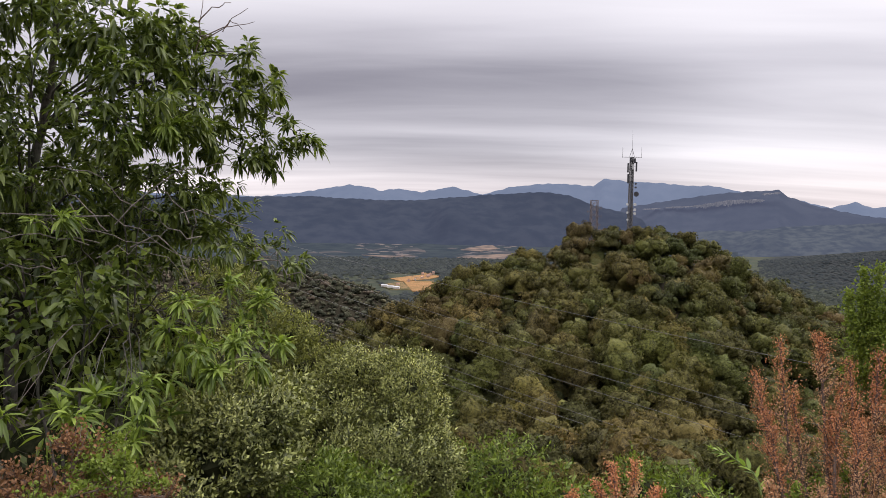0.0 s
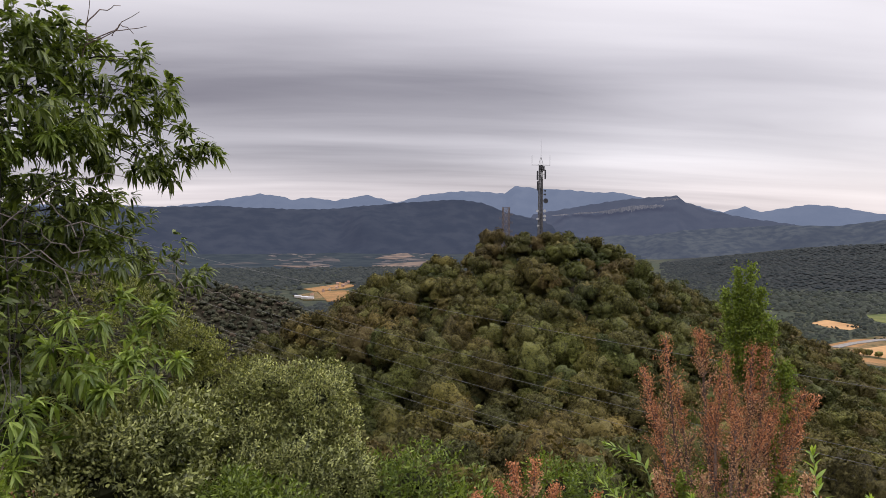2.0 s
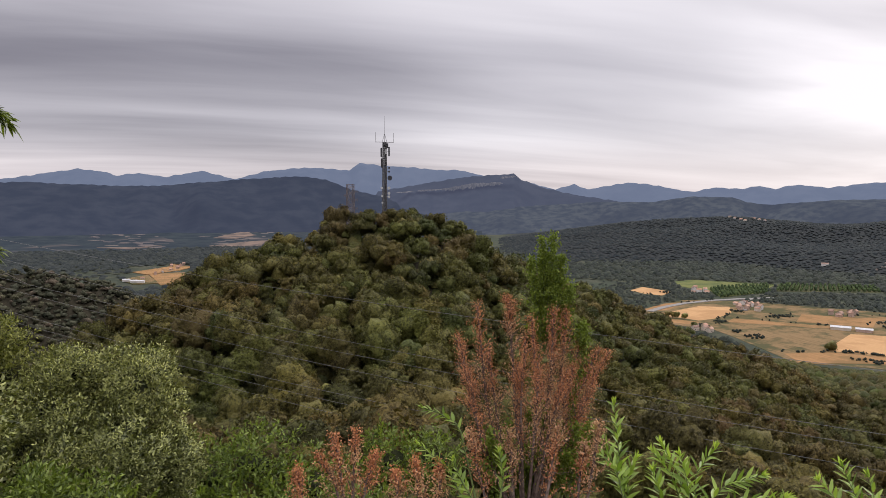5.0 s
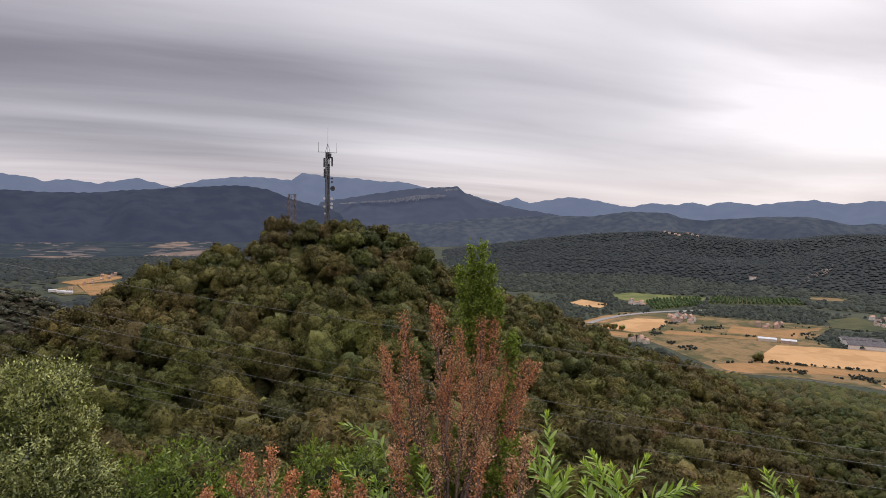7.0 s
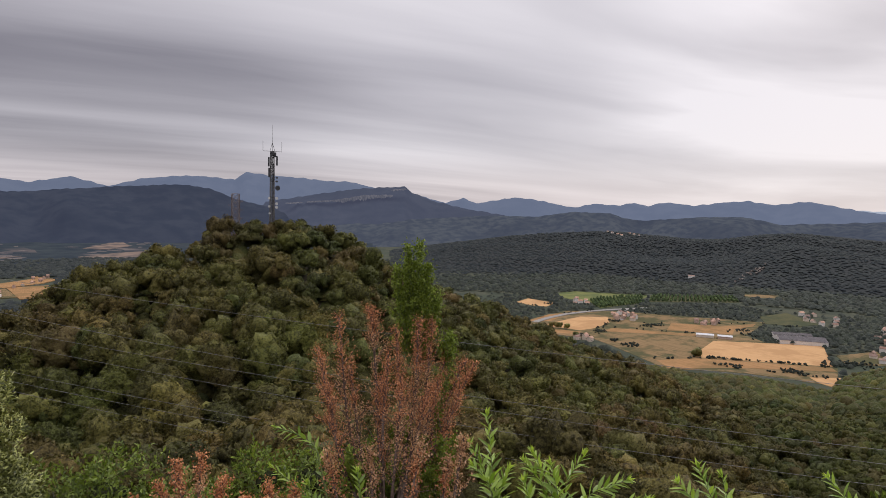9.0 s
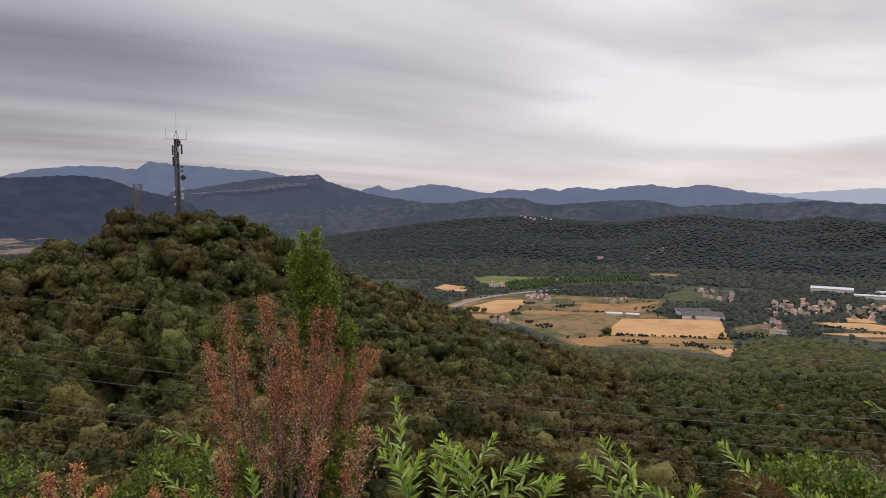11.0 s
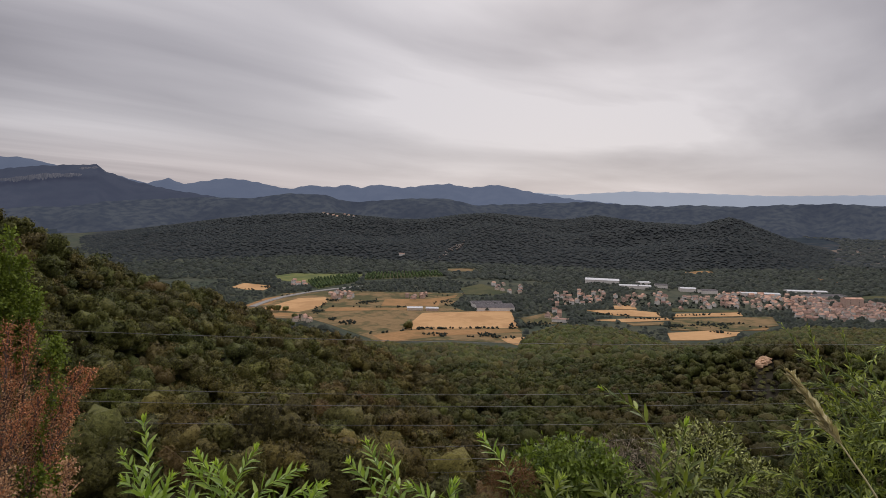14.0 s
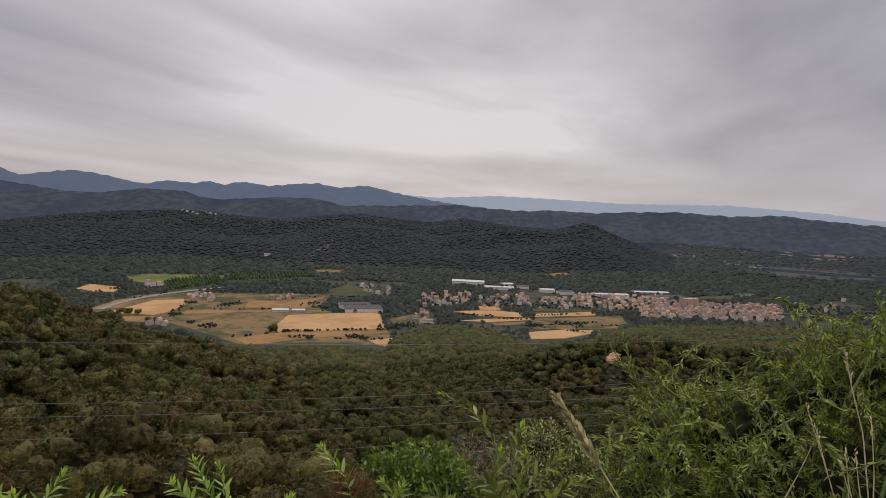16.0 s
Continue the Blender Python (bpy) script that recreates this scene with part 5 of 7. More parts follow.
near_v, far_v = open_land(near_v), open_land(far_v)
grove = np.sin(near_v[:, 0] * 0.011 + 2.0) + np.sin(near_v[:, 1] * 0.013) + rng.normal(0, 0.55, len(near_v)) > -0.75
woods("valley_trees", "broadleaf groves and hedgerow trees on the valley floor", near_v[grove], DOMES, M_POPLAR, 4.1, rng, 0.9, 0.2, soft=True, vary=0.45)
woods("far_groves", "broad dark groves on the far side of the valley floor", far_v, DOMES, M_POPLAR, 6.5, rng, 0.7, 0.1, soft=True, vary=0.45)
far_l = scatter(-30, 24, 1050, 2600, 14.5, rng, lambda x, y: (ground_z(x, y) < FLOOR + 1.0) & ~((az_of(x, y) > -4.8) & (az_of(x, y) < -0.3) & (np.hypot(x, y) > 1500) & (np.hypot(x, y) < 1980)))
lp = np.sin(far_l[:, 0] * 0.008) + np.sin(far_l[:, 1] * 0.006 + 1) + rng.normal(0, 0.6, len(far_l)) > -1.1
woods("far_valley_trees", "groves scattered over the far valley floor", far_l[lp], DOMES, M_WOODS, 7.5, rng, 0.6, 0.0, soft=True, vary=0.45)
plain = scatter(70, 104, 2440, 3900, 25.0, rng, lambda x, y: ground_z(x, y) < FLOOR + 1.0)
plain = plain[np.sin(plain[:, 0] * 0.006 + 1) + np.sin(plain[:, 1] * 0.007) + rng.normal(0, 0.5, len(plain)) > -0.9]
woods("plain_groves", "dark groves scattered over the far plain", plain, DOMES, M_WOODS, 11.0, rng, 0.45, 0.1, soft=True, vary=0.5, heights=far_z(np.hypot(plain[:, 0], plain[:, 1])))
rows_ = []
for (p0, p1, p2, p3), nu, nv in ((PLANTATIONS[0], 17, 20), (PLANTATIONS[1], 22, 20)):
    for k in range(nu):
        for j in range(nv):
            u, v = k / (nu - 1), j / (nv - 1)
            p = np.array(p0) * (1 - u) * (1 - v) + np.array(p3) * u * (1 - v) + np.array(p2) * u * v + np.array(p1) * (1 - u) * v
            if rng.random() > 0.06:
                rows_.append(p + rng.normal(0, 0.7, 2))
woods("poplar_rows", "young poplars in straight rows on the plantations", np.array(rows_), PEBBLES, M_PLANTED, 2.5, rng, 1.7, 1.0)
hedge = []
for (x0, y0), (x1, y1), n in (((747, 795), (874, 889), 14), ((752, 604), (798, 559), 26), ((798, 559), (869, 484), 30), ((692, 618), (746, 599), 8), ((1064, 460), (1096, 396), 34), ((1072, 389), (1102, 327), 22), ((1146, 335), (1257, 242), 16), ((1061, 295), (1155, 221), 30), ((1041, 252), (1052, 209), 10), ((841, 1141), (859, 1057), 10), ((1073, 755), (1006, 785), 8), ((808, 442), (756, 529), 14), ((811, 832), (915, 713), 10), ((1096, 731), (1144, 669), 14), ((906, 487), (987, 426), 24), ((1019, 302), (1149, 186), 16), ((844, 981), (926, 987), 10)):
    for k in range(n):
        s = rng.random()
        hedge.append((x0 + (x1 - x0) * s + rng.normal(0, 2.5), y0 + (y1 - y0) * s + rng.normal(0, 2.5)))
for x, y, n, w in ((866, 869, 14, 9), (769, 807, 16, 10), (729, 701, 26, 16), (718, 792, 20, 14), (902, 810, 40, 22), (1029, 914, 36, 30), (998, 683, 60, 40), (889, 487, 50, 16), (750, 544, 22, 14), (793, 487, 26, 16), (1131, 846, 60, 50), (1150, 358, 10, 10), (1049, 303, 30, 16), (1110, 260, 30, 26), (915, 477, 40, 24), (732, 739, 10, 8), (1115, 512, 22, 30), (1037, 448, 8, 10), (1250, 443, 20, 24), (900, 1092, 16, 16)):
    hedge += [(x + rng.normal(0, w * 0.5), y + rng.normal(0, w * 0.5)) for k in range(n)]
woods("hedgerows", "dark green hedgerow bushes between the fields", np.array(hedge), TUFTS, M_POPLAR, 2.2, rng, 0.9, 0.3, category="hedge")
tt = np.array([(town_rng.uniform(1060, 1700), town_rng.uniform(-260, 640)) for k in range(2600)])
tt = tt[np.any([inside(np.array(quad, float), tt[:, 0], tt[:, 1]) for quad in QUARTERS], axis=0)]
woods("town_trees", "garden trees among the houses of the town", tt, TUFTS, M_POPLAR, 3.0, rng, 0.9, 0.3)
bx = [(756, 606), (717, 869), (722, 862), (726, 856), (731, 845), (696, 783)]
for k, (x, y) in enumerate(bx):
    v, f, nn = crown_arrays(rng, 6, 30, 0.1)
    t = thing("field_tree", "dark round tree standing at the edge of a field", "tree", (x, y, FLOOR), "field trees")
    part("crown", mesh_np("crown", v * (9.5 if k == 0 else 6.0) + [x, y, FLOOR + 5.5], f, M_TREE, normals=nn), t)
    part("trunk", mesh_np("trunk", *tube([(x, y, FLOOR - 0.5), (x, y, FLOOR + 5)], [0.4, 0.25]), M_WOOD_GREY), t)


# ---- scattered houses and bare rock on the ridge ----
def on_slope(az, el, r0=1750, r1=3150):
    """Where a line of sight over the valley meets the land between two distances."""
    r = np.linspace(r0, r1, 1400)
    x, y = polar(az, r)
    hit = np.nonzero(EYE + r * math.tan(radians(el)) < land(x, y))[0]
    k = hit[0] if len(hit) else len(r) - 120
    return float(x[k]), float(y[k]), float(land(x[k], y[k]))


for k, az in enumerate((44.0, 44.35, 44.8, 45.1, 45.5, 45.75, 46.1, 46.5)):
    x, y, z = on_slope(az, -1.55 - 0.09 * (k * 5 % 4))
    building("villa", "pale villa with a tiled roof among the trees on the ridge", "house", x, y, 10, 8, 4.5, 2.0, -40 + 9 * k, M_WALLS[(0, 2, 1)[k % 3]], M_TILE, "villas on the ridge", False, z + 1.5)
x, y, z = on_slope(50.7, -5.06)
building("farmhouse", "white farmhouse among trees at the foot of the ridge", "house", x, y, 17, 10, 6, 2.4, -50, M_WALLS[2], M_TILE, "", False, z + 1.0)


def rock_scar(az, el, w, h, mat=None, rise=3.5, size=1.0, r0=1750, r1=3150, name="rock_scar", label="bare pale broken rock on the wooded ridge"):
    """A bare patch of broken pale rock and earth on the wooded slope."""
    srng = np.random.default_rng(int(az * 10))
    x, y, z = on_slope(az, el, r0, r1)
    side, back = np.array(polar(az + 90, 1.0)), np.array(polar(az, 1.0))
    pieces = []
    for k in range(34):
        p = srng.normal(0, 0.4, 2) * [w, h]
        q = np.array([x, y]) + side * (p[0] + 0.3 * p[1]) + back * p[1]
        v = lumps(ICO1[0], srng, 0.35) * [size * srng.uniform(3, 9), size * srng.uniform(3, 9), size * srng.uniform(2.5, 6)] + [q[0], q[1], float(land(q[0], q[1])) + rise]
        pieces.append((v, ICO1[1]))
    tagged(new(name, mesh_np(name, *joined(pieces), mat or M_SCAR)), label, "rock", kind="stuff")


M_SCAR = surface("broken_pale_rock", speckled((0.10, 0.085, 0.075), (0.24, 0.205, 0.18), 0.15), 0.95, specular=0.1)
rock_scar(55.2, -4.4, 22, 120, size=0.6)
M_EARTH = surface("bare_orange_earth", speckled((0.40, 0.25, 0.15), (0.55, 0.37, 0.24), 0.6), 0.95, specular=0.05)
rock_scar(SCAR_AZ, -12.3, 3.0, 4.0, M_EARTH, 2.2, 0.28, 330, 420, "earth_bank", "bare orange earth bank among the trees on the spur")


# ---- plants at the viewpoint ----
def blob_leaves(lobes, count, rng, length, width, rosette=1, droop=0.5, spread=0.8, shell=0.55, broad=True, lift=0.2):
    """Leaves in tufts through uneven lobes (centre, radii): rosettes on twig ends that point outwards and hang."""
    total = sum(r[0] * r[2] for c, r in lobes)
    pieces, faces_ = [], []
    for c, r in lobes:
        n = max(3, int(count * r[0] * r[2] / total))
        if broad:
            hub = in_ball(max(3, n // 5), rng, shell)
            p = hub[rng.integers(0, len(hub), n)] + rng.normal(0, 0.17, (n, 3))
            p = p * (1 + 0.34 * np.sin(p @ rng.normal(0, 4.5, (3, 3))).sum(1) / 1.5)[:, None] * rng.choice([0.85, 1.0, 1.0, 1.14], (n, 1))
            out = unit(p)
        else:
            hub = in_ball(28, rng, shell) * rng.uniform(0.6, 1.1, (28, 1))
            pick = rng.integers(0, 28, n)
            off = in_ball(n, rng, 0.45) * [[0.34, 0.4, 0.3]] * rng.uniform(0.6, 1.2, (28, 1))[pick]
            p = hub[pick] + off
            out = unit(unit(off) + 0.7 * unit(p) + [0, 0, 0.25])
        pos = np.asarray(c) + p * np.asarray(r)
        base = np.repeat(pos, rosette, 0)
        face = np.repeat(out, rosette, 0)
        if broad:
            d = unit(np.repeat(unit(p) * 0.7 + [0, 0, lift], rosette, 0) + rng.normal(0, spread, (n * rosette, 3)))
        else:
            twig = unit(out + [0, 0, 0.35] + rng.normal(0, 0.5, (n, 3)))
            base = base + np.repeat(twig, rosette, 0) * np.tile(np.arange(rosette) * length * 0.32, n)[:, None]
            d = unit(np.repeat(twig, rosette, 0) * 0.7 + rng.normal(0, 0.6, (n * rosette, 3)))
        L = length * rng.uniform(0.6, 1.15, len(base))
        W = width * rng.uniform(0.7, 1.15, len(base))
        if broad:
            pieces.append(long_leaves(base + d * 0.01, d, L, W, droop * rng.uniform(0.4, 1.4, len(base)), rng))
        else:
            pieces.append(small_leaves(base + d * 0.005, d, L, W, rng, face))
            faces_.append(np.repeat(unit(face + rng.normal(0, 0.35, face.shape)), 4, 0))
    return joined(pieces), np.concatenate(faces_) if faces_ else None


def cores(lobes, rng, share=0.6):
    """Dark solid cores of the lobes, their colour standing in for the shade inside."""
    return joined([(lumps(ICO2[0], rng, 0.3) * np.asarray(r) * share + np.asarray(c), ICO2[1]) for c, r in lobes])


def twigs_to(lobes, root, rng, r0=0.03, per=3, wobble=0.012):
    """Limbs from a root to each lobe, each with a few twigs inside it."""
    out = []
    for c, r in lobes:
        c, r = np.asarray(c), np.asarray(r)
        pts = bend(root, c, 0.12 * np.linalg.norm(c - root), 9, wobble, rng)
        pieces = [tube(pts, np.linspace(r0, r0 * 0.25, 9), 6)]
        for k in range(per):
            e = c + in_ball(1, rng, 0.6)[0] * r
            pieces.append(tube(bend(pts[6 + k % 3], e, 0.03, 5, 0.01, rng), np.linspace(r0 * 0.3, r0 * 0.08, 5), 4))
        out.append(joined(pieces))
    return out


rng = np.random.default_rng(77)
# near-black colour that puts the shade between the leaves into solid cores
M_HEART = surface("dark_shade_core", speckled((0.014, 0.017, 0.008), (0.036, 0.038, 0.02), 25), 0.95, specular=0.0)


def chestnut_tree():
    upper = [
        ((-2.48, 3.95, 2.73), (0.37, 0.4, 0.14)), ((-1.93, 3.83, 2.59), (0.41, 0.5, 0.21)), ((-1.68, 3.85, 2.52), (0.27, 0.4, 0.18)),
        ((-1.51, 3.92, 2.51), (0.18, 0.3, 0.16)), ((-1.21, 4.13, 2.53), (0.11, 0.14, 0.09)), ((-1.14, 4.18, 2.35), (0.18, 0.2, 0.10)),
        ((-1.31, 4.04, 2.28), (0.18, 0.25, 0.12)), ((-0.95, 4.27, 2.08), (0.13, 0.15, 0.09)), ((-1.15, 4.23, 2.01), (0.19, 0.2, 0.11)),
        ((-1.09, 4.25, 1.87), (0.12, 0.15, 0.07)), ((-1.27, 4.09, 1.93), (0.17, 0.2, 0.08)), ((-1.39, 3.94, 2.08), (0.21, 0.3, 0.14)),
        ((-1.67, 3.69, 2.25), (0.37, 0.45, 0.17)), ((-1.50, 3.80, 1.98), (0.24, 0.35, 0.12)), ((-1.86, 3.74, 2.00), (0.32, 0.4, 0.13))]
    lower = [
        ((-2.63, 4.07, 2.34), (0.21, 0.3, 0.11)), ((-2.34, 3.71, 1.98), (0.22, 0.4, 0.15)), ((-2.05, 3.32, 1.68), (0.25, 0.35, 0.14)),
        ((-1.94, 3.83, 1.76), (0.40, 0.4, 0.16)), ((-1.57, 3.89, 1.74), (0.21, 0.3, 0.12)), ((-1.40, 3.96, 1.61), (0.18, 0.3, 0.14)),
        ((-1.31, 3.99, 1.41), (0.20, 0.3, 0.14)), ((-1.05, 4.05, 1.27), (0.17, 0.22, 0.12)), ((-1.71, 4.05, 1.47), (0.32, 0.4, 0.17)),
        ((-2.29, 3.99, 1.46), (0.51, 0.5, 0.24)), ((-2.94, 3.78, 1.93), (0.49, 0.5, 0.65)), ((-2.90, 3.80, 2.66), (0.50, 0.5, 0.50))]
    fresh = [
        ((-1.10, 2.87, 1.18), (0.08, 0.12, 0.06)), ((-1.01, 3.01, 1.18), (0.09, 0.12, 0.07)), ((-0.86, 3.05, 1.13), (0.09, 0.12, 0.08)), ((-1.13, 2.73, 1.07), (0.08, 0.12, 0.07)),
        ((-1.01, 2.77, 1.05), (0.09, 0.14, 0.07)), ((-0.92, 2.91, 1.04), (0.11, 0.14, 0.07)), ((-0.79, 2.94, 1.00), (0.09, 0.12, 0.07)), ((-1.03, 2.74, 0.95), (0.07, 0.12, 0.06)), ((-0.91, 2.78, 0.93), (0.09, 0.12, 0.07)),
        ((-0.79, 2.81, 0.91), (0.08, 0.12, 0.06)), ((-1.20, 2.54, 0.88), (0.11, 0.12, 0.06)), ((-1.28, 2.38, 0.87), (0.10, 0.12, 0.06)), ((-1.17, 2.40, 0.77), (0.08, 0.12, 0.06)), ((-1.13, 2.54, 0.78), (0.07, 0.12, 0.05)),
        ((-1.42, 2.19, 0.92), (0.09, 0.12, 0.06)), ((-1.33, 2.23, 0.86), (0.08, 0.12, 0.06)), ((-1.66, 3.39, 2.03), (0.16, 0.15, 0.07)), ((-1.46, 3.48, 2.03), (0.16, 0.15, 0.08)), ((-1.78, 3.01, 1.53), (0.12, 0.15, 0.08))]
    shade = [
        ((-2.43, 3.78, 1.37), (0.34, 0.4, 0.19)), ((-2.46, 4.35, 1.82), (0.55, 0.3, 0.21)), ((-1.80, 4.66, 1.37), (0.47, 0.3, 0.19)), ((-2.13, 4.07, 1.32), (0.31, 0.4, 0.18)), ((-1.94, 4.26, 1.17), (0.24, 0.4, 0.18)), ((-2.40, 3.88, 1.00), (0.35, 0.4, 0.24)), ((-2.17, 4.28, 1.67), (0.57, 0.4, 0.18)),
        # unseen lobes above and left of the view, added to shade the tree
        ((-2.20, 3.76, 3.06), (0.59, 0.5, 0.24)), ((-3.46, 4.05, 1.61), (0.66, 0.7, 0.95)), ((-3.45, 3.40, 1.90), (0.85, 0.8, 1.25))]
    root = np.array((-2.53, 3.85, 0.66))
    foot = np.array([root[0] - 0.1, root[1] + 0.1, float(land(root[0], root[1]))])
    tree = thing("chestnut_tree", "sweet chestnut tree with long drooping serrated green leaves", "tree", tuple(foot))
    stem = np.array([foot - [0, 0, 0.3], root, (-2.52, 3.94, 1.19), (-2.47, 4.00, 1.80), (-2.40, 4.01, 2.13), (-2.32, 3.99, 2.50), (-2.24, 3.90, 2.96), (-2.14, 3.78, 3.40)])
    fine = np.stack([np.interp(np.linspace(0, 7, 36), np.arange(8), stem[:, k]) for k in range(3)], 1)
    fine[1:-1] += rng.normal(0, 0.005, (34, 3))
    part("trunk", mesh_np("trunk", *tube(fine, np.linspace(0.042, 0.009, 36), 10), M_WOOD_GREY, True), tree, "dark grey chestnut trunk")
    for group, start, mat, n, thick in ((upper, (-2.43, 4.00, 2.03), M_CHESTNUT, 690, 0.009), (lower, (-2.51, 3.96, 1.29), M_CHESTNUT, 1180, 0.010), (shade, (-2.52, 3.91, 0.92), M_CHESTNUT, 1850, 0.009), (fresh, (-1.77, 3.73, 0.83), M_CHESTNUT_FRESH, 180, 0.005)):
        tw = twigs_to(group, np.array(start), rng, thick, 5)
        total = sum(r[0] * r[2] for c, r in group)
        for (c, r), t in zip(group, tw):
            share = max(6, int(n * r[0] * r[2] / total))
            (v, f), facing = blob_leaves([(c, r * np.array(0.95))], int(share * 1.25), rng, 0.080, 0.0225 if mat == M_CHESTNUT else 0.0165, 9, 0.5, 0.85, 0.25)
            limb = part("limb", mesh_np("limb", *t, M_WOOD_GREY, True), tree)
            if group is fresh and any(c is q[0] for q in fresh[11:14]):
                share = min(share, 13)
                at = np.repeat(np.asarray(c) + in_ball(share, rng, 0.25) * np.asarray(r), 8, 0)
                d = unit(np.repeat(unit(at[::8] - np.asarray(c)) * 0.7 + [0, 0, 0.2], 8, 0) + rng.normal(0, 0.85, at.shape))
                leaf_objects("leaf", limb, at, d, 0.098 * rng.uniform(0.6, 1.15, len(at)), 0.017 * rng.uniform(0.7, 1.15, len(at)), 0.38, M_FRESH_SINGLE, rng)
            else:
                part("foliage", mesh_np("foliage", v, f, mat), limb, "long toothed chestnut leaves in rosettes", "stuff")
    for k, (a, b) in enumerate((((-1.47, 3.94, 2.49), (-1.40, 3.88, 2.81)), ((-1.45, 3.93, 2.55), (-1.17, 3.97, 2.76)), ((-1.44, 3.93, 2.58), (-1.14, 4.00, 2.69)), ((-1.44, 3.91, 2.66), (-1.26, 3.94, 2.78)), ((-1.32, 3.97, 2.62), (-1.21, 3.99, 2.64)))):
        part("bare_twig", mesh_np("bare_twig", *tube(bend(a, b, -0.03 + 0.02 * k, 8, 0.005, rng), np.linspace(0.0042, 0.0016, 8), 5), M_STEM_BROWN), tree, "dead leafless twig")
    for k in range(34):
        a = np.array((-1.82, 3.22, 1.43)) + rng.normal(0, 1, 3) * [0.35, 0.15, 0.16]
        b = a + rng.normal(0, 1, 3) * [0.35, 0.15, 0.14]
        part("bare_twig", mesh_np("bare_twig", *tube(bend(a, b, rng.normal(0, 0.10), 8, 0.012, rng), np.linspace(0.0034, 0.0015, 8), 5), M_TWIG), tree, "pale dead twig")


def shrub(name, label, category, lobes, count, mat, length, width, rosette=5, heart=0.62, spread=0.8, shell=0.7, broad=False, droop=0.2, stem_mat=None):
    """A leafy bush of several lobes on stems from one root."""
    c0 = np.mean([c for c, r in lobes], 0)
    low_ = min(c[2] - r[2] for c, r in lobes)
    gz = float(land(c0[0], c0[1]))
    foot = np.array([c0[0], c0[1], min(gz, low_)])
    ob = thing(name, label, category, tuple(foot))
    total = sum(r[0] * r[2] for c, r in lobes)
    for (c, r), t in zip(lobes, twigs_to(lobes, foot - [0, 0, 0.1], rng, 0.012, 6)):
        (v, f), facing = blob_leaves([(c, r)], max(4, int(count * r[0] * r[2] / total)), rng, length, width, rosette, droop, spread, shell, broad)
        branch = part("branch", mesh_np("branch", *t, stem_mat or M_WOOD_GREY, True), ob)
        part("foliage", mesh_np("foliage", v, f, mat, normals=facing), branch, kind="stuff")
        # a dark solid core painted as the bush's inner shade
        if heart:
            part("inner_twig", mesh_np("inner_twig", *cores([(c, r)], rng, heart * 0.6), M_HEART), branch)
    return ob


def spray_stem(points, n, leaf, width, rng, angle=0.8, droop=0.15, radius=0.004, taper=0.5, single=False):
    """A shoot: a thin stem with leaves set along both sides. Gives stem arrays and leaf arrays."""
    pts = np.asarray(points, float)
    k = len(pts)
    fine = np.stack([np.interp(np.linspace(0, k - 1, 14), np.arange(k), pts[:, j]) for j in range(3)], 1)
    stem = tube(fine, np.linspace(radius, radius * 0.4, 14), 5)
    s = np.linspace(0.12, 1.0, n) ** 0.9
    pos = np.stack([np.interp(s * 13, np.arange(14), fine[:, j]) for j in range(3)], 1)
    t = unit(np.stack([np.interp(s * 13, np.arange(14), np.gradient(fine[:, j])) for j in range(3)], 1))
    ring = rng.random() * 6.28 + np.arange(n) * 2.4
    a = unit(np.cross(t, [0.2, 0.1, 1.0]))
    b = np.cross(t, a)
    out = a * np.cos(ring)[:, None] + b * np.sin(ring)[:, None]
    d = unit(t * (1.25 - angle + 0.5 * s[:, None]) + out * angle + rng.normal(0, 0.12, (n, 3)))
    L = leaf * (1.0 - taper * s ** 3) * rng.uniform(0.8, 1.1, n)
    return stem, (pos, d, L) if single else long_leaves(pos, d, L, L * width / leaf, np.full(n, droop), rng)


def shoot(label, points, n, leaf, width, mat=None, tip=True, group="leafy shoots"):
    """A single upright leafy shoot with a yellow-green tip."""
    foot = tuple(float(q) for q in points[0])
    ob = thing("leafy_shoot", label, "plant", foot, group)
    stem, where = spray_stem(points, n, leaf, width, rng, 0.75, single=True)
    stalk = part("stem", mesh_np("stem", *stem, M_STEM_GREEN, True), ob)
    pos, d, L = where
    leaf_objects("leaf", stalk, pos, d, L, L * width / leaf, 0.16, mat or M_SHOOT, rng)
    if tip:
        e, e0 = np.array(points[-1]), np.array(points[-2])
        d = unit(unit(e - e0)[None] + rng.normal(0, 0.45, (7, 3)))
        leaf_objects("young_leaf", stalk, np.repeat(e[None], 7, 0) - d * 0.01, d, leaf * rng.uniform(0.35, 0.6, 7), width * rng.uniform(0.4, 0.6, 7), -0.1, M_SHOOT_TIP, rng)
    return ob


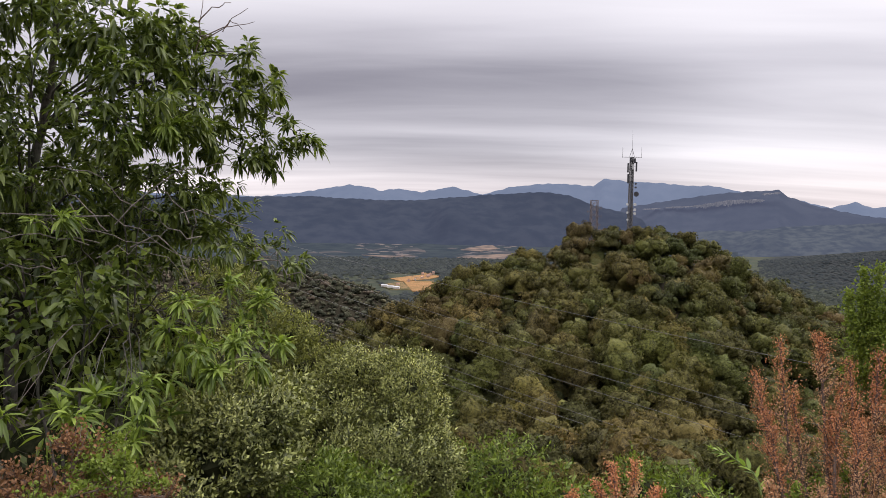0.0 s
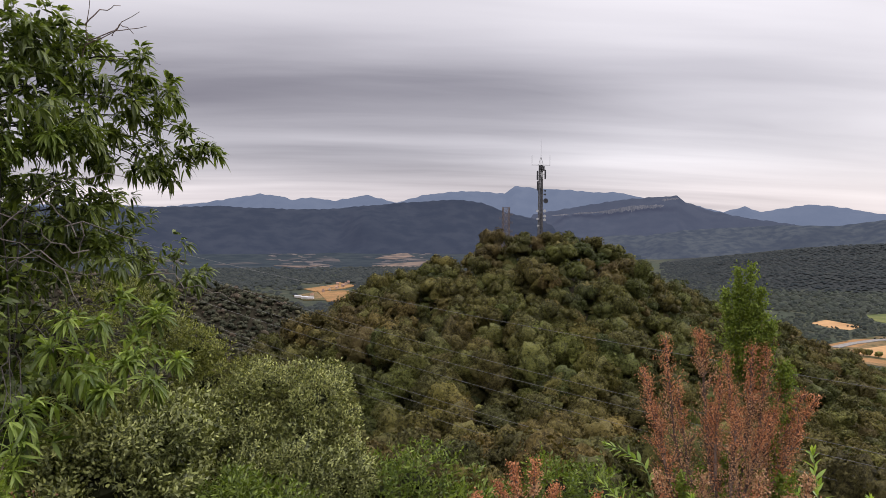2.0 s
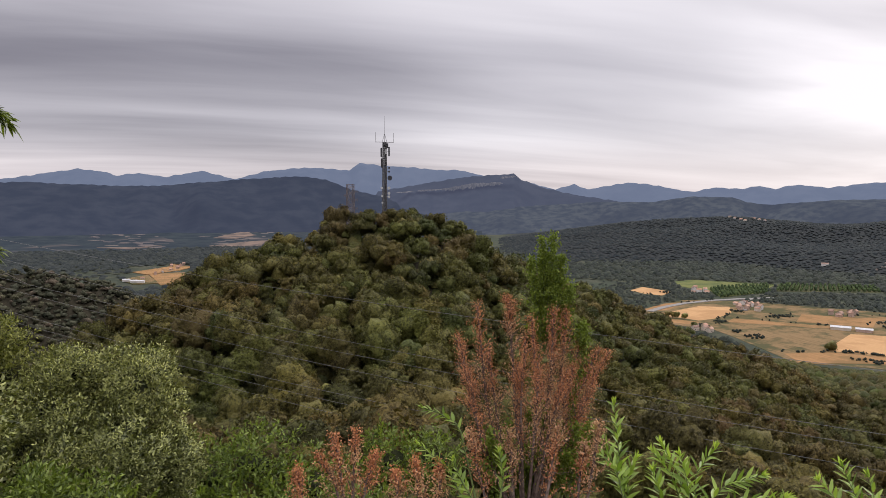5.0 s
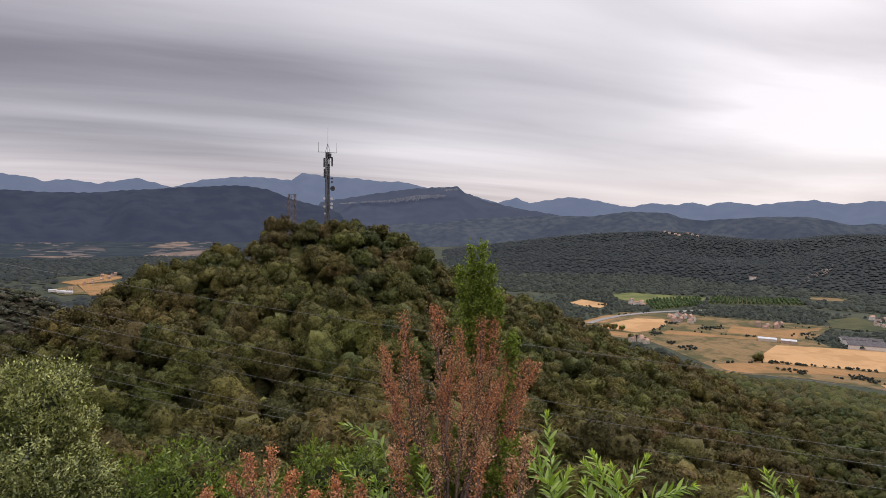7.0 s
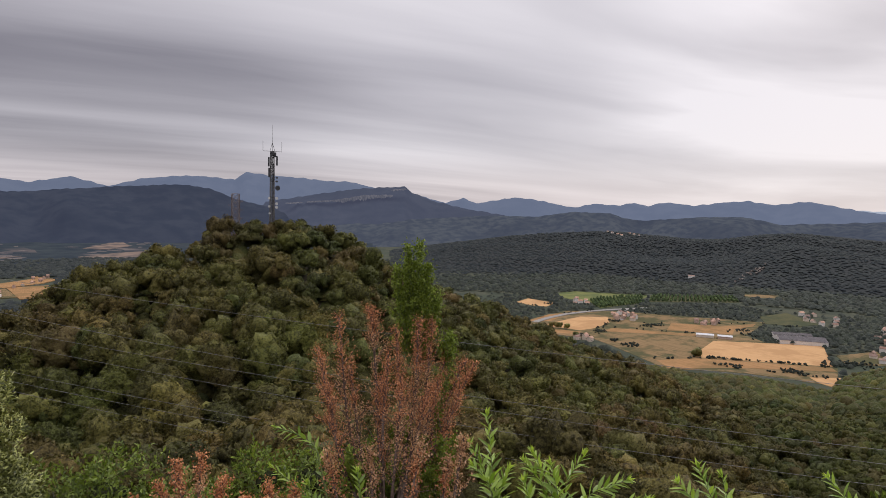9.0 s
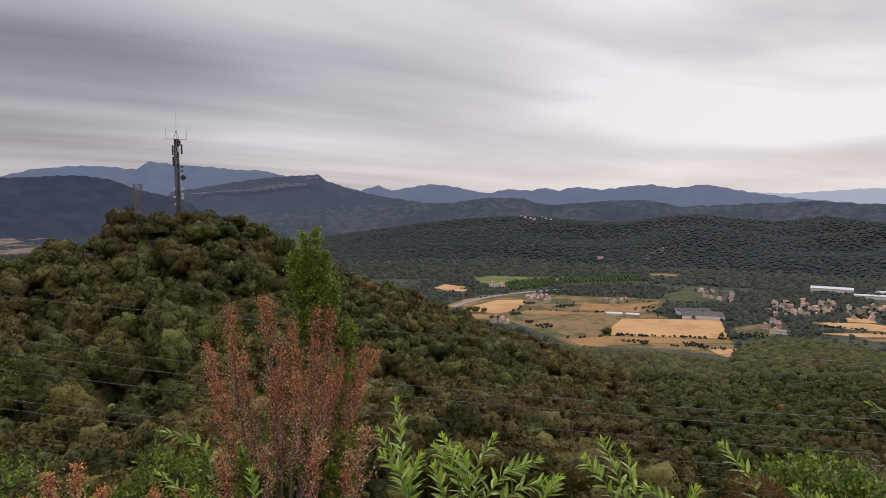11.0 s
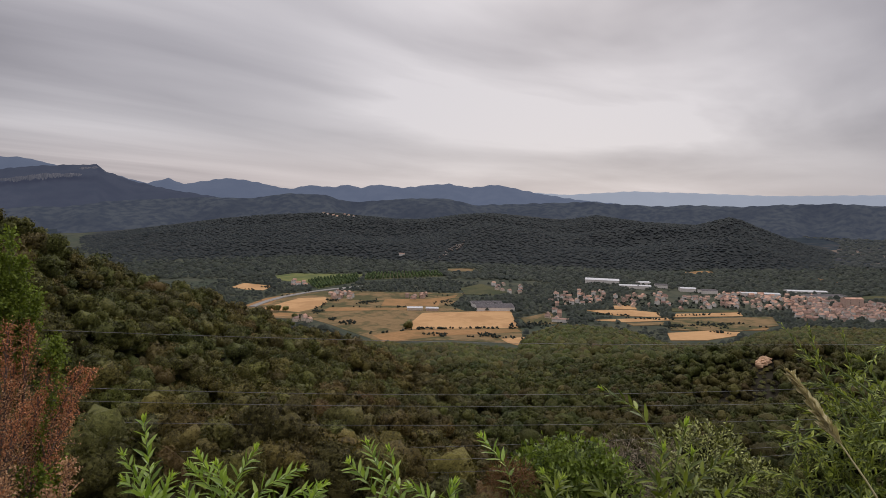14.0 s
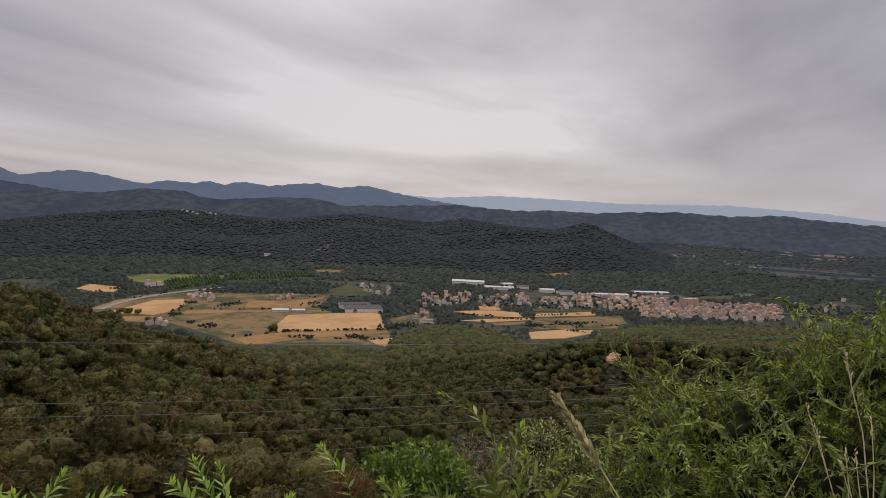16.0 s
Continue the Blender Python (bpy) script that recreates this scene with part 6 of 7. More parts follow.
def heath_spike(points, rng, side=0.11, n=46, bead=0.010, dens=26, bare=0.25):
    """One heath stem with upright side sprigs, long below and short at the head, covered in tiny dry bells: stem, sprigs, bells of the head and bells below it."""
    pts = np.asarray(points, float)
    k = len(pts)
    fine = np.stack([np.interp(np.linspace(0, k - 1, 20), np.arange(k), pts[:, j]) for j in range(3)], 1)
    main = tube(fine, np.linspace(0.007, 0.002, 20), 5)
    wood, head, below = [], [], []
    for s in bare + (1 - bare) * np.linspace(0, 1, n) ** 0.8:
        p = np.array([np.interp(s * 19, np.arange(20), fine[:, j]) for j in range(3)])
        t = unit(fine[min(19, int(s * 19) + 1)] - fine[max(0, int(s * 19) - 1)])
        L = side * (0.30 + 1.15 * (1 - s)) * rng.uniform(0.5, 1.25)
        d = unit(t * 1.0 + rng.normal(0, 0.42, 3))
        e = p + d * L + [0, 0, 0.12 * L]
        wood.append(tube([p, p + d * L * 0.55, e], [0.0021, 0.0015, 0.0008], 3))
        m = int(dens * (0.45 + 0.75 * L / side))
        u = rng.uniform(0.22, 1.06, (m, 1))
        q = p + (e - p) * u + rng.normal(0, 0.0065, (m, 3)) * (0.6 + u)
        bells = small_leaves(q, rng.normal(0, 1, (m, 3)) + [0, 0, 0.4], bead * rng.uniform(0.6, 1.3, m), bead * 0.75 * rng.uniform(0.6, 1.2, m), rng)
        (head if s > 0.66 else below).append(bells)
    return main, joined(wood), joined(head), joined(below)


def heath(name, label, spikes, mats, side=0.11, n=46, bead=0.010, dens=26, bare=0.25, stem=None):
    foot = np.mean([s[0] for s in spikes], 0)
    ob = thing(name, label, "shrub", tuple(float(q) for q in foot))
    for k, s in enumerate(spikes):
        main, wood, head, below = heath_spike(s, rng, side, n, bead, dens, bare)
        st = part("stem", mesh_np("stem", *main, stem or M_STEM_BROWN, True), ob)
        part("twig_mass", mesh_np("twig_mass", *wood, stem or M_STEM_BROWN, True), st, kind="stuff")
        part("spike", mesh_np("spike", *head, mats[0]), st, kind="stuff")
        part("bloom", mesh_np("bloom", *below, mats[-1] if k % 3 else mats[0]), st, kind="stuff")
    return ob


chestnut_tree()
shrub("holm_oak", "grey-green holm oak bush with small stiff leaves", "bush", [
    ((-0.63, 5.21, 0.34), (0.32, 0.4, 0.19)), ((-0.28, 5.01, 0.22), (0.27, 0.4, 0.24)), ((-0.13, 5.14, 0.32), (0.10, 0.15, 0.10)), ((-0.32, 4.71, -0.03), (0.40, 0.5, 0.32)),
    ((-0.76, 4.93, 0.14), (0.33, 0.45, 0.27)), ((-0.49, 4.41, -0.24), (0.49, 0.5, 0.31)), ((-0.03, 4.74, -0.29), (0.17, 0.3, 0.33)), ((-0.82, 4.52, -0.10), (0.33, 0.4, 0.33))],
    15500, M_HOLM, 0.029, 0.0115, 6, 0.66, 0.9, 0.6)
shrub("holm_oak", "grey-green holm oak bush under the chestnut tree", "bush", [
    ((-1.10, 3.54, 0.39), (0.33, 0.35, 0.20)), ((-1.18, 3.25, 0.28), (0.35, 0.35, 0.22)), ((-0.91, 3.52, 0.18), (0.20, 0.3, 0.23)), ((-1.04, 3.91, 0.47), (0.21, 0.3, 0.14))],
    5600, M_HOLM, 0.036, 0.014, 6, 0.66, 0.9, 0.6)
shrub("olive_green_bush", "yellowish olive-green bush behind the chestnut leaves", "bush", [
    ((-1.29, 5.75, 0.50), (0.23, 0.3, 0.18)), ((-1.16, 5.62, 0.23), (0.30, 0.4, 0.23)), ((-1.63, 5.90, 0.62), (0.32, 0.4, 0.26)), ((-1.86, 5.67, 0.94), (0.36, 0.4, 0.15)), ((-2.04, 4.92, 0.72), (0.51, 0.5, 0.23)), ((-1.83, 4.72, 0.39), (0.53, 0.5, 0.27))],
    7000, M_HOLM_YELLOW, 0.029, 0.012, 6, 0.5, 0.9, 0.6)
shrub("broadleaf_shrub", "shaded shrub with broad dull green oval leaves", "bush", [
    ((-1.61, 2.97, 1.19), (0.17, 0.2, 0.17)), ((-1.82, 3.06, 1.05), (0.21, 0.3, 0.18)), ((-1.51, 3.19, 0.92), (0.18, 0.25, 0.15)), ((-2.09, 3.28, 1.31), (0.20, 0.25, 0.13))],
    300, M_CHESTNUT, 0.075, 0.036, 3, 0.0, 0.9, 0.4, True, 0.5)
shrub("dark_thicket", "dark shaded thicket of small leaves under the chestnut", "bush", [
    ((-2.90, 4.68, 0.59), (0.72, 0.5, 0.57)), ((-2.31, 4.96, 0.41), (0.67, 0.5, 0.52)), ((-3.47, 4.33, 0.84), (0.76, 0.5, 1.24)), ((-2.09, 3.83, 0.14), (0.78, 0.5, 0.43)), ((-3.25, 5.26, 1.23), (0.74, 0.4, 0.37))],
    2500, M_CHESTNUT, 0.07, 0.03, 4, 1.15, 0.9, 0.8)

RUST, SPRIG = "rust-brown withered heath fronds under the chestnut tree", "fresh green heath sprigs under the chestnut tree"


low_spikes = []
for k in range(26):
    a = np.array((-1.08, 1.86, 0.79)) + rng.normal(0, 1, 3) * [0.16, 0.12, 0.03] - [0, 0, 0.12]
    low_spikes.append([a, a + [rng.normal(0.03, 0.05), rng.normal(0, 0.05), 0.12], a + [rng.normal(0.08, 0.09), rng.normal(0, 0.08), rng.uniform(0.10, 0.20)]])
heath("withered_heath", RUST, low_spikes[:16], [M_RUST], 0.10, 22, 0.012, 20, 0.1)
heath("green_heath", SPRIG, low_spikes[16:], [M_HEATH_GREEN], 0.08, 24, 0.014, 20, 0.1)

# tall heath with withered flower spikes
H0 = np.array((1.22, 1.95, 0.35))
def hs(tip, mid, root=None):
    return [tuple(H0) if root is None else root, mid, tip]


heath("tree_heath", "tree heath bush with withered rust-red flower spikes", [
    hs((1.10, 2.28, 1.04), (1.12, 2.19, 0.78)), hs((1.17, 2.27, 1.16), (1.17, 2.18, 0.82)), hs((1.28, 2.22, 1.19), (1.28, 2.19, 1.02)), hs((1.36, 2.18, 1.11), (1.35, 2.11, 0.83)),
    hs((1.45, 2.17, 1.14), (1.41, 2.12, 0.84)), hs((1.52, 2.19, 1.14), (1.47, 2.15, 0.85)), hs((1.58, 2.18, 1.01), (1.47, 2.15, 0.72)), hs((1.69, 2.15, 0.96), (1.53, 2.13, 0.74)),
    hs((1.66, 2.18, 0.97), (1.49, 2.14, 0.70)), hs((1.30, 2.12, 1.04), (1.26, 2.07, 0.80)), hs((1.31, 2.03, 0.96), (1.27, 1.98, 0.75)), hs((1.44, 2.06, 0.92), (1.35, 2.03, 0.70)), hs((1.10, 2.19, 0.93), (1.11, 2.11, 0.72)), hs((1.20, 2.22, 0.99), (1.20, 2.14, 0.74)), hs((1.29, 2.16, 0.94), (1.27, 2.10, 0.75)), hs((1.60, 2.12, 0.85), (1.46, 2.07, 0.66)), hs((1.47, 2.19, 1.01), (1.41, 2.15, 0.77)), hs((1.52, 2.13, 0.92), (1.43, 2.11, 0.69))],
    [M_HEATH, M_HEATH, M_HEATH_PALE], 0.095, 60, 0.0066, 34, 0.30)
heath("tree_heath", "low pale rust-brown heath spikes among the shoots", [
    hs((1.52, 1.95, 0.76), (1.48, 1.92, 0.64), (1.40, 1.86, 0.43)), hs((1.46, 1.95, 0.68), (1.43, 1.93, 0.59), (1.38, 1.88, 0.43)), hs((1.06, 2.08, 0.73), (1.07, 2.03, 0.63), (1.09, 1.93, 0.44)), hs((1.19, 2.02, 0.74), (1.18, 1.98, 0.64), (1.15, 1.89, 0.45)),
    hs((1.34, 1.94, 0.76), (1.31, 1.92, 0.66), (1.23, 1.85, 0.46))], [M_HEATH_PALE, M_HEATH], 0.07, 36, 0.0095, 24, 0.2)
heath("tree_heath", "small withered red heath at the edge of the slope", [
    hs((0.62, 2.33, 0.69), (0.63, 2.28, 0.59), (0.64, 2.19, 0.40)), hs((0.70, 2.32, 0.71), (0.68, 2.27, 0.59), (0.65, 2.19, 0.40)), hs((0.56, 2.31, 0.63), (0.61, 2.27, 0.54), (0.63, 2.19, 0.40)), hs((0.76, 2.27, 0.63), (0.72, 2.24, 0.54), (0.67, 2.18, 0.40)),
    hs((0.90, 2.21, 0.61), (0.90, 2.17, 0.52), (0.89, 2.10, 0.37)), hs((0.98, 2.17, 0.59), (0.97, 2.14, 0.51), (0.92, 2.09, 0.38)), hs((0.48, 2.32, 0.59), (0.49, 2.27, 0.50), (0.50, 2.20, 0.37)), hs((0.82, 2.22, 0.56), (0.82, 2.18, 0.49), (0.81, 2.12, 0.37))],
    [M_HEATH, M_HEATH_PALE], 0.07, 34, 0.0095, 24, 0.2)
heath("green_heath", "bright green spire of fresh heath above the withered bush", [
    hs((1.46, 2.29, 1.41), (1.47, 2.28, 1.17), (1.47, 2.27, 0.95)), hs((1.50, 2.27, 1.42), (1.49, 2.26, 1.18), (1.48, 2.26, 0.95)), hs((1.42, 2.30, 1.33), (1.44, 2.29, 1.15), (1.46, 2.28, 0.95)), hs((1.52, 2.24, 1.34), (1.51, 2.25, 1.16), (1.49, 2.26, 0.95)),
    hs((1.55, 2.21, 1.22), (1.52, 2.23, 1.09), (1.50, 2.25, 0.95)), hs((1.47, 2.28, 1.35), (1.48, 2.27, 1.15), (1.48, 2.27, 0.95)), hs((1.59, 2.18, 1.07), (1.58, 2.17, 0.97), (1.50, 2.16, 0.62))],
    [M_HEATH_GREEN], 0.075, 70, 0.011, 26, 0.1, M_STEM_GREEN)
green_low = []
for k in range(12):
    a = np.array((1.36, 2.06, 0.38)) + [0.022 * (k - 6), 0.0, 0.0]
    green_low.append([a, a + [0.01 * (k - 6), 0.02, 0.16], a + [0.018 * (k - 6), rng.normal(0, 0.04), rng.uniform(0.24, 0.42)]])
heath("green_heath", "green heath sprigs at the foot of the withered bush", green_low, [M_HEATH_GREEN], 0.08, 40, 0.014, 18, 0.15, M_STEM_GREEN)

# bright leafy shoots along the edge
LBL = "bright green leafy shoot with lance-shaped leaves"
for pts, n in (
        ([(2.39, 2.93, -0.21), (2.42, 3.06, 0.07), (2.45, 3.17, 0.37)], 40), ([(2.41, 2.96, -0.14), (2.38, 3.09, 0.08), (2.34, 3.18, 0.22)], 26), ([(2.34, 2.90, -0.09), (2.34, 2.98, 0.06), (2.28, 3.05, 0.14)], 22),
        ([(2.41, 2.95, -0.16), (2.44, 3.01, -0.01), (2.51, 3.02, 0.09)], 24), ([(2.66, 2.74, -0.22), (2.65, 2.89, 0.02), (2.59, 2.99, 0.13)], 30), ([(2.68, 2.72, -0.22), (2.68, 2.88, 0.04), (2.64, 2.98, 0.18)], 30),
        ([(2.67, 2.72, -0.24), (2.76, 2.82, 0.04), (2.87, 2.80, 0.18)], 30), ([(2.70, 2.74, -0.17), (2.86, 2.71, -0.00), (3.03, 2.61, 0.08)], 34), ([(2.74, 2.70, -0.18), (2.92, 2.63, -0.06), (3.09, 2.50, -0.01)], 32),
        ([(2.63, 2.70, -0.10), (2.65, 2.77, 0.05), (2.65, 2.83, 0.16)], 26), ([(3.20, 2.06, -0.22), (3.25, 2.21, 0.05), (3.24, 2.32, 0.22)], 34), ([(3.20, 2.09, -0.17), (3.19, 2.26, 0.03), (3.15, 2.37, 0.13)], 26),
        ([(3.21, 2.04, -0.22), (3.28, 2.12, -0.02), (3.31, 2.22, 0.19)], 24), ([(3.75, 1.64, -0.20), (3.81, 1.77, 0.05), (3.78, 1.93, 0.20)], 26), ([(3.36, 1.85, -0.21), (3.37, 1.98, -0.04), (3.32, 2.09, 0.02)], 26),
        ([(2.78, 2.39, -0.17), (2.87, 2.40, -0.03), (2.94, 2.38, 0.06)], 26), ([(2.44, 2.67, -0.14), (2.46, 2.75, 0.01), (2.45, 2.81, 0.11)], 26), ([(3.41, 1.78, -0.21), (3.43, 1.90, -0.04), (3.47, 1.90, 0.03)], 22)):
    shoot(LBL, pts, n, 0.108, 0.025)
for pts, n in (
        ([(3.94, 0.82, 0.01), (4.02, 0.98, 0.31), (4.03, 1.10, 0.46), (4.02, 1.18, 0.50), (3.99, 1.29, 0.55)], 22), ([(3.93, 0.88, 0.02), (4.02, 0.89, 0.25), (4.08, 0.87, 0.42)], 14), ([(3.92, 0.84, -0.02), (4.03, 0.77, 0.19), (4.10, 0.66, 0.31)], 20),
        ([(3.83, 0.81, 0.02), (3.86, 0.94, 0.17), (3.84, 1.08, 0.22)], 20), ([(3.83, 0.81, 0.02), (3.90, 0.81, 0.17), (3.96, 0.80, 0.32)], 20), ([(3.80, 0.85, -0.01), (3.85, 0.93, 0.14), (3.92, 0.93, 0.32)], 26),
        ([(3.82, 1.28, -0.16), (3.83, 1.42, -0.03), (3.81, 1.54, 0.07)], 26), ([(3.63, 1.44, -0.15), (3.72, 1.43, 0.01), (3.77, 1.41, 0.09)], 24), ([(3.80, 1.10, -0.09), (3.84, 1.18, 0.04), (3.82, 1.29, 0.09)], 24),
        ([(3.76, 0.67, 0.04), (3.84, 0.62, 0.19), (3.89, 0.52, 0.28)], 24)):
    shoot("green shoot with dark lance-shaped leaves on a pale stem", pts, n, 0.11, 0.026, M_NARROW_SINGLE)
for pts, n in (([(1.05, 1.98, 0.51), (1.03, 2.10, 0.76), (0.97, 2.15, 0.80), (0.91, 2.18, 0.82)], 30), ([(1.05, 2.08, 0.47), (1.01, 2.16, 0.58), (0.91, 2.23, 0.67)], 30), ([(1.01, 1.90, 0.56), (0.98, 1.95, 0.62), (0.96, 1.99, 0.69)], 24), ([(1.08, 1.87, 0.56), (1.11, 1.90, 0.64), (1.11, 1.94, 0.72)], 22)):
    shoot("pale green fern-like shoot beside the withered heath", pts, n, 0.05, 0.014)

# low bushes along the edge of the slope
shrub("fresh_green_bush", "low bush with fresh light green leaves on the slope", "bush", [
    ((0.66, 6.43, -1.00), (0.42, 0.5, 0.27)), ((0.22, 6.42, -1.07), (0.36, 0.5, 0.27)), ((1.20, 6.26, -1.21), (0.42, 0.5, 0.24)), ((1.98, 6.15, -1.04), (0.30, 0.5, 0.27)), ((2.48, 6.37, -1.21), (0.38, 0.5, 0.25)), ((0.79, 5.27, -1.08), (1.12, 0.6, 0.36))],
    2500, M_FRESH, 0.055, 0.022, 7, 0.5, 0.9, 0.6)
shrub("fresh_green_bush", "tangle of fresh green leaves at the foot of the oak", "bush", [
    ((-0.56, 3.26, 0.19), (0.21, 0.3, 0.10)), ((-0.33, 3.25, 0.09), (0.25, 0.3, 0.12))], 1100, M_FRESH, 0.035, 0.012, 7, 0.5, 0.9, 0.6)
shrub("fresh_green_bush", "small green bush with rounded leaves on the slope", "bush", [
    ((4.91, 1.87, -0.35), (0.26, 0.35, 0.18)), ((4.70, 1.97, -0.41), (0.21, 0.35, 0.15)), ((4.79, 1.59, -0.36), (0.20, 0.35, 0.14))],
    1000, M_FRESH, 0.045, 0.022, 6, 0.5, 0.9, 0.6)
shrub("holm_oak", "small grey-green oak bush on the slope", "bush", [
    ((6.65, 1.43, -0.66), (0.28, 0.4, 0.21)), ((6.56, 1.14, -0.78), (0.27, 0.4, 0.22)), ((6.22, 1.50, -0.84), (0.32, 0.4, 0.26))],
    1300, M_HOLM, 0.043, 0.018, 7, 0.5, 0.9, 0.6)
shrub("dry_bush", "dry grey-brown twiggy bush on the slope", "bush", [
    ((5.55, 1.64, -0.44), (0.19, 0.3, 0.20)), ((5.28, 1.61, -0.55), (0.27, 0.3, 0.18))],
    900, M_DRYTWIG, 0.07, 0.004, 5, 0.5, 1.2, 0.4)
shrub("dry_tangle", "matted ball of dead reddish twigs among the shoots", "bush", [((3.86, 1.78, -0.05), (0.12, 0.12, 0.07))], 420, M_RUST, 0.06, 0.003, 4, 0.6, 1.3, 0.5)


def broom():
    ob_foot = np.array((2.66, -0.33, 0.32))
    ob = thing("broom_bush", "tall dense bush of arching sprays with narrow green leaves", "bush", tuple(float(q) for q in ob_foot))
    lobes = [((3.14, 0.05, 0.85), (0.17, 0.2, 0.17)), ((3.17, -0.20, 0.92), (0.23, 0.25, 0.19)), ((3.18, -0.39, 1.05), (0.21, 0.25, 0.17)), ((3.19, -0.52, 1.16), (0.15, 0.25, 0.15)), ((3.27, -0.65, 1.16), (0.22, 0.25, 0.22)),
             ((2.88, 0.08, 0.74), (0.16, 0.2, 0.12)), ((2.82, -0.14, 0.81), (0.21, 0.2, 0.13)), ((2.83, -0.37, 0.89), (0.22, 0.25, 0.17)), ((2.83, -0.54, 0.96), (0.22, 0.25, 0.22))]
    for c, r in lobes:
        c, r = np.array(c), np.array(r)
        stems, leaves = [], []
        for k in range(64):
            e = c + in_ball(1, rng, 0.35)[0] * r
            d = unit(np.array([-0.55, 0.15, 0.45]) + rng.normal(0, 0.45, 3))
            L = rng.uniform(0.18, 0.34)
            a = e - d * L
            st, lv = spray_stem([a - [0, 0, 0.05], a + (e - a) * 0.5 + [0, 0, 0.025], e], 36, 0.033, 0.0080, rng, 0.62, 0.1, 0.0026)
            stems.append(st)
            leaves.append(lv)
        b = part("branch", mesh_np("branch", *joined(stems + [tube(bend(ob_foot, c, 0.1, 8, 0.02, rng), np.linspace(0.012, 0.004, 8), 5)]), M_STEM_GREEN, True), ob)
        part("leaves", mesh_np("leaves", *joined(leaves), M_NARROW), b, kind="stuff")
    # the same dark cores stand in for shade behind the sprays
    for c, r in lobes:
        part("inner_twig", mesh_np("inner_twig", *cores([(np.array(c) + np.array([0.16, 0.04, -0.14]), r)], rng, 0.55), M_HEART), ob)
    for pts in ([(3.04, 0.02, 0.88), (3.07, 0.16, 1.00), (3.08, 0.31, 1.17)], [(3.04, 0.09, 0.87), (3.07, 0.18, 1.04), (3.09, 0.23, 1.17)], [(3.05, -0.01, 0.88), (3.08, 0.09, 1.01), (3.10, 0.13, 1.16)], [(3.18, -0.19, 0.99), (3.20, -0.10, 1.08), (3.20, 0.05, 1.10)], [(3.07, 0.03, 0.98), (3.08, 0.15, 1.05), (3.07, 0.26, 1.07)],
                [(3.06, 0.06, 0.94), (3.06, 0.16, 0.99), (3.05, 0.24, 0.98)], [(2.93, 0.08, 0.87), (2.94, 0.17, 0.92), (2.93, 0.26, 0.94)], [(2.91, 0.12, 0.81), (2.91, 0.22, 0.85), (2.89, 0.29, 0.85)], [(3.09, -0.33, 1.04), (3.11, -0.25, 1.11), (3.12, -0.18, 1.16)], [(3.09, -0.42, 1.09), (3.12, -0.34, 1.20), (3.13, -0.28, 1.24)],
                [(3.09, -0.53, 1.18), (3.11, -0.47, 1.27), (3.13, -0.36, 1.30)], [(3.08, -0.59, 1.19), (3.11, -0.53, 1.29), (3.12, -0.51, 1.38)], [(3.06, -0.04, 0.92), (3.09, 0.06, 1.07), (3.09, 0.10, 1.09)], [(2.75, 0.13, 0.70), (2.77, 0.22, 0.77), (2.75, 0.30, 0.76)]):
        st, lv = spray_stem(pts, 44, 0.033, 0.0080, rng, 0.62, 0.1, 0.0032)
        b = part("branch", mesh_np("branch", *st, M_STEM_GREEN, True), ob)
        part("leaves", mesh_np("leaves", *lv, M_NARROW), b, kind="stuff")


broom()


def grass_ear(name, label, pts, ear, mat, beads, size, radius=0.0022):
    """A grass stalk with an ear of overlapping spikelets along its upper part."""
    fine = np.stack([np.interp(np.linspace(0, len(pts) - 1, 24), np.arange(len(pts)), np.array(pts)[:, j]) for j in range(3)], 1)
    ob = thing(name, label, "grass", tuple(float(q) for q in fine[0]), "grass stalks")
    part("stalk", mesh_np("stalk", *tube(fine, np.linspace(radius, radius * 0.5, 24), 5), mat, True), ob)
    if beads:
        s = np.linspace(1 - ear, 1.0, beads)
        p = np.stack([np.interp(s * 23, np.arange(24), fine[:, j]) for j in range(3)], 1)
        t = unit(fine[-1] - fine[-8])
        d = unit(t + rng.normal(0, 0.28, (beads, 3)))
        part("ear", mesh_np("ear", *long_leaves(p + rng.normal(0, 0.0015, (beads, 3)), d, size * rng.uniform(0.7, 1.2, beads) * (1.1 - 0.4 * (s - 1 + ear) / ear), np.full(beads, size * 0.28), np.zeros(beads), rng), mat), ob, "dry straw-coloured ear")
    return ob


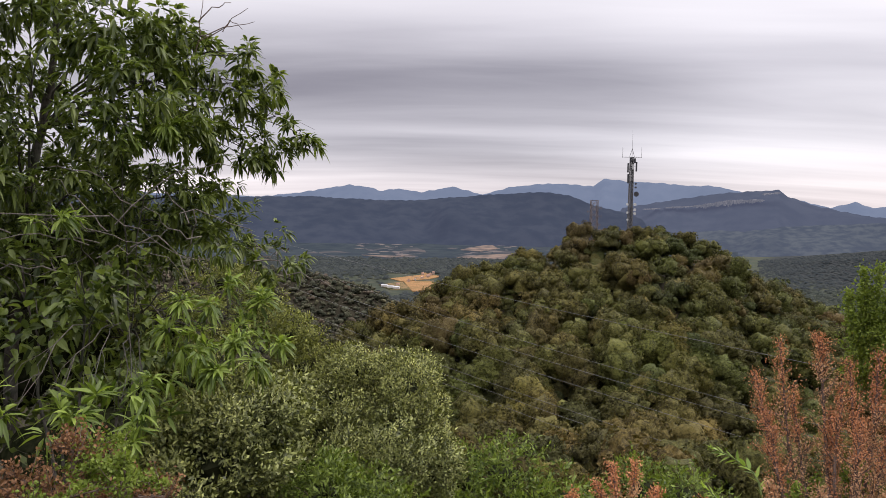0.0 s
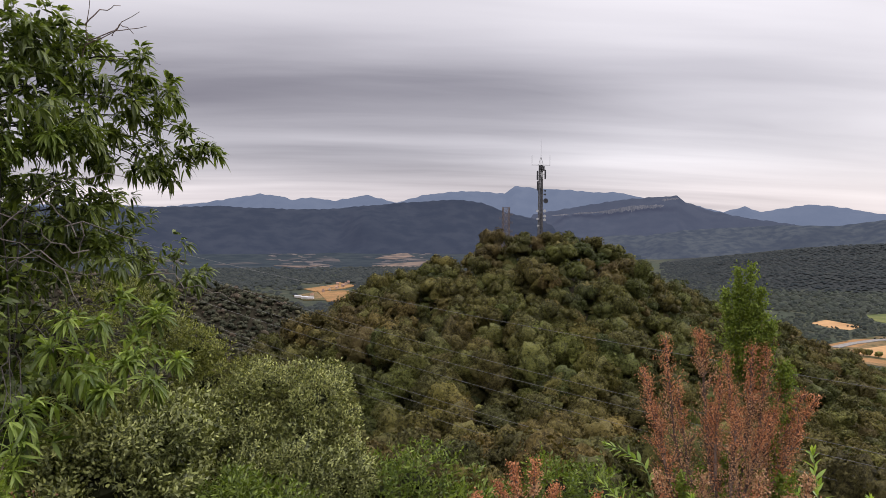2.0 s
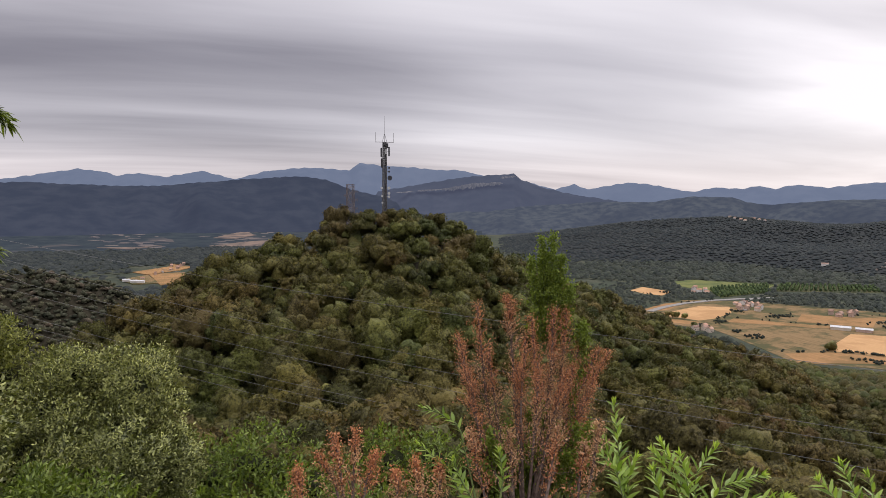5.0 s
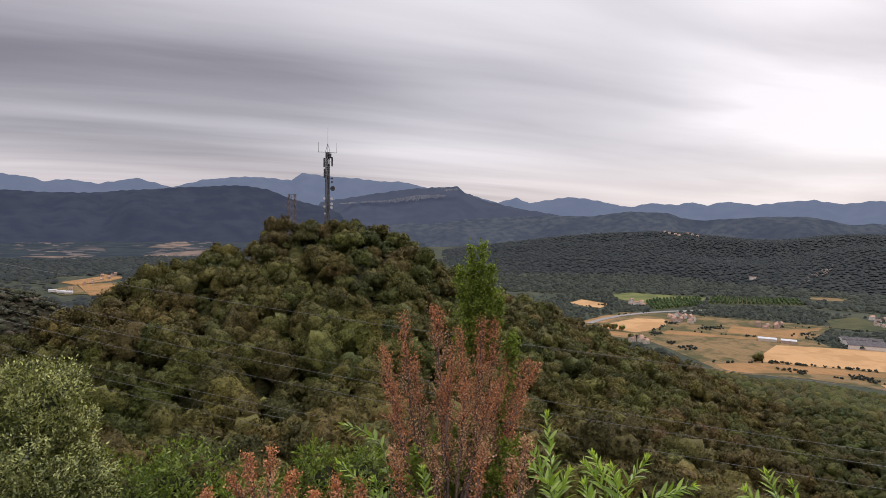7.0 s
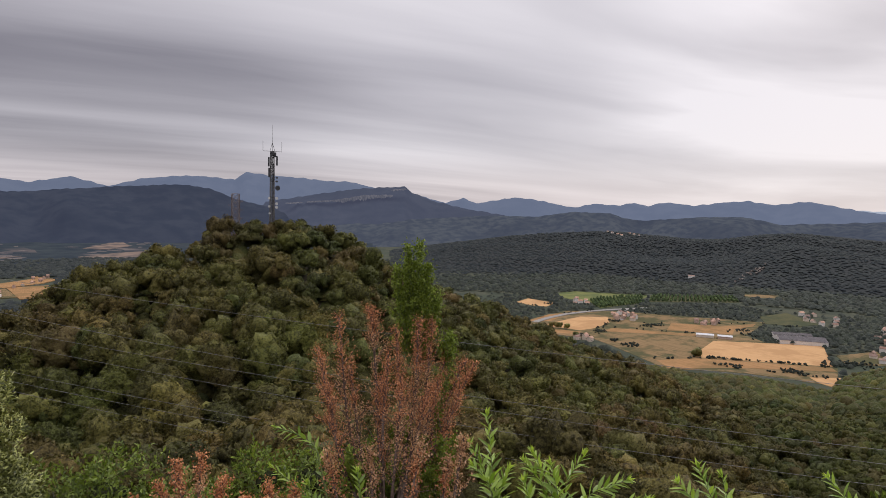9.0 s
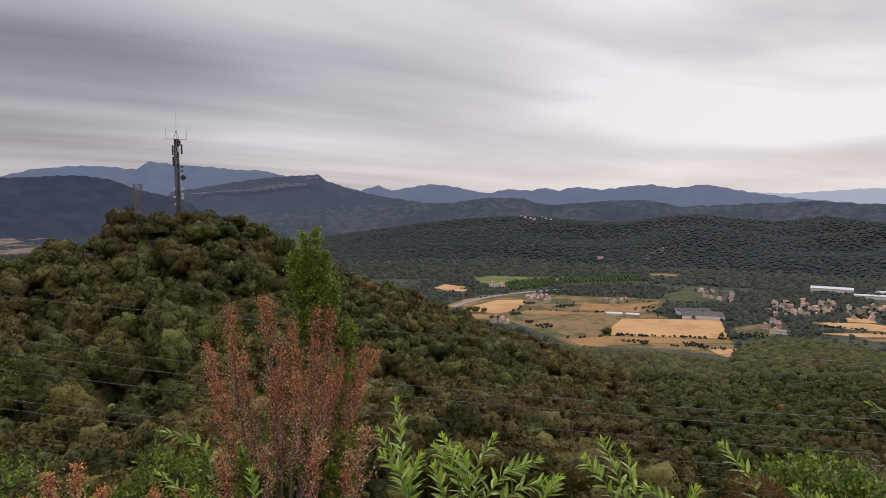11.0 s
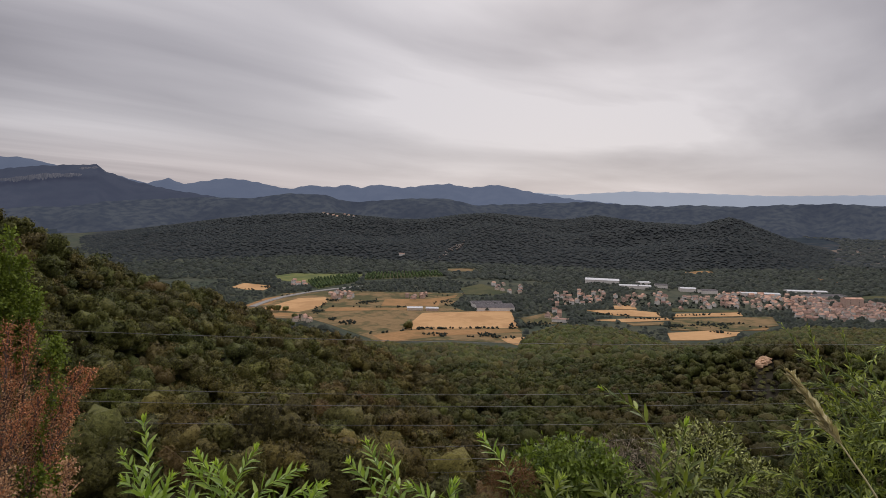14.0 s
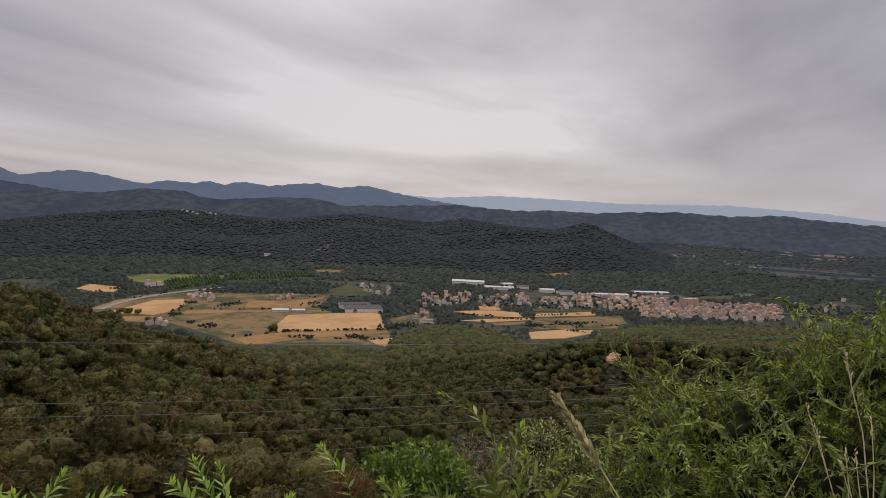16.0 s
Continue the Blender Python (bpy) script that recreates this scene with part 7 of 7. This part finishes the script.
grass_ear("grass_stalk", "tall dry straw-coloured grass stalk with a heavy ear", [(1.597, -0.273, -0.15), (1.597, -0.053, 1.168), (1.597, -0.021, 1.216), (1.597, -0.0, 1.244), (1.597, 0.024, 1.276), (1.597, 0.048, 1.308), (1.597, 0.076, 1.341)], 0.42, M_STRAW, 210, 0.0185, 0.0015)
grass_ear("grass_stalk", "thin pale grass stalk with a slender ear", [(2.65, -0.48, 0.75), (2.76, -0.45, 1.04), (2.79, -0.42, 1.15), (2.81, -0.40, 1.24)], 0.3, M_STRAW, 34, 0.016)
for a, m, b in (((2.58, -0.41, 0.82), (2.64, -0.37, 0.94), (2.68, -0.33, 1.07)), ((2.58, -0.41, 0.82), (2.64, -0.37, 0.94), (2.69, -0.31, 1.11)), ((2.58, -0.44, 0.83), (2.63, -0.41, 0.94), (2.66, -0.40, 1.02)), ((2.58, -0.45, 0.83), (2.63, -0.43, 0.95), (2.65, -0.42, 1.02)), ((2.58, -0.46, 0.83), (2.63, -0.46, 0.98), (2.67, -0.45, 1.11)), ((2.71, -0.27, 0.82), (2.74, -0.31, 0.91), (2.77, -0.35, 1.02)), ((2.58, -0.42, 0.82), (2.63, -0.41, 0.93), (2.65, -0.39, 0.99))):
    grass_ear("grass_stalk", "dry reddish straw grass stalk bending in the bush", [a, m, b], 0.2, M_STRAW, 8, 0.014, 0.002)



# ---- undergrowth on the slope below the viewpoint ----
slope = scatter(-50, 112, 5.5, 52, 1.7, rng)
sr = np.hypot(slope[:, 0], slope[:, 1])
near_slope, far_slope = slope[sr < 14], slope[(sr >= 14) & (rng.random(len(slope)) < 0.2)]
woods("undergrowth", "low green undergrowth covering the slope below the viewpoint", near_slope, [crown_arrays(rng, 7, 330, 0.10, core=ICO1, small=5, top=0.45) for k in range(4)], M_FOREST, 0.7, rng, 0.8, 0.1, category="bushes")
woods("slope_scrub", "low scrub covering the upper slope", far_slope, [crown_arrays(rng, 4, 40, 0.09, core=ICO1, small=3) for k in range(3)], M_FOREST, 1.5, rng, 0.8, 0.1, category="bushes")
